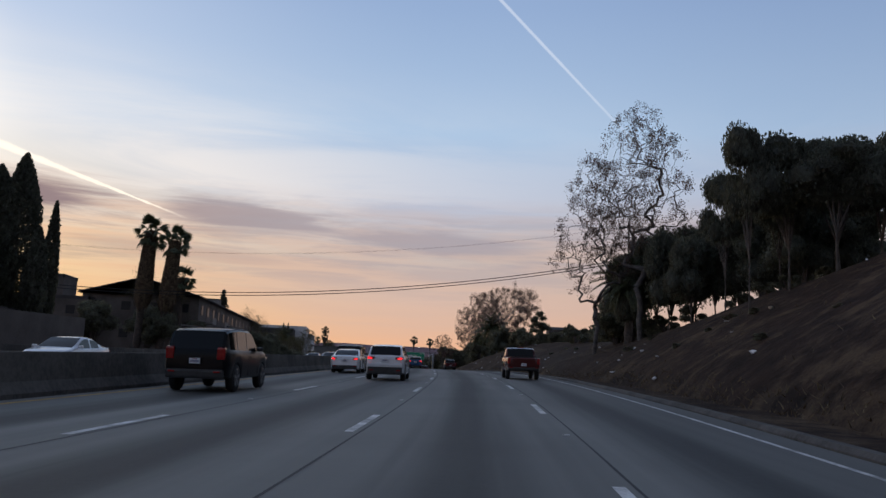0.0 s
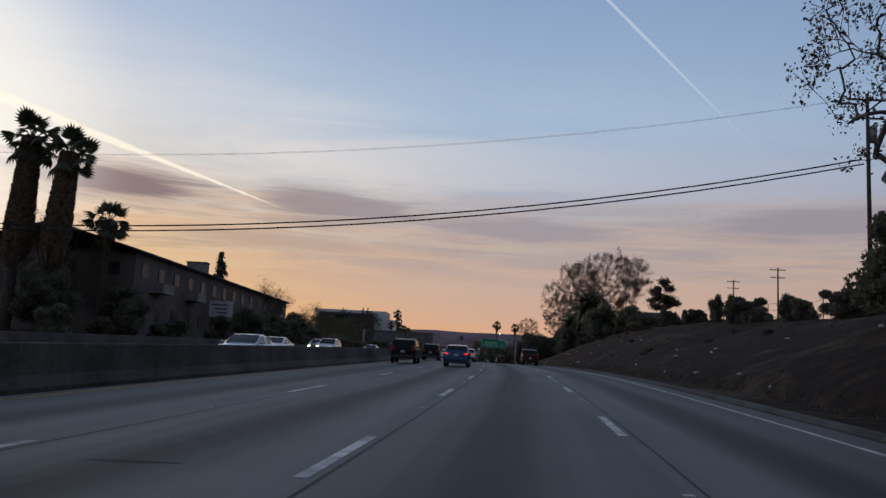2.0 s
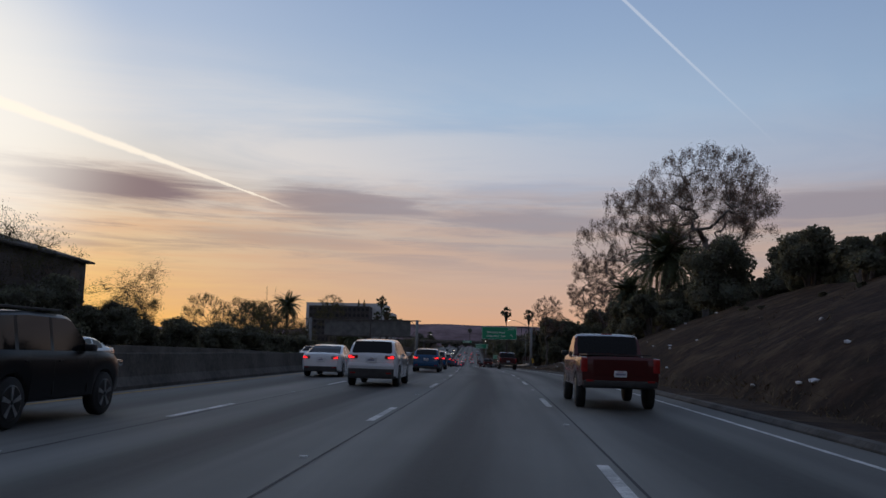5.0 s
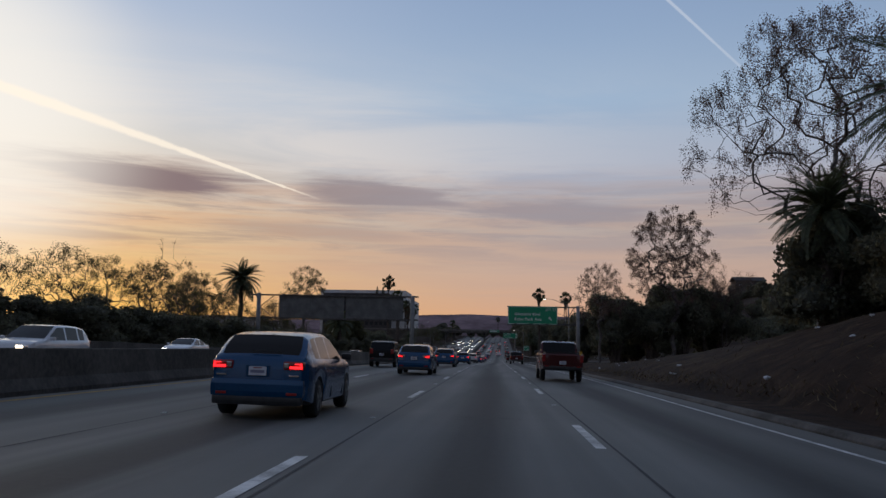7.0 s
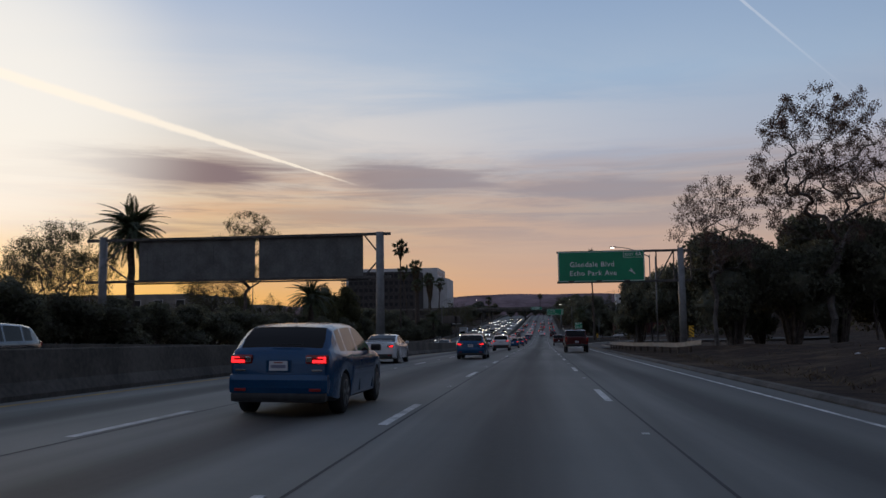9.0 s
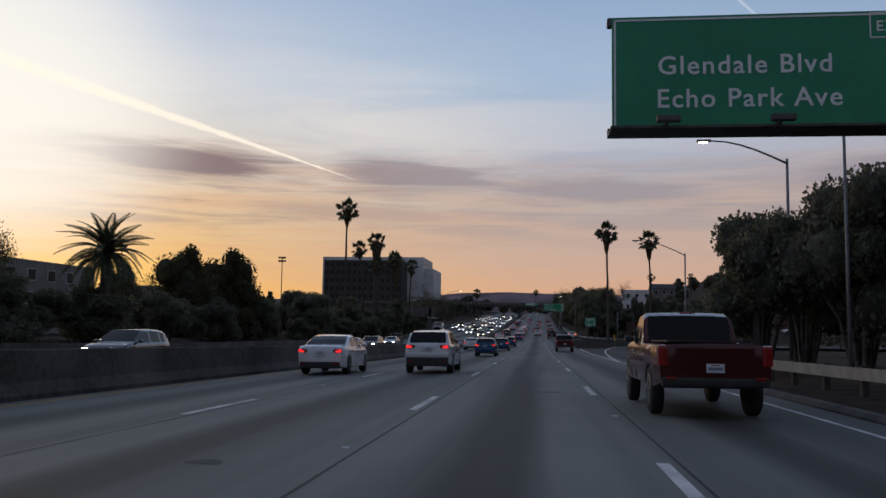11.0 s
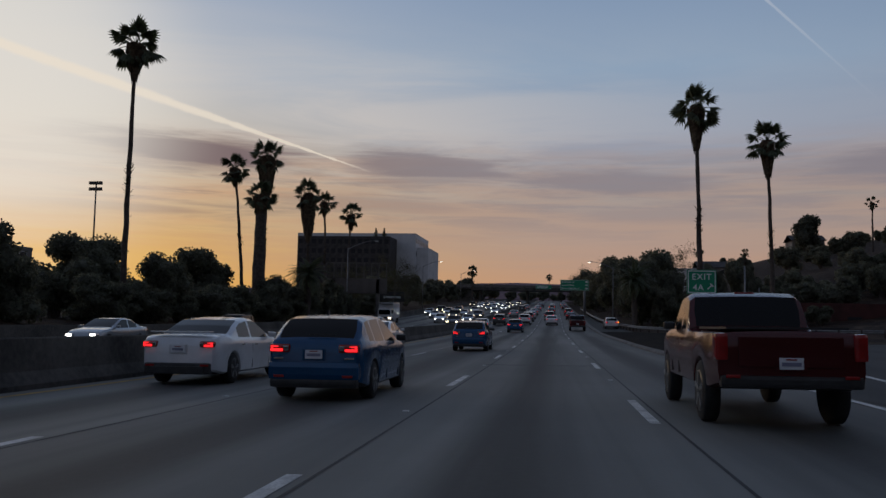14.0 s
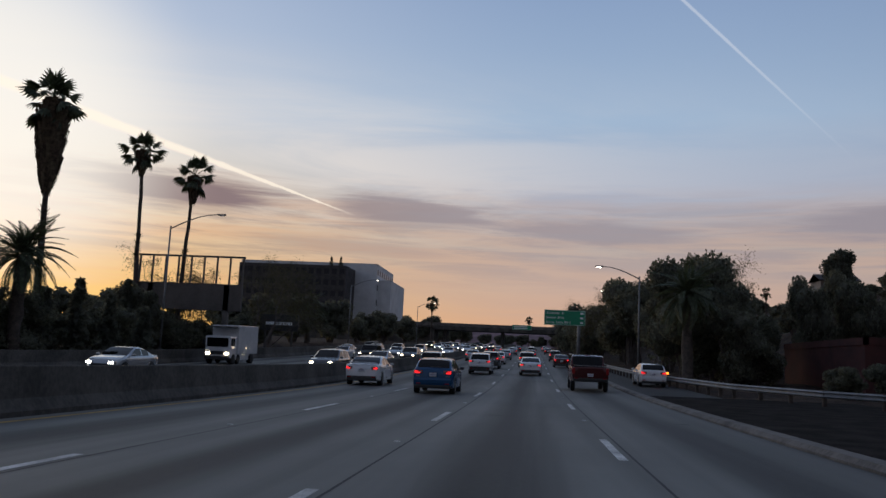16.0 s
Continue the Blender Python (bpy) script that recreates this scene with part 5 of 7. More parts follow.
# lamps and poles
street_lamp(ground_at(17.2, 386.0), 11.6, 5.4, 0.0, label="tall galvanised street lamp over the ramp island", r=0.13)
street_lamp(ground_at(36.2, 443.0), 8.4, 3.6, 0.0, lit=True)
street_lamp(ground_at(13.0, 331.0), 10.8, 3.9, 0.0, lit=True)
street_lamp(ground_at(-31.6, 493.0) , 10.9, 4.2, math.pi)
street_lamp(ground_at(9.4, 501.0), 9.0, 3.3, 0.0, lit=True)
street_lamp(ground_at(15.0, 560.0), 10.5, 4.0, 0.0, lit=True)
street_lamp(ground_at(-30.5, 640.0), 10.5, 4.0, math.pi, lit=True)
street_lamp(ground_at(-30.5, 560.0), 10.5, 4.0, math.pi, lit=True)
tube_pole = thing("sign_post", ground_at(12.3, 321.0), "slender grey steel pole beside the gantry", "pole")
tube_part("pole", [(0, 0, -0.3), (0, 0, 9.6)], [0.08, 0.06], STEEL, tube_pole, 8)
for u, y, h in ((13.2, 427.5, 5.5), (20.0, 452.0, 5.0), (24.0, 455.0, 4.4)):
    t = thing("sign_post", ground_at(u, y), "slender grey steel pole beside the street", "pole", "street poles")
    tube_part("pole", [(0, 0, -0.3), (0, 0, h)], [0.06, 0.05], STEEL, t, 8)
POLE = foot_x(33.1, 103.5, 0.0)
utility_pole(POLE, 22.1 - POLE.z, 2, 0.0, True)
utility_pole(ground_at(46.8, 187.2), 21.0 - ground_at(46.8, 187.2).z, 2)
utility_pole(ground_at(49.1, 216.0), 21.9 - ground_at(49.1, 216.0).z, 2)
utility_pole(ground_at(84.0, 578.5), 13.0, 2, 0.4, True)
utility_pole(ground_at(62.0, 420.0), 15.5, 1, 0.3)
utility_pole(foot_x(-70.0, 103.5), 15.5, 2)
utility_pole(ground_at(112.0, 640.0), 9.0, 2)
wx, wy = 34.2, 103.5
for dy, dz in ((0.0, 0.0), (0.25, 0.38)):
    wire("overhead_cable", (wx, wy + dy, 17.19 + dz), (-68.8, wy + dy, 13.2 + dz), 4.98, 0.05)
for dy, dz in ((-0.6, 0.0), (0.6, 0.25)):
    wire("overhead_cable", (wx, wy + dy, 21.72 + dz), (-68.8, wy + dy, 18.2 + dz), 4.61, 0.007, "thin high power line across the freeway", "power lines")
# wire fence on the crest of the bank
fence = thing("wire_fence", (0, 0, 0), "sagging wire fence on thin posts along the crest", "fence")
spots = [ground_at(22.3 + 0.25 * math.sin(i * 1.7), 100 + 3.0 * i) for i in range(17)]
for p in spots:
    tube_part("post", [p - Vector((0, 0, 0.2)), p + Vector((0, 0, 1.75))], 0.04, DARK_STEEL, fence, 6)
for h in (0.5, 1.1, 1.68):
    tube_part("wire_strand", [p + Vector((0, 0, h)) for p in spots], 0.014, DARK_STEEL, fence, 4)
# stadium lamps
for x, y, z in ((-42.8, 462.5, 17.0), (-40.4, 432.0, 12.6), (-48.0, 402.0, 14.5)):
    p = foot_x(x, y)
    t = thing("flood_light", p, "tall floodlight mast with a bank of lamps", "flood light", "flood lights")
    tube_part("pole", [(0, 0, -0.3), (0, 0, z - p.z)], [0.13, 0.09], DARK_STEEL, t, 8)
    for r in range(2):
        bar = box_part("crossbar", (0, 0, z - p.z - 0.75 * r), (1.7, 0.1, 0.1), DARK_STEEL, t)
        for k in range(4):
            box_part("lamp_head", (-0.66 + 0.44 * k, -0.12, z - p.z - 0.75 * r + 0.12), (0.34, 0.3, 0.4), DARK_STEEL, bar, 0.06)
# traffic signals on the side street
for u, y in ((47.3, 477.0), (42.0, 470.0)):
    t = thing("traffic_signal", ground_at(u, y), "traffic signal showing red on a dark pole", "traffic light", "traffic signals")
    h = 4.4 if u > 45 else 3.2
    tube_part("pole", [(0, 0, -0.3), (0, 0, h)], [0.08, 0.07], DARK_STEEL, t, 8)
    hd = box_part("housing", (0, -0.2, h - 0.35), (0.36, 0.26, 1.05), BLACK, t, 0.04)
    for i, m in enumerate((SIGNAL_RED, BLACK, BLACK)):
        tube_part("lens", [(0, -0.3, h - 0.03 - 0.32 * i), (0, -0.36, h - 0.03 - 0.32 * i)], [0.13, 0.13], m, hd, 12)
cab = thing("utility_cabinet", ground_at(26.0, 461.0), "pale utility cabinet beside the street", "cabinet")
box_part("body", (0, 0, 0.75), (1.5, 0.7, 1.5), WHITE_WALL, cab, 0.05)
box_part("door", (0, -0.36, 0.75), (1.3, 0.03, 1.3), WHITE_WALL, cab, 0.01)
for u, y, w, h, z in ((29.5, 425.0, 0.75, 0.9, 1.5), (47.5, 440.0, 1.8, 0.45, 5.0), (53.0, 452.0, 1.6, 0.5, 4.6)):
    t = thing("street_sign", ground_at(u, y), "small pale street sign on a post", "road sign", "street signs")
    box_part("post", (0, 0.05, z / 2), (0.07, 0.07, z), STEEL, t)
    face = box_part("panel", (0, 0, z), (w, 0.03, h), PAPER_WHITE, t, 0.01)
    box_part("text_bar", (0, -0.02, z), (w * 0.7, 0.01, h * 0.28), DARK_STEEL, face)
# board beside the oncoming lanes
p = foot(-36.3, 154.7)
t = thing("roadside_board", p, "pale faded roadside board on two posts", "sign board")
for x in (-1.1, 1.1):
    box_part("post", (x, 0.1, (8.3 - p.z) / 2), (0.14, 0.14, 8.6 - p.z), WOOD_POLE, t)
face = box_part("panel", (0, 0, 7.87 - p.z), (3.05, 0.07, 2.05), PAPER_WHITE, t, 0.02)
for i in range(3):
    box_part("text_bar", (-0.2 + 0.2 * i, -0.045, 8.42 - 0.5 * i - p.z), (1.9 - 0.3 * i, 0.02, 0.2), SIGN_BACK, face)
# billboard frame near the palms
p = foot_x(-18.0, 497.0)
t = thing("billboard", p, "billboard with an open steel frame above a dark panel", "billboard")
for x in (-3.6, 3.6):
    box_part("post", (x, 0, 3.0), (0.5, 0.4, 6.6), DARK_STEEL, t)
box_part("panel", (0, 0, 5.2), (10.0, 0.4, 2.4), STUCCO_DARK, t, 0.02)
for i in range(9):
    box_part("frame_upright", (-4.9 + 9.8 * i / 8, 0.1, 7.6), (0.14, 0.14, 2.6), DARK_STEEL, t)
box_part("frame_rail", (0, 0.1, 8.9), (10.1, 0.2, 0.16), DARK_STEEL, t)
p = ground_at(-37.0, 180.0)
t = thing("notice_board", p, "small weathered grey board on a post by the shrubs", "sign board")
box_part("post", (0, 0.08, 1.6), (0.14, 0.14, 3.6), DARK_STEEL, t)
box_part("panel", (0, 0, 3.6), (1.3, 0.08, 2.0), SIGN_BACK, t, 0.02)
p = foot_x(-16.5, 520.0)
t = thing("shop_sign", p, "dark roadside shop sign with white bars of lettering", "sign board")
for x in (-1.6, 1.6):
    box_part("post", (x, 0, 1.5), (0.2, 0.2, 3.4), DARK_STEEL, t)
face = box_part("panel", (0, 0, 3.7), (4.6, 0.3, 1.9), BLACK, t, 0.02)
box_part("text_bar", (0, -0.17, 3.6), (3.2, 0.02, 0.35), SIGN_WHITE, face)

# buildings on the far side of the oncoming lanes
gz = ground_at(-45, 150).z
apt = block("apartment_building", "long grey stucco apartment building with a dark low roof", -42.3, -24.8, 130, 203, gz, gz + 8.4, STUCCO_DARK, "gable_y", [("e", 2, 15, 1.5, 1.4), ("s", 2, 4, 1.3, 1.3)], ridge=2.6, trim=STUCCO_DARK)
for i in range(6):
    y = 136 - 166.5 + 11.5 * i
    bal = box_part("balcony", (8.75 + 0.7, y, 4.6), (1.5, 3.4, 0.2), STUCCO, apt)
    box_part("railing", (8.75 + 1.4, y, 5.1), (0.08, 3.4, 0.9), STUCCO, bal)
block("house", "brown house with a stair tower beside the freeway", -56.5, -40.5, 128, 148, gz, gz + 7.0, STUCCO_DARK, "flat", [("s", 2, 3, 1.3, 1.3), ("e", 2, 3, 1.3, 1.3)], trim=STUCCO_DARK)
block("stair_tower", "square grey stucco stair tower on a roof", -51.5, -46.0, 132, 138, gz + 7.0, gz + 10.6, STUCCO_DARK, "flat", [("s", 1, 1, 1.2, 1.0)])
block("house", "dark low house behind the roadside wall", -45.6, -31.6, 60, 92, gz - 1.5, gz + 2.2, STUCCO_DARK, "gable_y", [("e", 1, 5, 1.4, 1.3)], ridge=1.2, trim=STUCCO_DARK)
tagged(extrude_along("garden_wall", [(-32.2, -0.3), (-32.2, 3.4), (-31.9, 3.4), (-31.9, -0.3)], -60, 74, STUCCO_DARK, place=on_road), "weathered grey garden wall above the oncoming lanes", "wall", kind="structure")
unit = thing("rooftop_unit", (-28.2, 160.0, gz + 9.2), "boxy grey air conditioner on the low roof", "air conditioner")
box_part("body", (0, 0, 0.55), (2.6, 1.6, 1.5), STUCCO, unit, 0.05)
box_part("cap", (0, 0, 1.36), (2.8, 1.8, 0.12), DARK_STEEL, unit, 0.02)
# far office block and its dark wing
off = block("office_building", "large white office building with a dark brown wing", -122, -58, 795, 840, 2, 44.0, WHITE_WALL, "flat", [("e", 6, 8, 2.6, 2.6)])
block("office_wing", "dark brown windowed wing of an office building", -116, -68, 776, 795, 2, 40.5, ROOF, "flat", [("s", 8, 14, 2.2, 2.4)], trim=ROOF)
block("office_annex", "smaller white office annex", -60, -52, 800, 840, 2, 37, WHITE_WALL, "flat")
for x in (-79, -74.5):
    conifer((x, 793, 40.5), 6.5, 3.0, int(-x * 10), "dark conifer in front of the office block")
gz2 = ground_at(-70, 470).z
block("apartment_building", "pale grey three storey apartment building behind the hedge", -88, -68, 470, 488, gz2, gz2 + 9.5, STUCCO, "flat", [("s", 4, 4, 1.6, 1.5), ("e", 4, 4, 1.6, 1.5)])
block("apartment_building", "grey flat-roofed building behind the trees", -78, -52, 380, 402, gz2, gz2 + 9.0, STUCCO, "flat", [("s", 3, 6, 1.6, 1.4), ("e", 3, 5, 1.6, 1.4)])
# houses on the hillside beyond the ramp
for x, y, w, h, m, lab in ((57, 664, 12, 8, WHITE_WALL, "white two storey hillside house"), (70, 672, 10, 6, STUCCO, "grey hillside house with a gable roof"), (112, 704, 12, 7, STUCCO, "pale gabled house among dark trees"),
                           (150, 640, 16, 8, STUCCO_DARK, "dark house on the hillside"), (46, 690, 9, 6, STUCCO, "grey house behind the trees")):
    b = ground_at(x - road(y)[0], y)
    block("hillside_house", lab, x - w / 2, x + w / 2, y, y + 10, b.z - 1.5, b.z + h, m, "flat" if m is WHITE_WALL else "gable_x", [("s", 2, 3, 1.2, 1.5)], category="house", ridge=2.4)
b = ground_at(30, 478)
block("red_building", "long dark red wall of a low building", b.x - 7.6, b.x + 34, 484, 502, b.z - 1, b.z + 3.0, BRICK_RED, "flat", [("s", 1, 6, 1.8, 1.0)], trim=BRICK_RED)


def overpass():
    y = 705.0
    base = road(y)[1]
    root = thing("overpass", (road(y)[0], y, base), "grey concrete road bridge across the freeway", "bridge")
    box_part("deck", (0, 0, 5.9), (180, 11, 1.2), BARRIER, root)
    for s in (-1, 1):
        box_part("parapet", (0, s * 5.3, 7.0), (180, 0.3, 1.1), KERB, root)
    for x in (-29.5, -10.4, 8.5):
        box_part("pier", (x, 0, 2.4), (1.0, 8, 6.0), BARRIER, root, 0.2)
    for s in (-1, 1):
        box_part("abutment", (s * 52 - 10, 0, 2.5), (58, 11, 6.6), BARRIER, root)


overpass()

# ---- trees and palms in their places ----
SYC = "bare-limbed sycamore with sparse russet leaves"
open_tree("sycamore", SYC + " on the bank", 11, foot(12.2, 73.5), 22.3, 7.8, 0.24, 9500, 0.085, DRY_LEAF, PALE_BARK, 0.20, 420, 0.16, 0.8, droop=0.5)
open_tree("sycamore", SYC + " on the bank", 12, foot(15.6, 70.5), 26.4, 8.6, 0.30, 11500, 0.085, DRY_LEAF, PALE_BARK, 0.25, 460, 0.17, 0.9, droop=0.5)
syc_b = tree("sycamore", SYC + " and a pale leaning trunk", 23, 17.0, 0.32, 0.5, 6, 3, 34000, 0.070, DRY_LEAF, PALE_BARK, 0.10, 0.22, lean=-0.06, first=0.30)
put(syc_b, foot_x(42.0, 222.0), 1.4, (0.9, 0.9, 1.3))
open_tree("sycamore", SYC + " beside date palms", 37, foot_x(33.6, 231.0), 25.5, 15.0, 0.32, 48000, 0.065, DRY_LEAF, PALE_BARK, 0.32, 480, 0.16, 1.3, droop=1.0)
open_tree("sycamore", SYC + " over the dirt bank", 38, foot_x(34.6, 204.0), 24.0, 12.5, 0.44, 42000, 0.055, DRY_LEAF, PALE_BARK, 0.30, 440, 0.15, 1.2, droop=0.7)
open_tree("sycamore", "tall bare sycamore above the dark shrubs", 51, foot_x(42.5, 320.0), 28.0, 14.0, 0.36, 34000, 0.105, DRY_LEAF, PALE_BARK, 0.36, 460, 0.22, 1.3)
open_tree("sycamore", "small half-bare tree behind the gantry", 61, foot_x(29.5, 312.0), 17.2, 7.4, 0.40, 11000, 0.08, DRY_LEAF, PALE_BARK, 0.20, 260, 0.18, 0.9)
WINTER = "half-bare winter tree with fine grey-green twigs"
open_tree("winter_tree", WINTER + " behind the sign gantry", 62, foot_x(-22.5, 329.0), 17.8, 7.4, 0.45, 10000, 0.09, OLIVE_LEAF, BARK, 0.22, 240, 0.18, 0.9)
open_tree("winter_tree", "round-crowned winter tree thick with fine twigs", 63, foot_x(-38.0, 315.0), 15.2, 11.5, 0.22, 30000, 0.08, OLIVE_LEAF, BARK, 0.22, 420, 0.26, 1.0)
for i, (u, y, rise_to, broad) in enumerate(((-33.5, 262.0, 11.2, 6.0), (-33.5, 255.5, 10.0, 5.5), (-34.0, 248.0, 9.6, 6.0), (-34.0, 240.0, 9.6, 6.0), (-36.0, 233.0, 9.5, 6.0), (-35.5, 270.0, 9.2, 5.0), (-36.0, 288.0, 9.6, 6.0))):
    open_tree("winter_tree", WINTER + " above the hedge", 64 + i, foot(u, y), road(y)[1] + rise_to - 0.8, broad * 0.92, 0.30, 7000, 0.06, OLIVE_LEAF, BARK, 0.14, 200, 0.15, 0.7, spikes=3 if i == 0 else 0)
slim = tree("poplar", "slim leafless poplar behind dark shrubs", 71, 18.5, 0.2, 0.3, 6, 3, 4000, 0.09, DRY_LEAF, BARK, 0.0, 0.25)
put(slim, foot_x(52.3, 326.0))
again(slim, foot_x(49.5, 327.0), 1.0, (0.9, 0.9, 0.93))
# dark pines along the crest
crown_pine = bush("pine", "dark flat-crowned pine with bare trunks on the crest", 81, (12, 12, 11), 24, 10000, 0.22, PINE, category="tree", lift=0.46, stems=7)
put(crown_pine, foot(14.9, 43.0), 0.3, (0.30, 0.30, 0.95))
for i, (u, y, k, h) in enumerate(((17.6, 44.0, 0.46, 0.82), (21.1, 45.0, 0.58, 0.72), (24.4, 46.0, 0.52, 0.82), (19.0, 41.0, 0.42, 0.69), (27.6, 44.0, 0.6, 0.80), (16.3, 51.0, 0.30, 0.83), (18.8, 48.0, 0.34, 0.66))):
    again(crown_pine, foot(u, y), 1.3 * i + 0.5, (k, k, h))
# dense shrubs
bush_a = bush("shrub", "dense dark evergreen shrub", 101, (7, 7, 5.5), 13, 6500, 0.19, LEAF)
bush_b = bush("shrub", "dense dark rounded shrub", 102, (6, 6, 4.2), 11, 5500, 0.18, LEAF)
bush_c = bush("shrub", "dark shrub with an uneven top", 103, (8, 8, 7.5), 16, 8000, 0.20, LEAF)
bush_d = bush("shrub", "low dark scrub bush", 104, (4, 4, 2.6), 8, 3200, 0.14, LEAF)
big_bush = bush("shade_tree", "large dark round-crowned evergreen tree", 105, (12, 12, 11), 20, 11000, 0.27, LEAF, category="tree")
far_tree = bush("shade_tree", "dark round-crowned tree in the distance", 106, (12, 12, 11), 20, 3400, 0.50, LEAF, category="tree")
put(far_tree, foot(-42, 760.0))
olive = bush("olive_tree", "feathery grey-green tree behind the hedge", 108, (9, 9, 11), 26, 15000, 0.20, OLIVE_LEAF, category="tree", shell=0.3)
put(olive, foot(-37.0, 380.0))
again(olive, foot(-38.0, 371.0), 1.0, (0.8, 0.8, 0.95))
again(olive, foot_x(-56.0, 418.0), 2.0, (1.1, 1.1, 1.05))
put(bush_a, foot(17.5, 84.0))
put(bush_b, foot(21.0, 142.0), 0.0, (0.45, 0.45, 0.5))
put(bush_c, foot(25.0, 330.0))
put(bush_d, foot(20.0, 120.0))
put(big_bush, foot_x(39.6, 323.0))
crest_tree = bush("shade_tree", "dark evergreen tree with bare trunks on the crest", 109, (12, 12, 11), 20, 11000, 0.24, PINE, category="tree", lift=0.22, stems=8)
put(crest_tree, foot(19.7, 80.0), 0.4, (0.5, 0.5, 0.96))
KINDS = (bush_a, bush_b, bush_c, bush_d)
rng = random.Random(9)
for u, y, kind, k in ((15.5, 79.0, 1, 0.9), (20.3, 178.0, 1, 0.95), (23.0, 186.0, 0, 0.9), (19.5, 169.0, 3, 1.3), (24.0, 152.0, 3, 0.7), (28.0, 161.0, 3, 0.6), (31.0, 140.0, 3, 0.8),
                      (23.0, 129.0, 3, 0.9), (27.0, 113.0, 3, 1.2), (22.0, 106.0, 3, 0.8), (36.0, 150.0, 1, 0.8), (40.0, 176.0, 1, 0.8), (41.6, 193.0, 0, 0.7), (33.0, 200.0, 0, 0.9), (17.0, 205.0, 1, 1.0), (21.0, 211.0, 0, 1.0),
                      (15.0, 200.0, 3, 1.4), (19.0, 192.0, 0, 1.0), (22.0, 224.0, 1, 1.0), (27.0, 232.0, 0, 1.0), (33.0, 240.0, 0, 1.1), (31.0, 215.0, 2, 1.0), (38.0, 226.0, 2, 1.0), (44.0, 236.0, 2, 1.0), (40.0, 250.0, 0, 1.1), (30.0, 255.0, 1, 1.0), (50.0, 262.0, 2, 1.0),
                      (45.0, 120.0, 1, 1.0), (34.0, 128.0, 3, 1.3), (38.0, 104.0, 1, 0.9), (12.6, 493.0, 2, 0.75), (14.8, 490.5, 2, 0.7), (17.5, 493.0, 0, 0.8), (18.4, 46.0, 3, 0.45), (21.6, 47.5, 3, 0.4), (19.6, 53.0, 3, 0.5), (20.6, 60.0, 3, 0.55), (18.8, 65.5, 3, 0.6), (18.0, 71.0, 3, 0.7), (17.0, 75.0, 3, 0.8), (18.6, 160.0, 3, 0.9)):
    again(KINDS[kind], foot(u, y), rng.uniform(0, 6.2), (k, k, k * rng.uniform(0.85, 1.15)))
umbrella = tree("shade_tree", "dark umbrella-crowned tree alone on the bank", 131, 6.4, 0.2, 0.9, 4, 3, 11000, 0.15, LEAF, BARK, 0.0, 0.42, first=0.5, clumps=30)
put(umbrella, foot_x(32.0, 156.0), 0.0, (0.66, 0.66, 1.04))
for x, y, k, h in ((24.5, 331.0, 0.6, 0.75), (28.0, 327.0, 0.65, 0.85), (33.0, 320.0, 0.9, 1.1), (45.5, 327.0, 1.2, 1.35), (53.0, 332.0, 1.1, 1.25), (62.0, 325.0, 1.1, 1.1), (37.0, 338.0, 1.0, 1.1), (30.0, 342.0, 0.8, 0.9), (70.0, 318.0, 1.1, 0.9), (55.0, 305.0, 0.9, 0.7)):
    again(big_bush, foot_x(x, y), rng.uniform(0, 6.2), (k, k, h))
for u, y, k, h in ((20.2, 76.0, 0.48, 0.94), (20.5, 70.0, 0.48, 0.78), (20.9, 66.0, 0.46, 0.74), (21.5, 62.0, 0.46, 0.71), (22.2, 58.0, 0.46, 0.70), (23.1, 54.0, 0.48, 0.72), (17.3, 67.5, 0.38, 0.84), (16.7, 80.0, 0.42, 0.87), (15.6, 73.5, 0.32, 0.75), (17.6, 62.5, 0.34, 0.70), (22.5, 66.0, 0.55, 0.86), (23.1, 60.0, 0.55, 0.78), (21.1, 72.0, 0.55, 0.93), (27.0, 56.0, 0.6, 0.8), (26.5, 63.0, 0.6, 0.8)):
    again(crest_tree, foot(u, y), rng.uniform(0, 6.2), (k, k, h))
# the tall growth behind the oncoming lanes
for i in range(62):
    y = 108 + 6.6 * i + rng.uniform(-1.5, 1.5)
    u = -32.5 - rng.uniform(0, 2.5)
    k = rng.uniform(0.8, 1.12) * (0.42 if y < 152 else 0.8 if y < 178 else 1.1 if y < 200 else 0.72 if y < 399 else 0.82 if y < 425 else 0.72)
    spot, swing, tall_k = KINDS[(0, 1, 2, 0)[i % 4]], rng.uniform(0, 6.2), k * rng.uniform(0.85, 1.15)
    if 226 < y < 345:
        spot, k, tall_k = KINDS[i % 2], 1.05, (0.80, 1.02)[i % 2] * rng.uniform(0.92, 1.08)
    again(spot, foot(u, y), swing, (k, k, tall_k))
for i in range(26):
    y = 205 + 12 * i + rng.uniform(-3, 3)
    u = -42 - rng.uniform(0, 9)
    k = rng.uniform(0.55, 0.95) * (0.55 if y < 399 else 0.66 if y < 430 else 0.6)
    again(far_tree if y > 400 else big_bush, foot(u, y), rng.uniform(0, 6.2), (k, k, k * rng.uniform(0.75, 1.0)))
bare = tree("bare_tree", "leafless winter tree with fine twigs", 141, 12.0, 0.24, 0.85, 6, 3, 7000, 0.08, OLIVE_LEAF, BARK, 0.1, 0.3, first=0.3)
put(bare, foot_x(-33.0, 345.0))
bare_b = tree("bare_tree", "wispy half-bare tree above the hedge", 143, 10.5, 0.22, 0.95, 6, 3, 13000, 0.085, OLIVE_LEAF, BARK, 0.2, 0.35, first=0.3)
put(bare_b, foot_x(-36.0, 352.0))
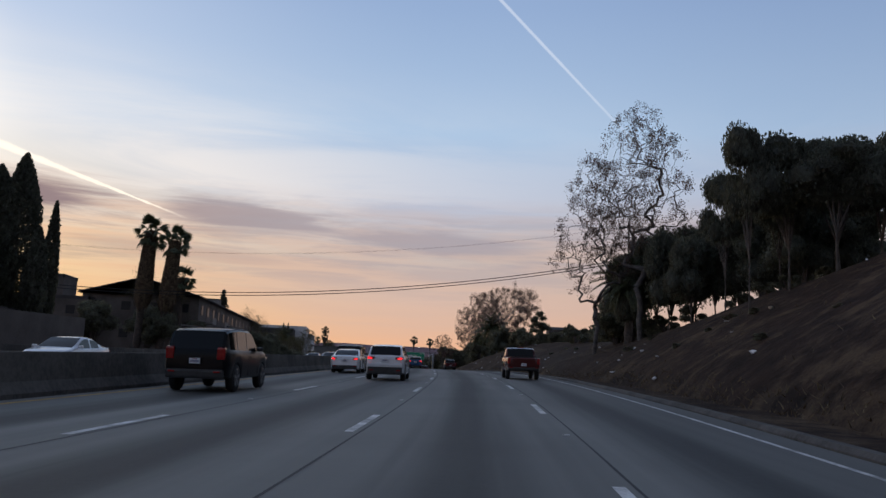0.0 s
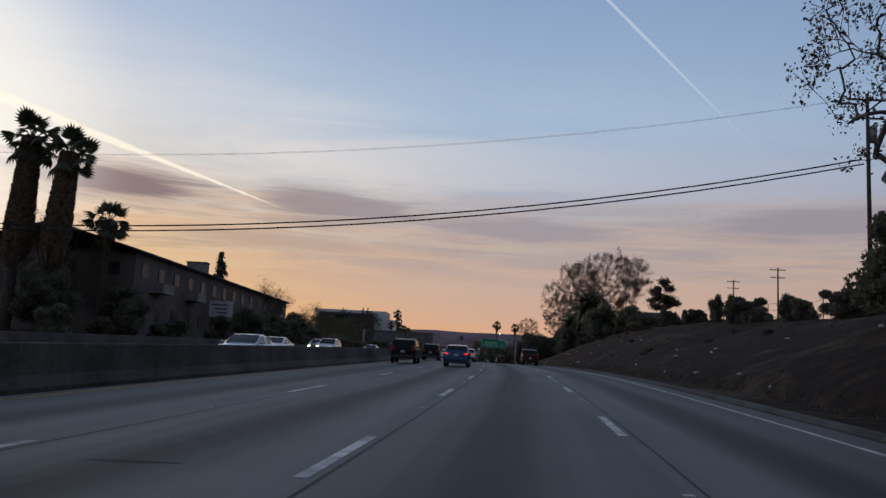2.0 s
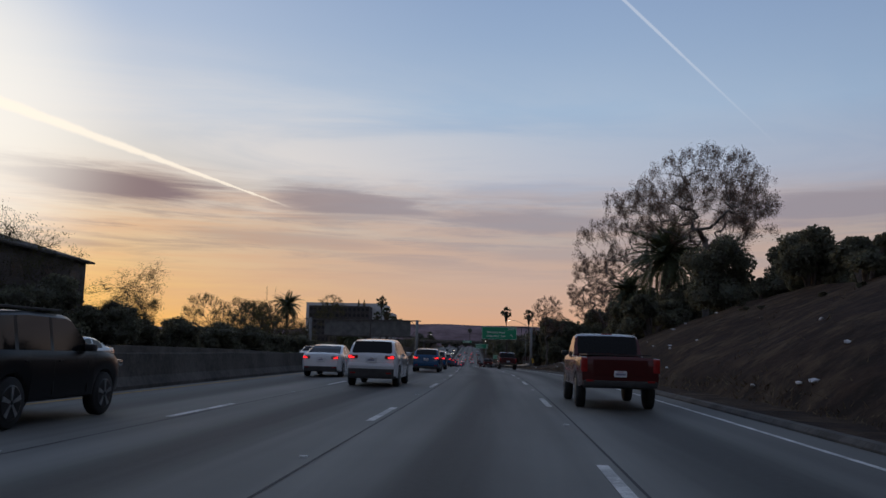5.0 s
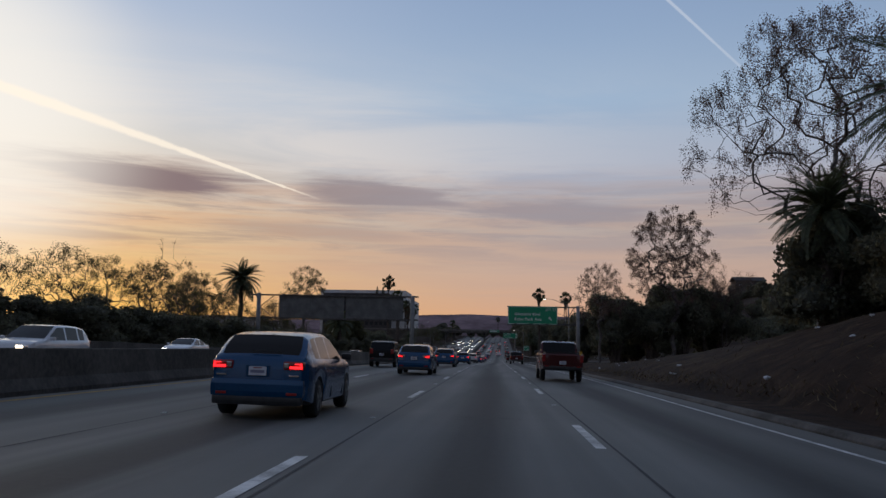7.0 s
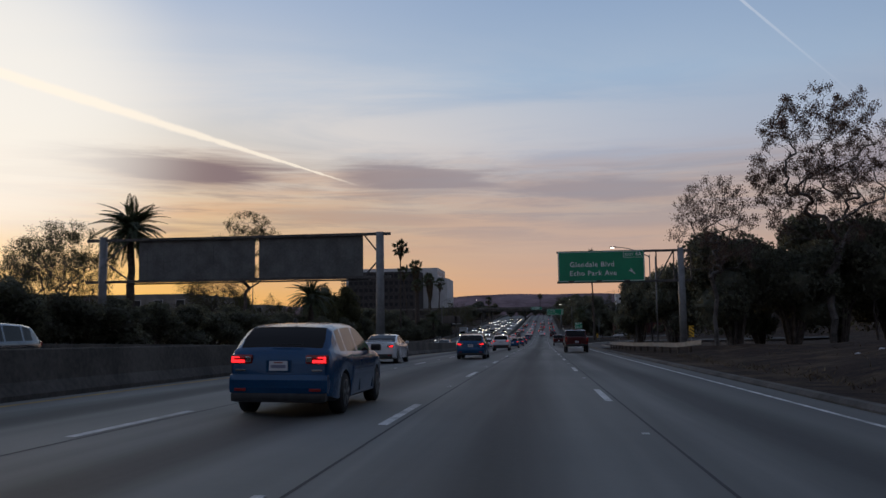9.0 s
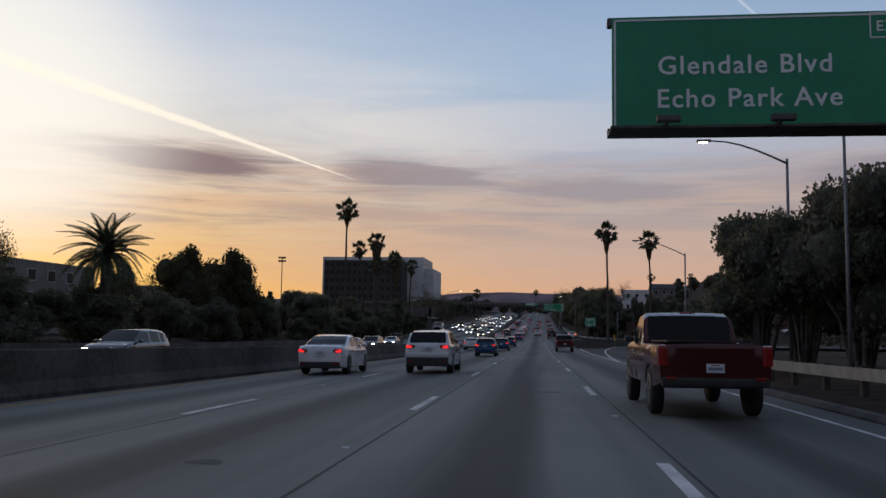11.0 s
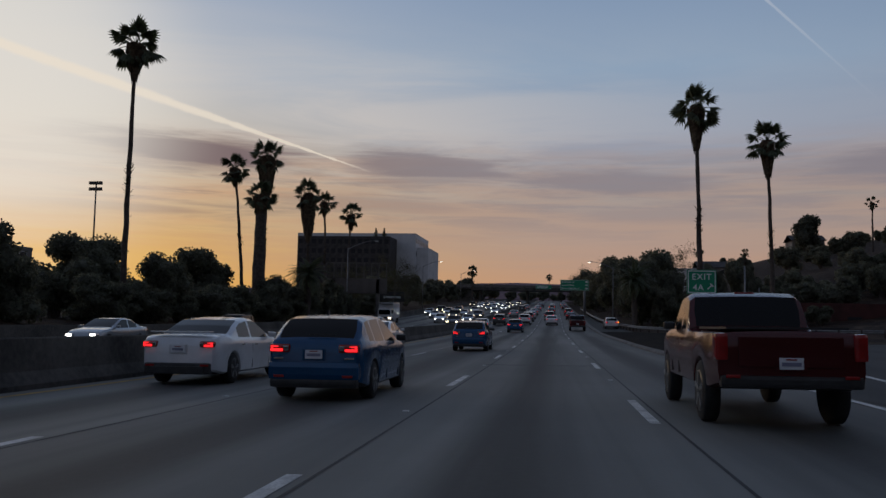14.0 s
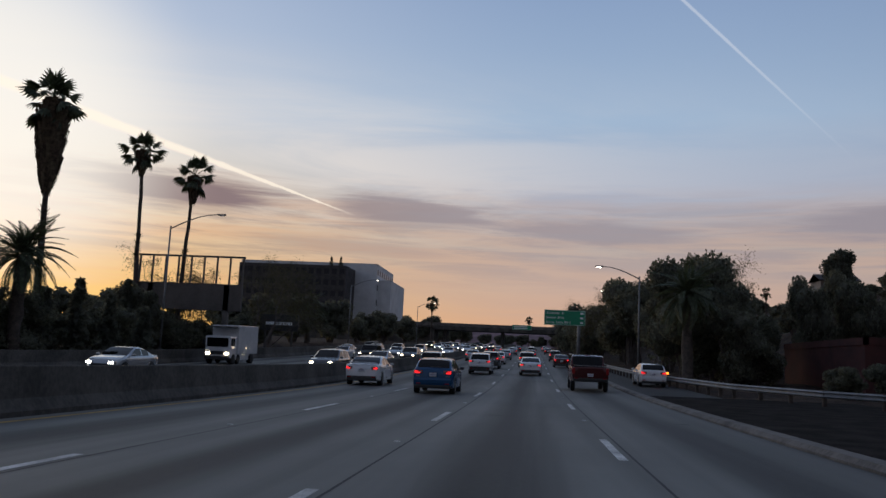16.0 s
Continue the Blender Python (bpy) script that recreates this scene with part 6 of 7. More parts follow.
for x, y, k, src in ((-33.0, 300.0, 0.9, 1), (-30.0, 340.0, 0.9, 0), (-24.0, 206.0, 0.75, 0), (-22.5, 216.0, 0.7, 1),
                     (-30.0, 125.0, 1.0, 0), (-21.8, 195.0, 0.98, 0), (-27.0, 190.0, 0.8, 0), (-15.5, 512.0, 0.95, 0), (-20.0, 520.0, 1.0, 0), (-47.0, 417.0, 1.1, 1), (-40.0, 412.0, 1.0, 1), (-24.0, 505.0, 0.9, 1)):
    again((bare, bare_b)[src], foot_x(x, y), rng.uniform(0, 6.2), (k, k, k))
for x, y, k in ((-21.0, 408.0, 0.62), (-26.2, 457.0, 0.72), (-27.0, 420.0, 0.7), (-30.0, 440.0, 0.75)):
    again(big_bush, foot_x(x, y), rng.uniform(0, 6.2), (k, k, k))
conifer(Vector((-28.3, 171.0, ground_at(-43, 171).z + 8.0)), 5.2, 2.6, 7)
for x, y, h in ((-29.0, 395.0, 9.5), (-30.5, 399.0, 7.5), (-33.0, 397.0, 8.5), (-24.0, 398.5, 6.5)):
    conifer(foot_x(x, y), h, 3.0, int(y * 3 + h), "dark slender conifer in a row")
# cypresses by the garden wall
for i, (x, y, h, w) in enumerate(((-36.4, 82.0, 17.0, 4.6), (-34.2, 82.0, 18.2, 4.6), (-30.9, 82.0, 13.6, 1.6), (-38.5, 80.0, 14.5, 4.0), (-34.8, 76.0, 12.0, 3.6), (-31.0, 79.0, 10.5, 2.2), (-41.0, 78.0, 13.0, 4.0))):
    cypress(foot_x(x, y), h, w, 200 + i)
# fan palms
FAN_PALMS = ((-31.0, 117.0, 19.3, 1.15, 9.5, 0.42, (0.5, 0)), (-27.5, 116.8, 18.0, 1.12, 8.5, 0.42, (0.9, 0)), (-28.8, 128.8, 14.2, 1.05, 1.6, 0.30, (0, 0)),
             (-20.8, 430.0, 22.7, 1.05, 1.6, 0.17, (0.1, 0)), (-26.3, 465.7, 19.0, 0.95, 1.1, 0.17, (-1.6, 0)), (-22.7, 467.2, 20.7, 1.05, 4.2, 0.17, (0.0, 0)),
             (-20.1, 476.8, 17.4, 1.0, 5.2, 0.17, (-0.3, 0)), (-23.4, 496.5, 18.9, 0.95, 1.0, 0.17, (-0.6, 0)), (-19.9, 500.5, 17.5, 0.95, 1.6, 0.17, (0.6, 0)),
             (25.8, 443.8, 20.4, 1.05, 2.7, 0.18, (-0.3, 0)), (35.4, 457.6, 20.1, 1.05, 2.6, 0.18, (-0.4, 0)), (-21.8, 463.0, 15.2, 0.95, 1.2, 0.62, (0, 0)),
             (-13.0, 640.0, 16.0, 0.9, 1.2, 0.17, (0, 0)), (11.5, 900.0, 27.0, 1.1, 1.5, 0.2, (0, 0)))
for i, (x, y, z, s, skirt, r, lean) in enumerate(FAN_PALMS):
    fan_palm(foot_x(x - lean[0], y), z + 0.30, 300 + i, s * 1.30, skirt, lean, trunk_r=r, knob=z > 15, fronds=27, coat=1.1 if skirt > 7 else 0.0)
for i, (x, y, z) in enumerate(((120.0, 600.0, 38.0), (140.0, 610.0, 37.0), (105.0, 620.0, 36.5), (85.0, 690.0, 27.0), (62.0, 655.0, 24.5), (-60.0, 800.0, 24.0))):
    fan_palm(foot_x(x, y), z, 340 + i, 1.2, 1.0, (0, 0), fronds=16, group="far palms")
# date palms
for i, (x, y, z, s) in enumerate(((-30.1, 314.9, 14.4, 1.06), (-19.0, 345.0, 8.0, 0.9), (31.2, 223.7, 11.6, 0.85), (33.2, 213.0, 14.5, 1.3), (24.9, 490.0, 7.2, 0.85), (-18.6, 473.0, 6.6, 0.78), (23.8, 74.1, 10.6, 0.9), (-24.0, 560.0, 9.0, 1.0))):
    date_palm(foot_x(x, y), z, 400 + i, s, fronds=72 if y < 320 else 50)
# trees that close the view ahead
for i in range(24):
    y = 514 + 14 * i + rng.uniform(-4, 4)
    k = rng.uniform(0.75, 1.0)
    again(big_bush if i < 5 else far_tree, foot(13.0 + rng.uniform(0, 4.5) - 0.02 * (min(y, 640) - 510), y), rng.uniform(0, 6.2), (k, k, k * rng.uniform(1.1, 1.35)))
    if i % 2:
        again((bare, bare_b)[i % 4 // 2], foot(15 + rng.uniform(0, 5), y + 3), rng.uniform(0, 6), (1.05, 1.05, 1.2))
for i in range(14):
    k = rng.uniform(0.34, 0.5)
    again(far_tree, foot(22 + 6.5 * i + rng.uniform(-2, 2), 512 + rng.uniform(-5, 9)), rng.uniform(0, 6.2), (k, k, k * rng.uniform(0.7, 1.0)))
for i in range(20):
    k = rng.uniform(0.5, 0.85)
    again(far_tree, foot(-35 - rng.uniform(0, 6), 520 + 18 * i), rng.uniform(0, 6.2), (k, k, k))
for i in range(60):
    k = rng.uniform(0.4, 0.7)
    again(far_tree, foot(rng.uniform(24, 150), rng.uniform(530, 760)), rng.uniform(0, 6.2), (k, k, k * rng.uniform(0.7, 1.1)))
for i in range(16):
    k = rng.uniform(0.5, 0.9)
    again(far_tree, foot(rng.uniform(-45, 60), rng.uniform(760, 900)), rng.uniform(0, 6.2), (k, k, k * 0.8))
for i in range(9):
    again(far_tree, foot(rng.uniform(58, 100), rng.uniform(470, 520)), rng.uniform(0, 6.2), (0.8, 0.8, 0.75))
tall = bush("shade_tree", "tall dark stone pine on the hill", 107, (13, 13, 17), 18, 6000, 0.6, PINE, category="tree")
put(tall, foot(96.0, 700.0))
for u, y, h in ((25.6, 506.0, 9.2), (29.8, 509.0, 9.4), (31.6, 507.0, 8.2), (22.4, 510.0, 5.5)):
    again(bush_c, foot(u, y), h, (0.62, 0.62, h / 7.4))
for u, y, h in ((-30.6, 478.0, 5.4), (-29.4, 480.0, 4.6), (-31.8, 476.0, 4.4), (-28.8, 484.0, 4.0), (-33.4, 490.0, 5.6)):
    conifer(foot(u, y), h, 2.0, int(100 - u * 10), "small dark conifer above the hedge")
for i in range(46):
    k = rng.uniform(0.34, 0.5)
    again(far_tree, foot(rng.uniform(21, 95), rng.uniform(498, 566)), rng.uniform(0, 6.2), (k, k, k * rng.uniform(0.8, 1.2)))
for u, y, k, h in ((13.2, 499.0, 0.72, 0.98), (15.9, 500.0, 0.6, 0.8)):
    again(big_bush, foot(u, y), rng.uniform(0, 6.2), (k, k, h))
for u, y, k in ((19.0, 478.5, 0.55), (22.5, 480.0, 0.62), (28.0, 479.0, 0.5), (34.0, 480.0, 0.7)):
    again(bush_b, foot(u, y), rng.uniform(0, 6.2), (k, k, k))
for x, y, k in ((33.5, 219.0, 0.8), (37.0, 226.0, 0.9), (41.0, 232.0, 1.0), (45.0, 226.0, 1.0), (40.0, 216.0, 0.9), (36.0, 209.0, 0.8), (48.0, 240.0, 1.1)):
    again(KINDS[int(x) % 3], foot_x(x, y), x, (k, k, k))
for i in range(20):
    y = 104 + 4.3 * i + rng.uniform(-1.2, 1.2)
    w, h = rng.uniform(0.22, 0.42), rng.uniform(0.38, 0.72)
    again(KINDS[(1, 3, 0)[i % 3]], foot(20.6 + rng.uniform(-0.8, 2.2), y), rng.uniform(0, 6.2), (w, w, h), "small upright dark shrub on the crest")
for i in range(26):
    u, y = rng.uniform(10, 19), rng.uniform(15, 190)
    k = rng.uniform(0.12, 0.28)
    again(bush_d, foot(u, y), rng.uniform(0, 6.2), (k, k, k * 0.7), "low scrub tuft on the dirt bank")
for u, y, k in ((-34, 243, 1.05), (-34, 256, 1.0), (-34, 262, 1.05), (-34, 270, 1.05), (-35, 279, 1.0), (-34, 288, 1.0)):
    again(bush_b, foot(u, y), y, (1.1, 1.1, k))
for x, y, k in ((-28.5, 117.0, 0.5), (-32.0, 124.0, 0.58), (-35.0, 109.0, 0.55), (-26.0, 128.0, 0.45)):
    again(big_bush, foot_x(x, y), x, (k, k, k))
for x, y, k in ((31.6, 224.0, 0.95), (34.5, 225.0, 1.05), (36.0, 220.0, 0.9), (38.5, 228.0, 1.1)):
    again(bush_a, foot_x(x, y), x * 2, (k, k, k * 1.15))
for i in range(20):
    k = rng.uniform(0.36, 0.52)
    again(far_tree, foot(-38 - 2.2 * i + rng.uniform(-2, 2), rng.uniform(408, 520)), rng.uniform(0, 6.2), (k, k, k))
for i in range(19):
    k = rng.uniform(0.62, 0.85)
    again(KINDS[(1, 0)[i % 2]], foot(-32.3 - rng.uniform(0, 1.6), 428 + 5.2 * i), rng.uniform(0, 6.2), (k, k, k * 0.9))

# ---- vehicles ----
# length, width, height, belt at the rear and at the front, sill, tyre radius; centre line of the top from tail to nose;
# rear glass foot, rear and front end of the roof, foot of the windscreen; side windows; height, width and depth of a tail lamp
SHAPES = {
    "sedan": (4.65, 1.80, 1.45, 0.98, 0.92, 0.22, 0.325, ((-1, 0.84), (-0.97, 1.00), (-0.90, 1.06), (-0.66, 1.09), (-0.50, 1.26), (-0.34, 1.39), (-0.12, 1.45), (0.02, 1.44), (0.09, 1.41), (0.28, 1.22), (0.46, 1.02), (0.75, 0.92), (0.91, 0.80), (0.975, 0.68), (1, 0.55)),
              (-0.66, -0.34, 0.09, 0.46), ((-0.47, -0.16), (-0.12, 0.33)), (0.86, 0.32, 0.14)),
    "hatch": (4.42, 1.79, 1.50, 1.00, 0.93, 0.23, 0.33, ((-1, 0.86), (-0.98, 1.02), (-0.94, 1.09), (-0.84, 1.27), (-0.74, 1.42), (-0.55, 1.47), (-0.25, 1.50), (0.04, 1.48), (0.12, 1.45), (0.31, 1.25), (0.50, 1.03), (0.78, 0.94), (0.93, 0.81), (0.98, 0.68), (1, 0.55)),
              (-0.94, -0.74, 0.12, 0.50), ((-0.70, -0.54), (-0.50, -0.15), (-0.11, 0.37)), (0.90, 0.36, 0.15)),
    "suv": (4.60, 1.85, 1.66, 1.08, 1.02, 0.27, 0.355, ((-1, 0.92), (-0.98, 1.09), (-0.95, 1.16), (-0.86, 1.40), (-0.79, 1.57), (-0.6, 1.63), (-0.3, 1.66), (0.03, 1.64), (0.11, 1.61), (0.29, 1.38), (0.47, 1.14), (0.78, 1.04), (0.93, 0.92), (0.98, 0.77), (1, 0.62)),
            (-0.95, -0.79, 0.11, 0.47), ((-0.74, -0.56), (-0.52, -0.15), (-0.11, 0.35)), (1.02, 0.34, 0.13)),
    "boxy": (4.70, 1.86, 1.78, 1.14, 1.09, 0.36, 0.385, ((-1, 0.96), (-0.99, 1.12), (-0.975, 1.18), (-0.93, 1.44), (-0.88, 1.68), (-0.75, 1.74), (-0.4, 1.78), (0.08, 1.76), (0.16, 1.72), (0.29, 1.48), (0.42, 1.22), (0.80, 1.12), (0.95, 1.00), (0.985, 0.84), (1, 0.66)),
             (-0.975, -0.88, 0.16, 0.42), ((-0.84, -0.57), (-0.53, -0.15), (-0.11, 0.33)), (1.06, 0.22, 0.34)),
    "pickup": (5.55, 1.98, 1.90, 1.28, 1.25, 0.50, 0.43, ((-1, 1.08), (-0.995, 1.24), (-0.98, 1.29), (-0.20, 1.31), (-0.155, 1.36), (-0.12, 1.62), (-0.08, 1.83), (0.0, 1.90), (0.15, 1.89), (0.20, 1.85), (0.31, 1.60), (0.42, 1.34), (0.80, 1.25), (0.95, 1.12), (0.99, 0.94), (1, 0.76)),
               (-0.155, -0.08, 0.20, 0.42), ((-0.10, 0.05), (0.08, 0.33)), (1.08, 0.17, 0.36)),
}


def car(name, label, kind, paint_key, lights="tail", brake=False, category="car", fine=True):
    """A vehicle that points along +y, with its wheels on z = 0; its shell is one loft, cut into body, panes and bumpers."""
    paint_mat = PAINTS[paint_key]
    L, W, H, belt_r, belt_f, sill, r, line, (foot_r, roof_r, roof_f, cowl), cuts, (tz, tw, th) = SHAPES[kind]
    root = thing(name, (0, 0, 0), label, category)
    half = L / 2
    axles = (-half * 0.60, half * 0.63)
    ly, lz = [p[0] * half for p in line], [p[1] for p in line]
    tumble = {"sedan": 0.36, "hatch": 0.38, "suv": 0.32}.get(kind, 0.16)
    marks = [p[0] for p in line] + [v for c in cuts for v in c] + [-0.985, -0.96, -0.93, -0.86]
    ys = {round(m * half, 3) for m in marks} | {round(a + s * r * k, 3) for a in axles for s in (-1, 1) for k in (0.0, 0.35, 0.65, 0.9, 1.05, 1.13, 1.17)}
    for y in np.linspace(-half, half, 25 if fine else 13):
        if min(abs(y - o) for o in ys) > 0.06:
            ys.add(round(float(y), 3))
    ys = sorted(ys)
    ease = lambda t: (lambda c: c * c * (3 - 2 * c))(min(1.0, max(0.0, t)))  # noqa: E731
    belt = lambda y: belt_r + (belt_f - belt_r) * (y / L + 0.5)  # noqa: E731

    def wide(y):
        back = max(0.0, (-y - half * 0.55) / (half * 0.45))
        fore = max(0.0, (y - half * 0.52) / (half * 0.48))
        corner = max(0.0, (abs(y) - half + 0.34) / 0.34)
        return W / 2 * (1 - 0.075 * back ** 2.4 - 0.14 * fore ** 2.2 - (0.0 if kind == "pickup" else 0.085) * corner ** 2.6)

    def ring(y):
        top, b, w = float(np.interp(y, ly, lz)), belt(y), wide(y)
        low = sill + 0.07 * ease((abs(y) - half * 0.8) / (half * 0.2))
        for a in axles:
            d = abs(y - a)
            if d < r * 1.15:
                low = max(low, r * 0.9 + math.sqrt((r * 1.15) ** 2 - d * d) * 1.02)
        low = min(low, top - 0.16)
        gh = top - b
        k = ease((gh - 0.02) / 0.14)
        p5 = min(b, top - 0.045)
        pts = [(0, low), (w * 0.90, low), (w * 0.975, low + 0.04), (w, low + (p5 - low) * 0.45), (w * 0.992, p5 - 0.13 * (p5 - low) - 0.03), (w * 0.955, p5)]
        at = lambda z: w * 0.94 - max(0.0, z - b) * tumble  # noqa: E731
        g1, g3 = min(b + 0.035, top - 0.035), top - 0.035 - 0.045 * k
        g2 = (g1 + g3) / 2
        for z, xd in ((g1, 0.935), (g2, 0.90), (g3, 0.86)):
            pts.append((at(z) * k + w * xd * (1 - k), z * k + (top - 0.035 + 0.02 * (0.94 - xd) * 4) * (1 - k)))
        for xk, xd, drop in ((0.915, 0.74, 0.016), (0.5, 0.40, 0.004), (0.0, 0.0, 0.0)):
            pts.append((at(top) * xk * k + w * xd * (1 - k), top - drop))
        return pts, gh

    rings = [ring(y) for y in ys]
    n = len(rings[0][0])
    piece, points = {}, []
    for (pts, _), y in zip(rings, ys):
        points += [(x, y, z) for x, z in pts] + [(-x, y, z) for x, z in pts]

    def put_face(key, quad):
        piece.setdefault(key, []).append(quad)

    clad = kind in ("hatch", "suv", "boxy")
    for i in range(len(ys) - 1):
        y = (ys[i] + ys[i + 1]) / 2
        f = y / half
        gh = min(rings[i][1], rings[i + 1][1])
        for c in range(n - 1):
            key = ("body", 0)
            if c == 0:
                key = ("under_body", 0)
            elif c == 1:
                key = ("side_sill", 0) if clad else ("body", 0)
            elif c in (6, 7):
                for q, (a, b) in enumerate(cuts):
                    if a < f < b and max(rings[i][1], rings[i + 1][1]) > 0.12:
                        key = ("side_window", q + 1)
            elif c in (9, 10):
                if roof_f < f < cowl:
                    key = ("windscreen", 0)
                elif foot_r < f < roof_r:
                    key = ("rear_window", 0)
            for s in (0, 1):
                o = s * n
                q = [i * 2 * n + o + c, i * 2 * n + o + c + 1, (i + 1) * 2 * n + o + c + 1, (i + 1) * 2 * n + o + c]
                put_face((key[0], key[1] * 2 + s if key[0] == "side_window" else 0), q if s == 0 else q[::-1])
    last = (len(ys) - 1) * 2 * n
    put_face(("body", 0), list(range(n - 1, -1, -1)) + list(range(n + 1, 2 * n - 1)))
    put_face(("body", 0), [last + c for c in range(n)] + [last + n + c for c in range(n - 2, 0, -1)])
    looks = {"body": paint_mat, "under_body": BLACK, "rear_bumper": BLACK, "side_sill": BLACK}
    for (nm, _), quads in piece.items():
        used = sorted({v for q in quads for v in q})
        back = {v: j for j, v in enumerate(used)}
        # the two halves meet on the middle line
        ob = mesh_object(nm, [points[v] for v in used], [tuple(back[v] for v in q) for q in quads], looks.get(nm, GLASS), root, "", True)
        bm = bmesh.new()
        bm.from_mesh(ob.data)
        bmesh.ops.remove_doubles(bm, verts=bm.verts, dist=0.0005)
        bmesh.ops.recalc_face_normals(bm, faces=bm.faces)
        bm.to_mesh(ob.data)
        bm.free()
        ob.data.polygons.foreach_set("use_smooth", [True] * len(ob.data.polygons))
        ob.data.set_sharp_from_angle(angle=radians(38))
    # tail
    edge = wide(-half)
    tail_y = -half
    for s in (-1, 1):
        lamp = box_part("tail_light", (s * (edge - tw / 2 + 0.035), tail_y + 0.09, tz), (tw, 0.24, th), TAIL_OFF, root, 0.05)
        if brake:
            cx = s * (edge - tw / 2 + 0.04)
            if kind in ("hatch", "sedan", "suv"):
                box_part("lit_strip", (cx + s * tw * 0.12, tail_y - 0.03, tz - th * 0.2), (tw * 0.6, 0.03, 0.045), TAIL, lamp, 0.008)
                box_part("lit_strip", (cx + s * tw * 0.2, tail_y - 0.03, tz + th * 0.2), (tw * 0.3, 0.03, 0.02), TAIL, lamp, 0.008)
                box_part("lit_strip", (cx + s * tw * 0.36, tail_y - 0.025, tz), (0.035, 0.03, th * 0.6), TAIL, lamp, 0.008)
            else:
                box_part("lit_strip", (cx, tail_y - 0.03, tz), (tw * 0.6, 0.03, th * 0.4), TAIL, lamp, 0.01)
            if fine and kind in ("hatch", "sedan"):
                box_part("reversing_lamp", (cx - s * tw * 0.34, tail_y - 0.028, tz), (tw * 0.24, 0.03, th * 0.55), CHROME, lamp, 0.01)
        if fine:
            box_part("reflector", (s * edge * 0.80, tail_y - 0.048, sill + 0.20), (0.18, 0.03, 0.045), TAIL_OFF, root, 0.008)
        hz = float(np.interp(half * 0.93, ly, lz)) - 0.10
        fx = wide(half * 0.95)
        hl = box_part("head_light", (s * (fx - 0.20), half * 0.955, hz), (0.40, 0.30, 0.13), CHROME, root, 0.05)
        if lights == "head":
            box_part("beam", (s * (fx - 0.20), half * 0.955 + 0.142, hz), (0.26, 0.04, 0.12), HEAD if kind in ("boxy", "pickup", "suv") else HEAD_COOL, hl, 0.02)
        box_part("mirror", (s * (wide(0) * 0.94 + 0.10), (cowl - 0.10) * half, belt(0) + 0.09), (0.20, 0.11, 0.13), BLACK if paint_key in ("blue", "red", "black") else paint_mat, root, 0.045)
        if fine:
            for a, b in cuts[-2:]:
                box_part("door_handle", (s * wide(a * half) * 0.99, (a + 0.07) * half, belt(a * half) - 0.13), (0.035, 0.17, 0.028), CHROME if kind in ("suv", "sedan") else paint_mat, root, 0.01)
            for yy in (cuts[-1][1] * half + 0.02, (cuts[-1][0] + cuts[-2][1]) / 2 * half):
                box_part("door_gap", (s * (wide(yy) * 0.9945 - 0.004), yy, (sill + belt(yy)) / 2 - 0.02), (0.014, 0.010, (belt(yy) - sill) * 0.74), BLACK, root)
    plate_z = tz - 0.05 if kind in ("sedan", "hatch", "suv") else tz - 0.16
    plate_z -= 0.05
    box_part("plate_recess", (0, tail_y - 0.004, plate_z), (0.40, 0.03, 0.20), paint_mat, root, 0.012)
    pl = box_part("number_plate", (0, tail_y - 0.024, plate_z), (0.30, 0.02, 0.15), PLATE, root, 0.006)
    box_part("plate_bar", (0, tail_y - 0.037, plate_z - 0.008), (0.24, 0.006, 0.05), PLATE_INK, pl)
    if fine:
        box_part("plate_bar", (0, tail_y - 0.037, plate_z + 0.052), (0.14, 0.006, 0.016), TAIL_OFF, pl)
    if lights == "head" or fine:
        box_part("front_grille", (0, half - 0.02, hz - 0.16), (W * 0.52, 0.10, 0.20), BLACK, root, 0.04)
    if clad:
        box_part("bumper_skirt", (0, tail_y + 0.055, sill + {"suv": 0.19, "hatch": 0.09}.get(kind, 0.14)), (W * 0.86, 0.19, {"suv": 0.36, "hatch": 0.18}.get(kind, 0.26)), BLACK, root, 0.07)
        if kind != "boxy":
            box_part("rear_bumper", (0, tail_y + 0.085, sill + (0.44 if kind == "suv" else 0.29)), (W * 0.90, 0.27, 0.22 if kind == "suv" else 0.32), paint_mat, root, 0.10)
    if kind in ("sedan", "pickup"):
        box_part("rear_bumper", (0, tail_y + 0.03, sill + 0.13), (W * (0.82 if kind == "sedan" else 0.9), 0.14, 0.24 if kind == "sedan" else 0.16), BLACK, root, 0.05)
    if fine and kind == "hatch":
        box_part("aerial", (0, roof_r * half + 0.30, H + 0.02), (0.03, 0.12, 0.07), BLACK, root, 0.01)
        for x in (-0.62, 0.62):
            box_part("badge", (x, tail_y - 0.012, tz - 0.17), (0.17, 0.014, 0.028), CHROME, root, 0.004)
        box_part("wiper", (0.1, foot_r * half - 0.02, 1.13), (0.5, 0.02, 0.02), BLACK, root)
    # wheels
    v, f = tube([(-0.11, 0, 0), (-0.085, 0, 0), (0.085, 0, 0), (0.11, 0, 0)], [r * 0.92, r, r, r * 0.92], 24 if fine else 14)
    hub_v, hub_f = tube([(0.0, 0, 0), (0.112, 0, 0), (0.120, 0, 0)], [r * 0.69, r * 0.69, r * 0.64], 20 if fine else 12)
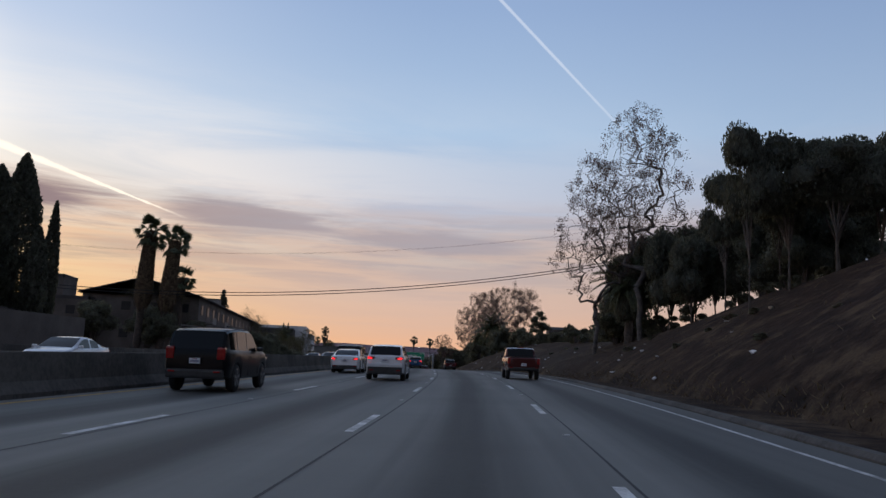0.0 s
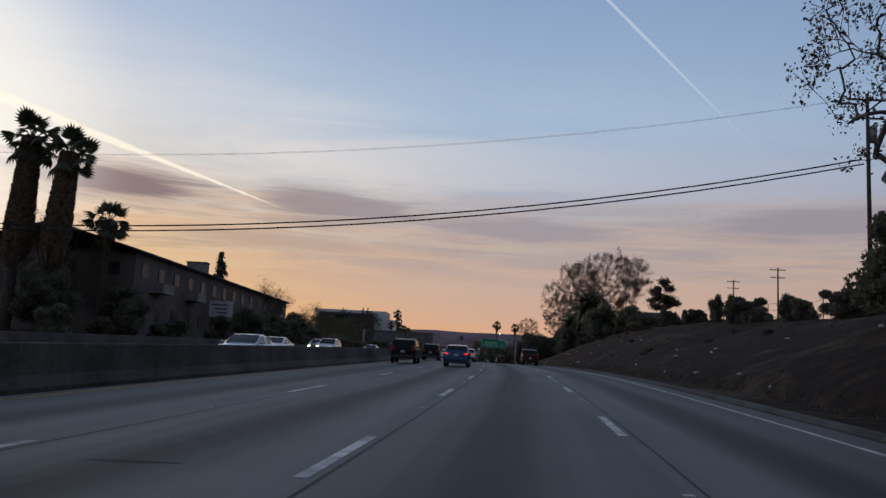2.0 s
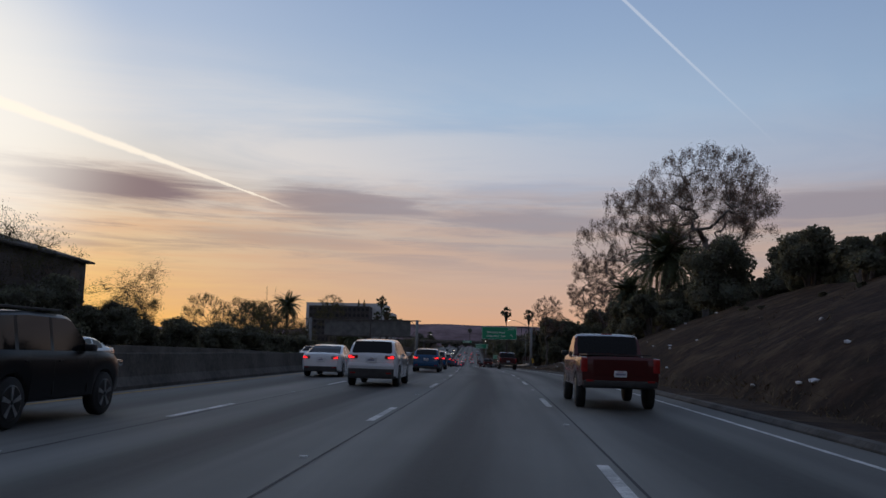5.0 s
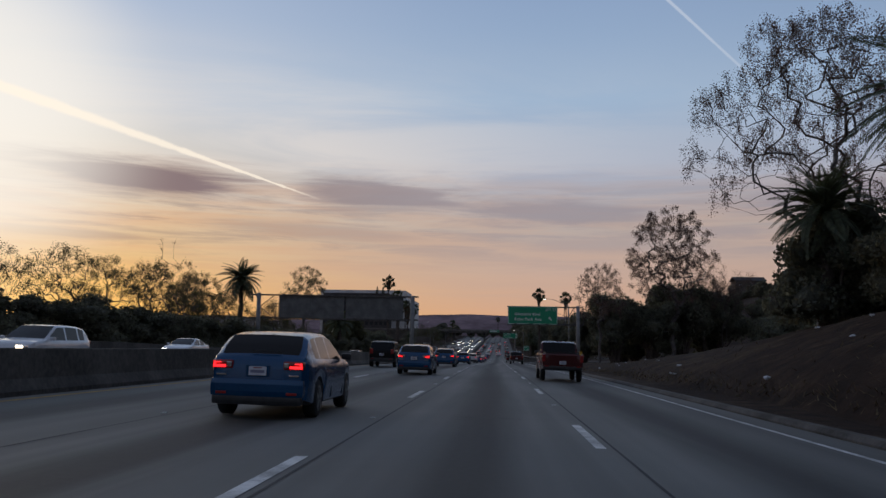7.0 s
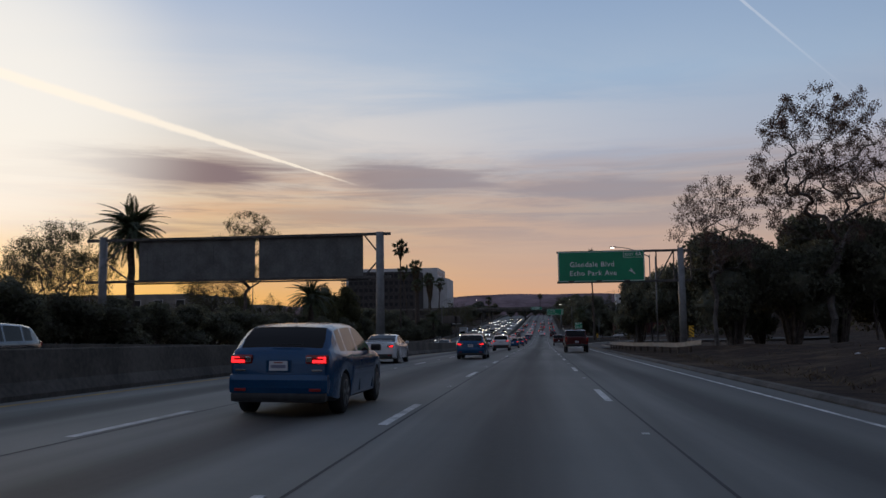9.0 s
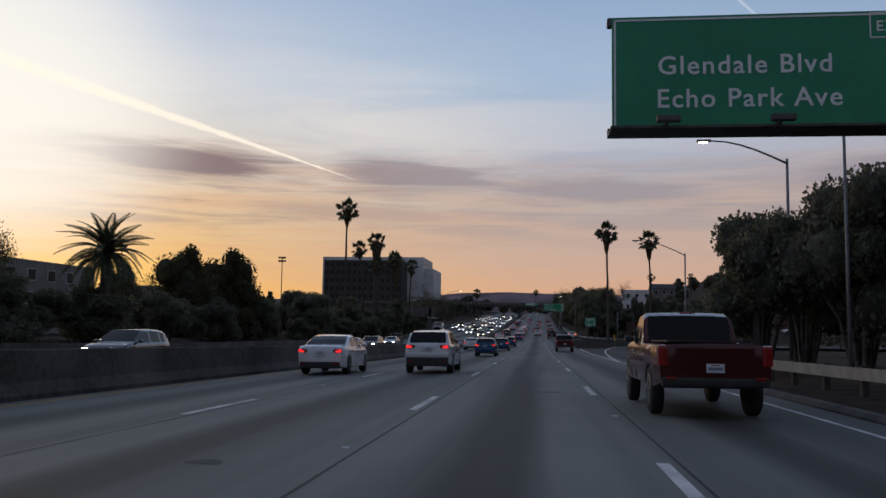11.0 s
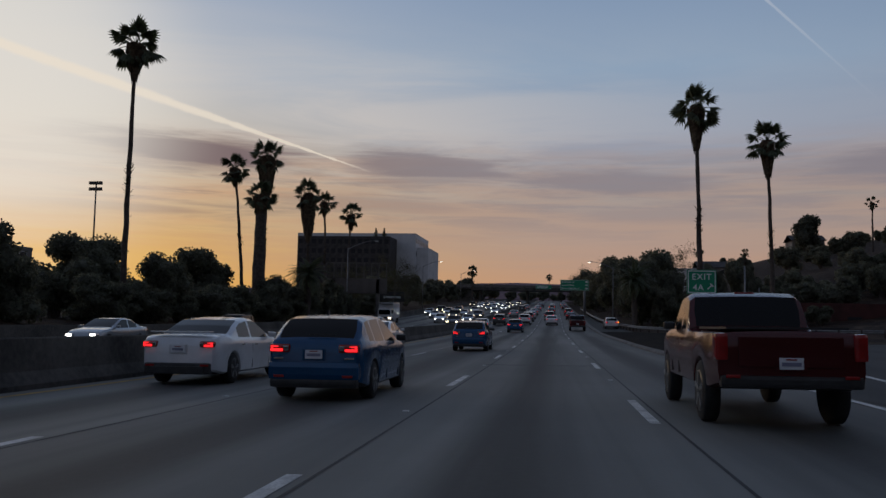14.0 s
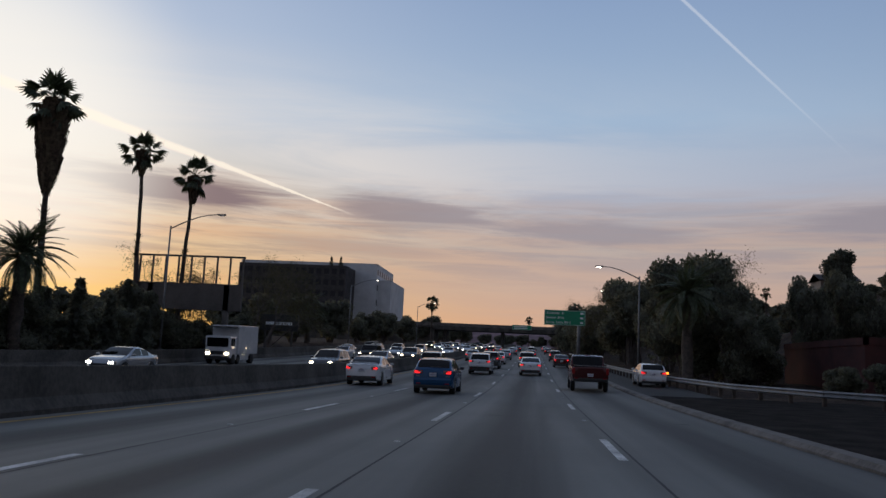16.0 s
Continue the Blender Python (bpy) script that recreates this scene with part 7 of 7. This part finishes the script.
    for a in axles:
        for s in (-1, 1):
            wheel = mesh_object("wheel", v, f, TYRE, root, "black tyre on an alloy rim", True)
            wheel.matrix_basis = Matrix.Translation((s * (W / 2 - 0.135), a, r)) @ Matrix.Rotation(0 if s > 0 else math.pi, 4, "Z")
            mesh_object("rim", hub_v, hub_f, DARK_RIM, wheel)
            if fine:
                bm = bmesh.new()
                for i in range(5):
                    for d in (-0.09, 0.09):
                        box(bm, (0.122, 0, r * 0.36), (0.016, 0.035, r * 0.55), m=Matrix.Rotation(2 * math.pi * i / 5 + d, 4, "X"))
                part("spokes", bm, RIM, wheel)
    if kind == "boxy":
        for s in (-1, 1):
            box_part("roof_rail", (s * W * 0.36, (roof_r + roof_f) / 2 * half, H + 0.035), (0.04, (roof_f - roof_r) * half * 0.8, 0.04), BLACK, root, 0.012)
    if kind == "pickup":
        box_part("bed_liner", (0, -half * 0.58, 1.325), (W * 0.78, half * 0.74, 0.03), BLACK, root)
        box_part("tailgate", (0, tail_y - 0.006, 1.02), (W * 0.66, 0.03, 0.40), paint_mat, root, 0.015)
        box_part("roof_beacon", (0, roof_r * half + 0.02, H - 0.015), (0.3, 0.05, 0.03), TAIL_OFF, root, 0.008)
    if name == "sport_sedan":
        box_part("rear_wing", (0, tail_y + 0.16, 1.12), (W * 0.74, 0.20, 0.026), paint_mat, root, 0.01)
        box_part("diffuser", (0, tail_y + 0.01, 0.32), (W * 0.66, 0.16, 0.16), BLACK, root, 0.02)
    return root


def drive(ob, u, y, back=False, yaw=0.0):
    """Sets a car on the road at u, y, pointing along the road or against it."""
    x, z, fall = road(y)
    slope = (road(y + 2)[1] - road(y - 2)[1]) / 4
    m = Matrix.Translation(on_road(u, y, 0.008)) @ Matrix.Rotation(turn(y) + (math.pi if back else 0) + yaw, 4, "Z")
    sgn = -1 if back else 1
    ob.matrix_basis = m @ Matrix.Rotation(sgn * math.atan(slope), 4, "X") @ Matrix.Rotation(-sgn * math.atan(fall), 4, "Y")
    return ob


def fleet(ob, spots, back=False):
    """Puts a car at the first spot and copies of it at the others."""
    drive(ob, *spots[0], back=back)
    for s in spots[1:]:
        drive(copy_thing(ob, Matrix.Identity(4)), *s, back=back)


def box_truck(label):
    """A delivery lorry: a rounded cab with a dark windscreen before a tall plain box."""
    root = thing("box_truck", (0, 0, 0), label, "truck")
    white = PAINTS["white"]
    box_part("cargo_box", (0, -1.1, 1.95), (2.25, 4.6, 2.3), white, root, 0.05)
    cab = box_part("cab", (0, 2.05, 1.35), (2.05, 1.5, 1.75), white, root, 0.16)
    box_part("windscreen", (0, 2.79, 1.72), (1.75, 0.06, 0.72), GLASS, cab, 0.02)
    for s in (-1, 1):
        box_part("side_window", (s * 1.02, 2.2, 1.75), (0.05, 0.8, 0.6), GLASS, cab, 0.01)
        box_part("head_light", (s * 0.78, 2.8, 0.85), (0.34, 0.08, 0.2), HEAD, cab, 0.03)
        box_part("mirror", (s * 1.2, 2.7, 1.7), (0.16, 0.1, 0.4), BLACK, cab, 0.03)
    box_part("grille", (0, 2.8, 0.9), (1.0, 0.07, 0.28), BLACK, cab, 0.02)
    box_part("bumper", (0, 2.78, 0.52), (2.0, 0.2, 0.26), BLACK, cab, 0.04)
    box_part("roof_rack", (0, 1.6, 2.95), (2.0, 1.4, 0.10), DARK_STEEL, root, 0.02)
    box_part("chassis", (0, -0.3, 0.62), (0.9, 5.6, 0.3), BLACK, root, 0.02)
    for y in (-2.3, 2.0):
        for s in (-1, 1):
            v, f = tube([(-0.14, 0, 0), (-0.12, 0, 0), (0.12, 0, 0), (0.14, 0, 0)], [0.37, 0.41, 0.41, 0.37], 18)
            wheel = mesh_object("wheel", v, f, TYRE, root, "", True)
            wheel.matrix_basis = Matrix.Translation((s * 0.92, y, 0.41))
    return root


LANE = (-7.65, -4.05, -0.42, 3.15)
AHEAD = "traffic ahead"
black_suv = tagged(car("black_suv", "black boxy four-wheel drive with roof rails", "boxy", "black"), group=AHEAD)
fleet(black_suv, [(LANE[0] - 0.3, 25.5), (LANE[0] - 0.3, 57.0), (LANE[0] - 0.3, 110.0), (LANE[0] - 0.3, 138.5), (LANE[0], 236.0)])
white_suv = tagged(car("white_suv", "white sport utility car with lit brake lights", "suv", "white", brake=True), group=AHEAD)
fleet(white_suv, [(LANE[1] - 0.2, 40.5), (LANE[1] - 0.2, 156.0), (LANE[1], 320.0), (LANE[1], 492.0)])
white_sedan = tagged(car("white_sedan", "white saloon car with lit brake lights", "sedan", "white", brake=True), group=AHEAD)
fleet(white_sedan, [(LANE[2] + 0.3, 493.7), (LANE[0], 164.0), (LANE[0], 52.5), (LANE[0], 318.0), (LANE[1], 523.0)])
blue_hatch = tagged(car("blue_hatchback", "metallic blue hatchback with lit tail lights", "hatch", "blue", brake=True), group=AHEAD)
fleet(blue_hatch, [(LANE[1], 107.0), (LANE[1], 179.6), (LANE[1], 194.0), (LANE[1], 221.0), (LANE[1], 246.5), (LANE[1], 283.0), (LANE[1], 355.4), (LANE[1], 384.0), (LANE[1], 410.5), (LANE[1], 461.7)])
sport = tagged(car("sport_sedan", "white sports saloon with a rear wing", "sedan", "white", brake=True), group=AHEAD)
fleet(sport, [(LANE[0] - 0.2, 274.0), (LANE[0] + 0.2, 350.0), (LANE[0] - 0.2, 387.0), (LANE[0] - 0.2, 405.0), (LANE[0] - 0.6, 467.6)])
red_pickup = tagged(car("red_pickup", "dark red pickup truck with big tyres", "pickup", "red", category="truck"), group=AHEAD)
fleet(red_pickup, [(LANE[3] - 0.1, y) for y in (51.0, 148.0, 219.5, 304.0, 382.0, 471.5)])
dark_suv = tagged(car("dark_suv", "dark grey sport utility car", "suv", "grey", brake=True, fine=False), group=AHEAD)
fleet(dark_suv, [(LANE[2] - 0.2, 516.0), (LANE[1], 507.0), (LANE[0], 490.0), (LANE[3], 548.0), (LANE[2], 596.0), (LANE[0], 575.0)])
far_red = tagged(car("red_sedan", "dark red saloon far ahead", "sedan", "red", brake=True, fine=False), group=AHEAD)
fleet(far_red, [(LANE[3], 520.0), (LANE[2], 560.0), (LANE[3], 610.0), (LANE[1], 640.0)])
far_silver = tagged(car("silver_sedan", "silver saloon far ahead", "sedan", "silver", brake=True, fine=False), group=AHEAD)
fleet(far_silver, [(LANE[1], 548.0), (LANE[2], 640.0), (LANE[0], 604.0), (LANE[1], 590.0), (LANE[3], 668.0), (LANE[0], 532.0)])
exit_car = car("white_hatchback", "white hatchback with a lit turn signal", "hatch", "white", brake=True)
drive(exit_car, 7.8, 482.0)
box_part("turn_signal", (0.86, -2.2, 0.92), (0.16, 0.12, 0.14), AMBER, exit_car, 0.02)

ONCOMING = "oncoming traffic"
silver_on = tagged(car("silver_sedan", "silver saloon with lit headlights", "sedan", "silver", "head", fine=False), group=ONCOMING)
white_on = tagged(car("white_sedan", "white saloon with lit headlights", "sedan", "white", "head", fine=False), group=ONCOMING)
suv_on = tagged(car("white_suv", "white sport utility car with lit headlights", "suv", "white", "head", fine=False), group=ONCOMING)
grey_on = tagged(car("grey_suv", "grey sport utility car with lit headlights", "suv", "grey", "head", fine=False), group=ONCOMING)
boxy_on = tagged(car("black_suv", "black four-wheel drive with lit headlights", "boxy", "black", "head", fine=False), group=ONCOMING)
van_on = tagged(box_truck("white box lorry with a roof rack and lit headlights"), group=ONCOMING)
OPP = (-13.0, -17.1, -20.9, -24.6)
NEAR = {0: [(OPP[0], 88.0), (OPP[1], 158.0), (OPP[0], 344.0), (OPP[2], 405.0), (OPP[2], 466.0)],
        1: [(OPP[1], 35.5), (OPP[1], 108.0), (OPP[2], 233.0), (OPP[0], 276.0)],
        2: [(OPP[1], 128.0), (OPP[2], 72.0), (OPP[1], 208.0), (OPP[2], 300.0), (OPP[0], 411.0)],
        3: [(OPP[2], 142.0), (OPP[1], 255.0), (OPP[1], 320.0), (OPP[1], 372.0), (OPP[0], 478.0)],
        4: [(OPP[0], 382.0), (OPP[3], 430.0)],
        5: [(OPP[3], 491.0)]}
rng = random.Random(21)
slots = [(u + rng.uniform(-0.3, 0.3), y + rng.uniform(-4, 4)) for y in range(494, 690, 19) for u in OPP if rng.random() < 0.66]
for i, s in enumerate(slots):
    NEAR[(0, 1, 2, 3, 4, 1, 0, 2)[i % 8]].append(s)
for key, ob in enumerate((silver_on, white_on, suv_on, grey_on, boxy_on, van_on)):
    fleet(ob, NEAR[key], back=True)
# cars on the side street
for i, (u, y, rz) in enumerate(((40.0, 466.0, 1.5), (54.0, 470.0, 1.6), (62.0, 474.0, 1.6), (22.0, 470.0, 1.5))):
    o = copy_thing((far_silver, white_sedan, far_red, white_sedan)[i], Matrix.Identity(4))
    o.matrix_basis = Matrix.Translation(ground_at(u, y)) @ Matrix.Rotation(rz, 4, "Z")
    o["group"] = "cars on the side street"
